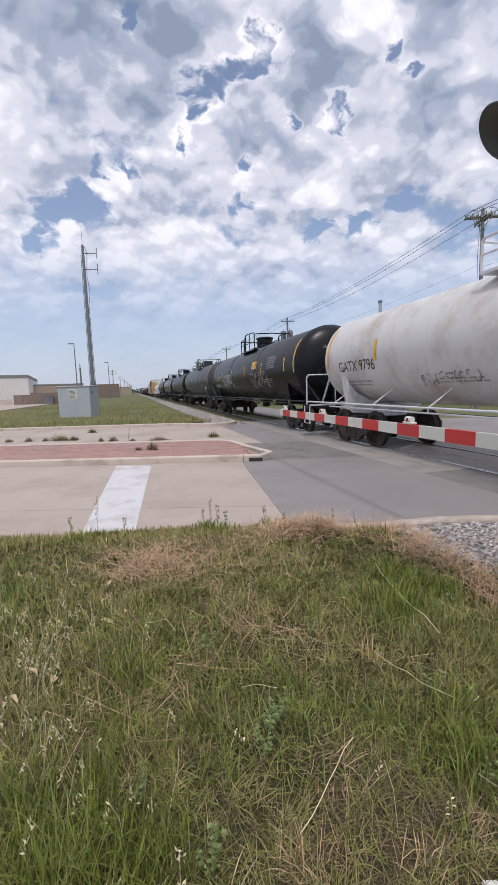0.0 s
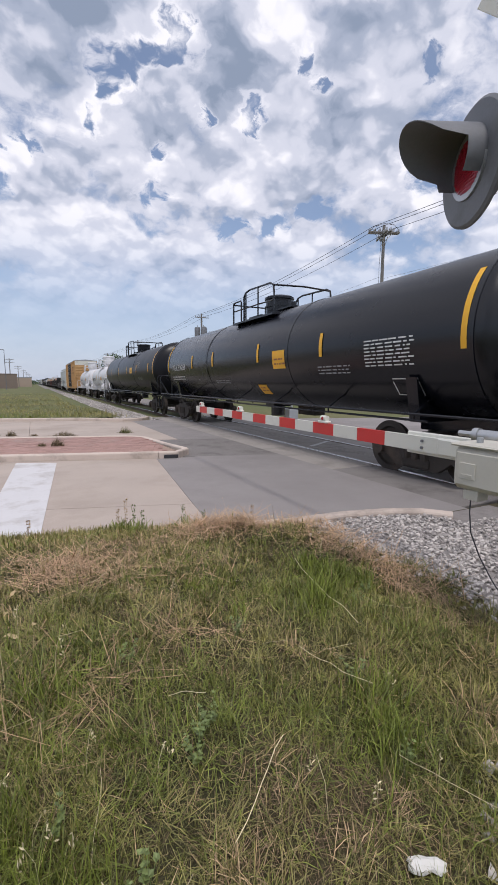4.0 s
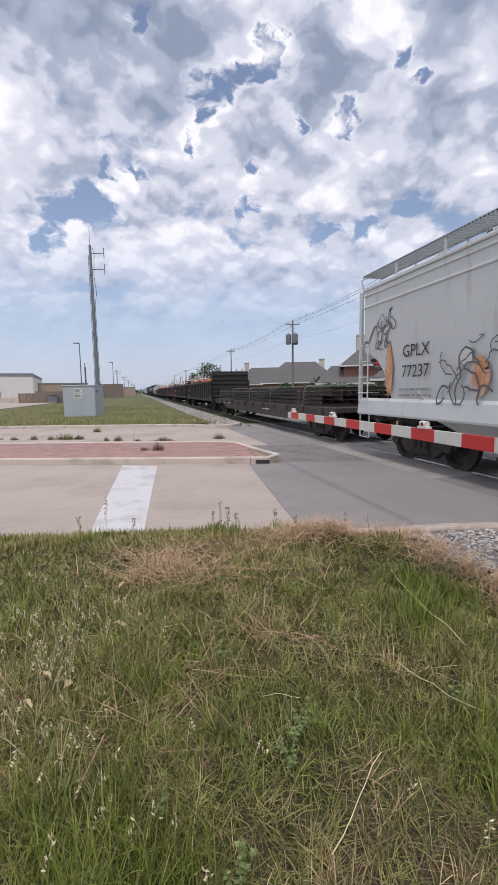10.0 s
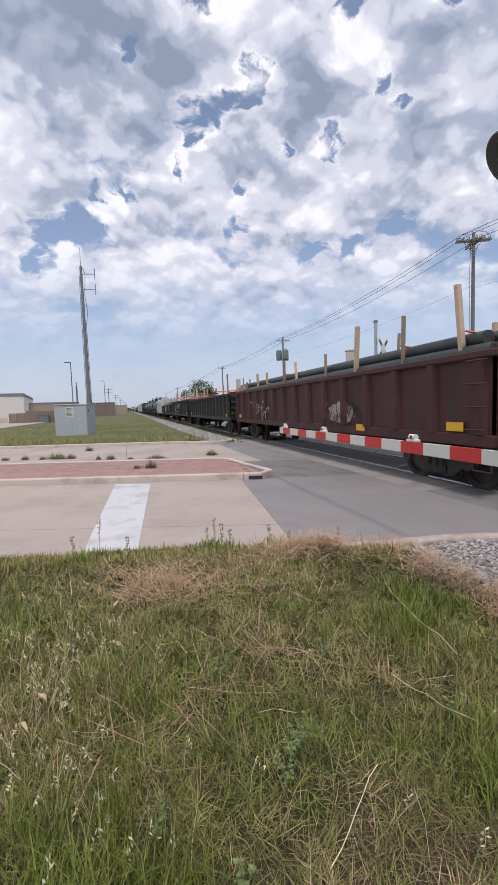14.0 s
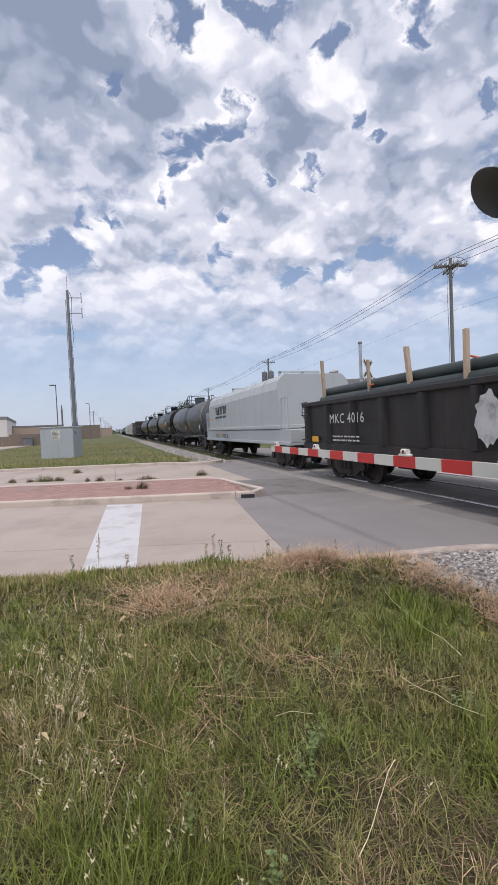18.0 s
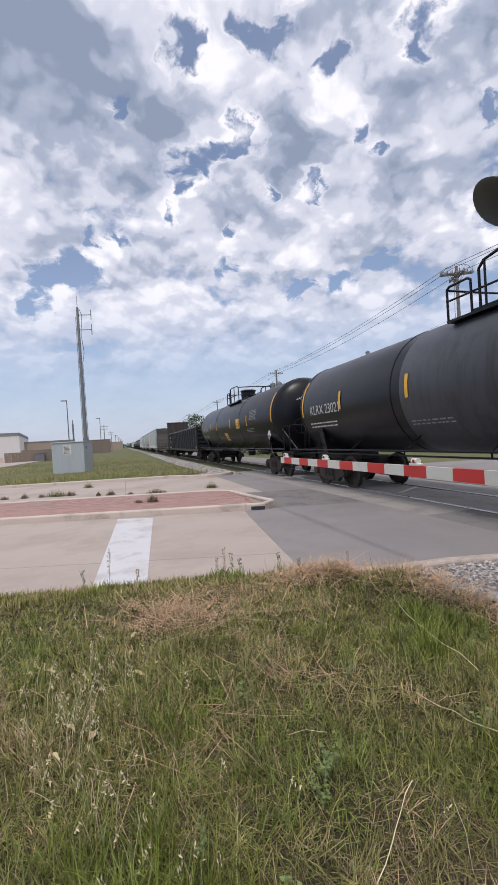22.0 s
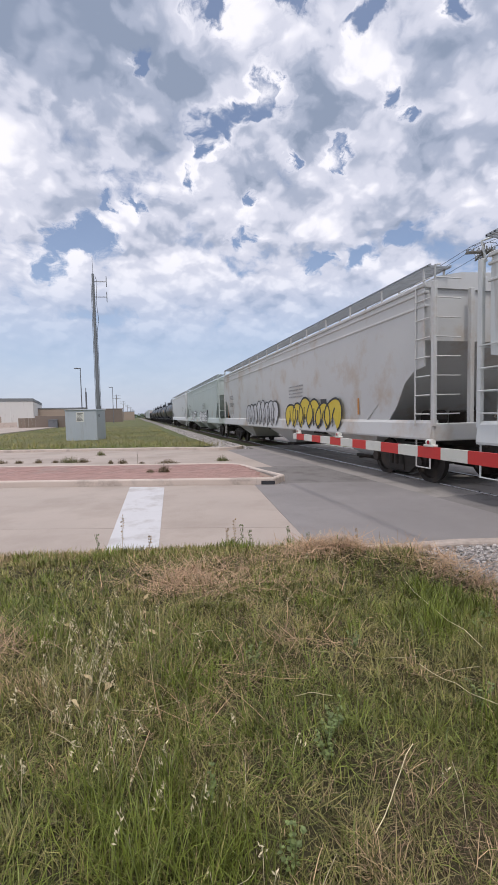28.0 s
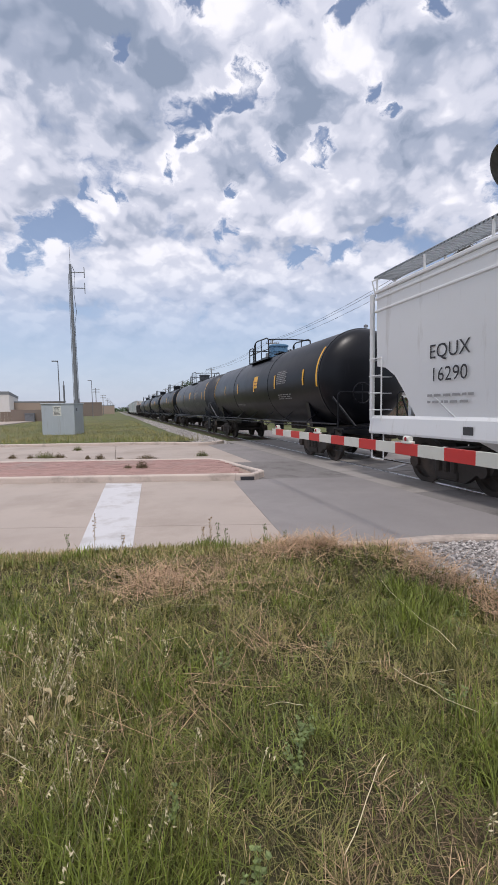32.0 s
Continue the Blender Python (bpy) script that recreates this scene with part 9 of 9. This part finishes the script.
def build_gravel():
    rng = np.random.default_rng(8)
    v = []
    for j in range(41):
        for i in range(31):
            y = -3.4 + 7.55 * j / 40
            x0 = gravel_x(y) + .12
            x = x0 + (5.7 - x0) * i / 30
            y2 = min(y, edge_y(min(x, 4.6)) - .03)
            v.append((x, y2, verge_z(x, y2) + .004))
    single("gravel_bed", Shape().add(v, [(j * 31 + i, j * 31 + i + 1, j * 31 + i + 32, j * 31 + i + 31) for j in range(40) for i in range(30)]), M_BALLAST, "fine pale stone bed under the gravel", "ground", kind="structure")
    x, y = rng.uniform(1.3, 7.0, 42000), rng.uniform(.2, 4.4, 42000)
    gx = np.array([gravel_x(b) for b in y])
    top = np.array([edge_y(min(a, 4.6)) for a in x]) + np.where(x > 4.7, -.4, 0)
    ok = (x > gx + rng.normal(.05, .10, len(x))) & (y < top - .02) & (rng.random(len(x)) < np.clip(1.6 - .22 * x, .3, 1))
    x, y = x[ok], y[ok]
    z = np.array([verge_z(a, b) for a, b in zip(x, y)]) + rng.uniform(0, .025, len(x))
    pebbles("gravel", np.stack([x, y, z], 1), rng.uniform(.010, .027, len(x)), M_STONE, "pale crushed limestone beside the gate", rng)
    # loose stones in the verge and on the road edge
    k = 160
    x, y = rng.uniform(1.4, 2.4, k), rng.uniform(.5, 1.5, k)
    ok = (x > .85 + .75 * y + rng.normal(0, .06, k)) & (x > 1.45) & (y < 1.12)
    x, y = x[ok], y[ok]
    pebbles("gravel", np.stack([x, y, np.array([verge_z(a, b) for a, b in zip(x, y)]) + .01], 1), rng.uniform(.014, .034, len(x)), M_STONE, "loose stones scattered in dry grass", rng)
    # ballast shoulder along the track beyond the road
    x, y = rng.uniform(2.9, 5.6, 9000), 20.8 + rng.random(9000) ** 1.7 * 60
    pebbles("ballast_stones", np.stack([x, y, -.10 + rng.uniform(-.02, .03, len(x)) - np.clip(3.6 - x, 0, 1) * .05], 1), rng.uniform(.03, .07, len(x)), M_STONE, "grey ballast stones along the track", rng)
    b = thing("litter", "crumpled white scrap of litter in the grass", "litter", pose(1.30, .955, verge_z(1.30, .955) + .03, 10, 6, -25))
    s = Shape().lathe([(-.06, .004), (-.055, .02), (-.02, .026), (.01, .018), (.04, .024), (.06, .012), (.062, .002)], 10, "x")
    s.v = [(a + .006 * math.sin(b2 * 300), b2 * 1.1 + .005 * math.sin(a * 160), c * .8 + .004 * math.cos(a * 210)) for a, b2, c in s.v]
    part("scrap", s, M_TRIM, b)


def build_pavers():
    """Clay bricks of the traffic island, in rows along the road."""
    bw, bl = .105, .215
    brick = Shape().box(-bl / 2 + .004, -bw / 2 + .004, -.03, bl / 2 - .004, bw / 2 - .004, .0, .006).mesh("brick")
    rest = Shape()
    made = 0
    rows = int((C_MED1 - C_MED0 - .32) / bw)
    rnd = random.Random(3)
    for j in range(rows):
        c = C_MED0 + .17 + bw * (j + .5)
        for i in range(62):
            ax = -.5 - bl * i + (bl / 2 if j % 2 else 0)
            x, y = rd(ax, c)
            if x > 2.95:
                continue
            z = .135 + rnd.uniform(-.003, .003)
            if c < C_MED0 + 1.25 and x > -3.3 and made < 300:
                part("brick", brick, M_BRICK, MEDIAN, at=pose(x, y, z, rnd.uniform(-.8, .8), rnd.uniform(-.8, .8), -17.5))
                made += 1
            else:
                rest.join(Shape().box(-bl / 2 + .004, -bw / 2 + .004, -.02, bl / 2 - .004, bw / 2 - .004, 0).moved(pose(x, y, z, 0, 0, -17.5)))
        # from the nose forwards
        for i in range(1, 26):
            ax = -.5 + bl * i + (bl / 2 if j % 2 else 0)
            x, y = rd(ax, c)
            if x > 3.02 - .10 * abs(j - rows / 2) / rows * 4:
                continue
            z = .135 + rnd.uniform(-.003, .003)
            if c < C_MED0 + 1.25 and made < 300:
                part("brick", brick, M_BRICK, MEDIAN, at=pose(x, y, z, rnd.uniform(-.8, .8), rnd.uniform(-.8, .8), -17.5))
                made += 1
            else:
                rest.join(Shape().box(-bl / 2 + .004, -bw / 2 + .004, -.02, bl / 2 - .004, bw / 2 - .004, 0).moved(pose(x, y, z, 0, 0, -17.5)))
    tagged(part("far_bricks", rest, M_BRICKJ, MEDIAN), kind="stuff")


build_gravel()
build_grass()
build_pavers()


# ---- what moves ----
def travelled(t):
    """Metres that the train has gone since the start; it slows a little near the end."""
    return 16.2 * t if t <= 28.8 else 16.2 * 28.8 + (t - 28.8) * 15.1


def motions():
    times = [0, 4, 8, 12, 16, 20, 24, 26.8, 27.8, 28.4, 28.8, 29.2, 29.8, 30.8, 32.0]
    for car, u in CARS:
        walk(car, [(t, pose(TRACK_X, u - travelled(t), 0)) for t in times])


motions()
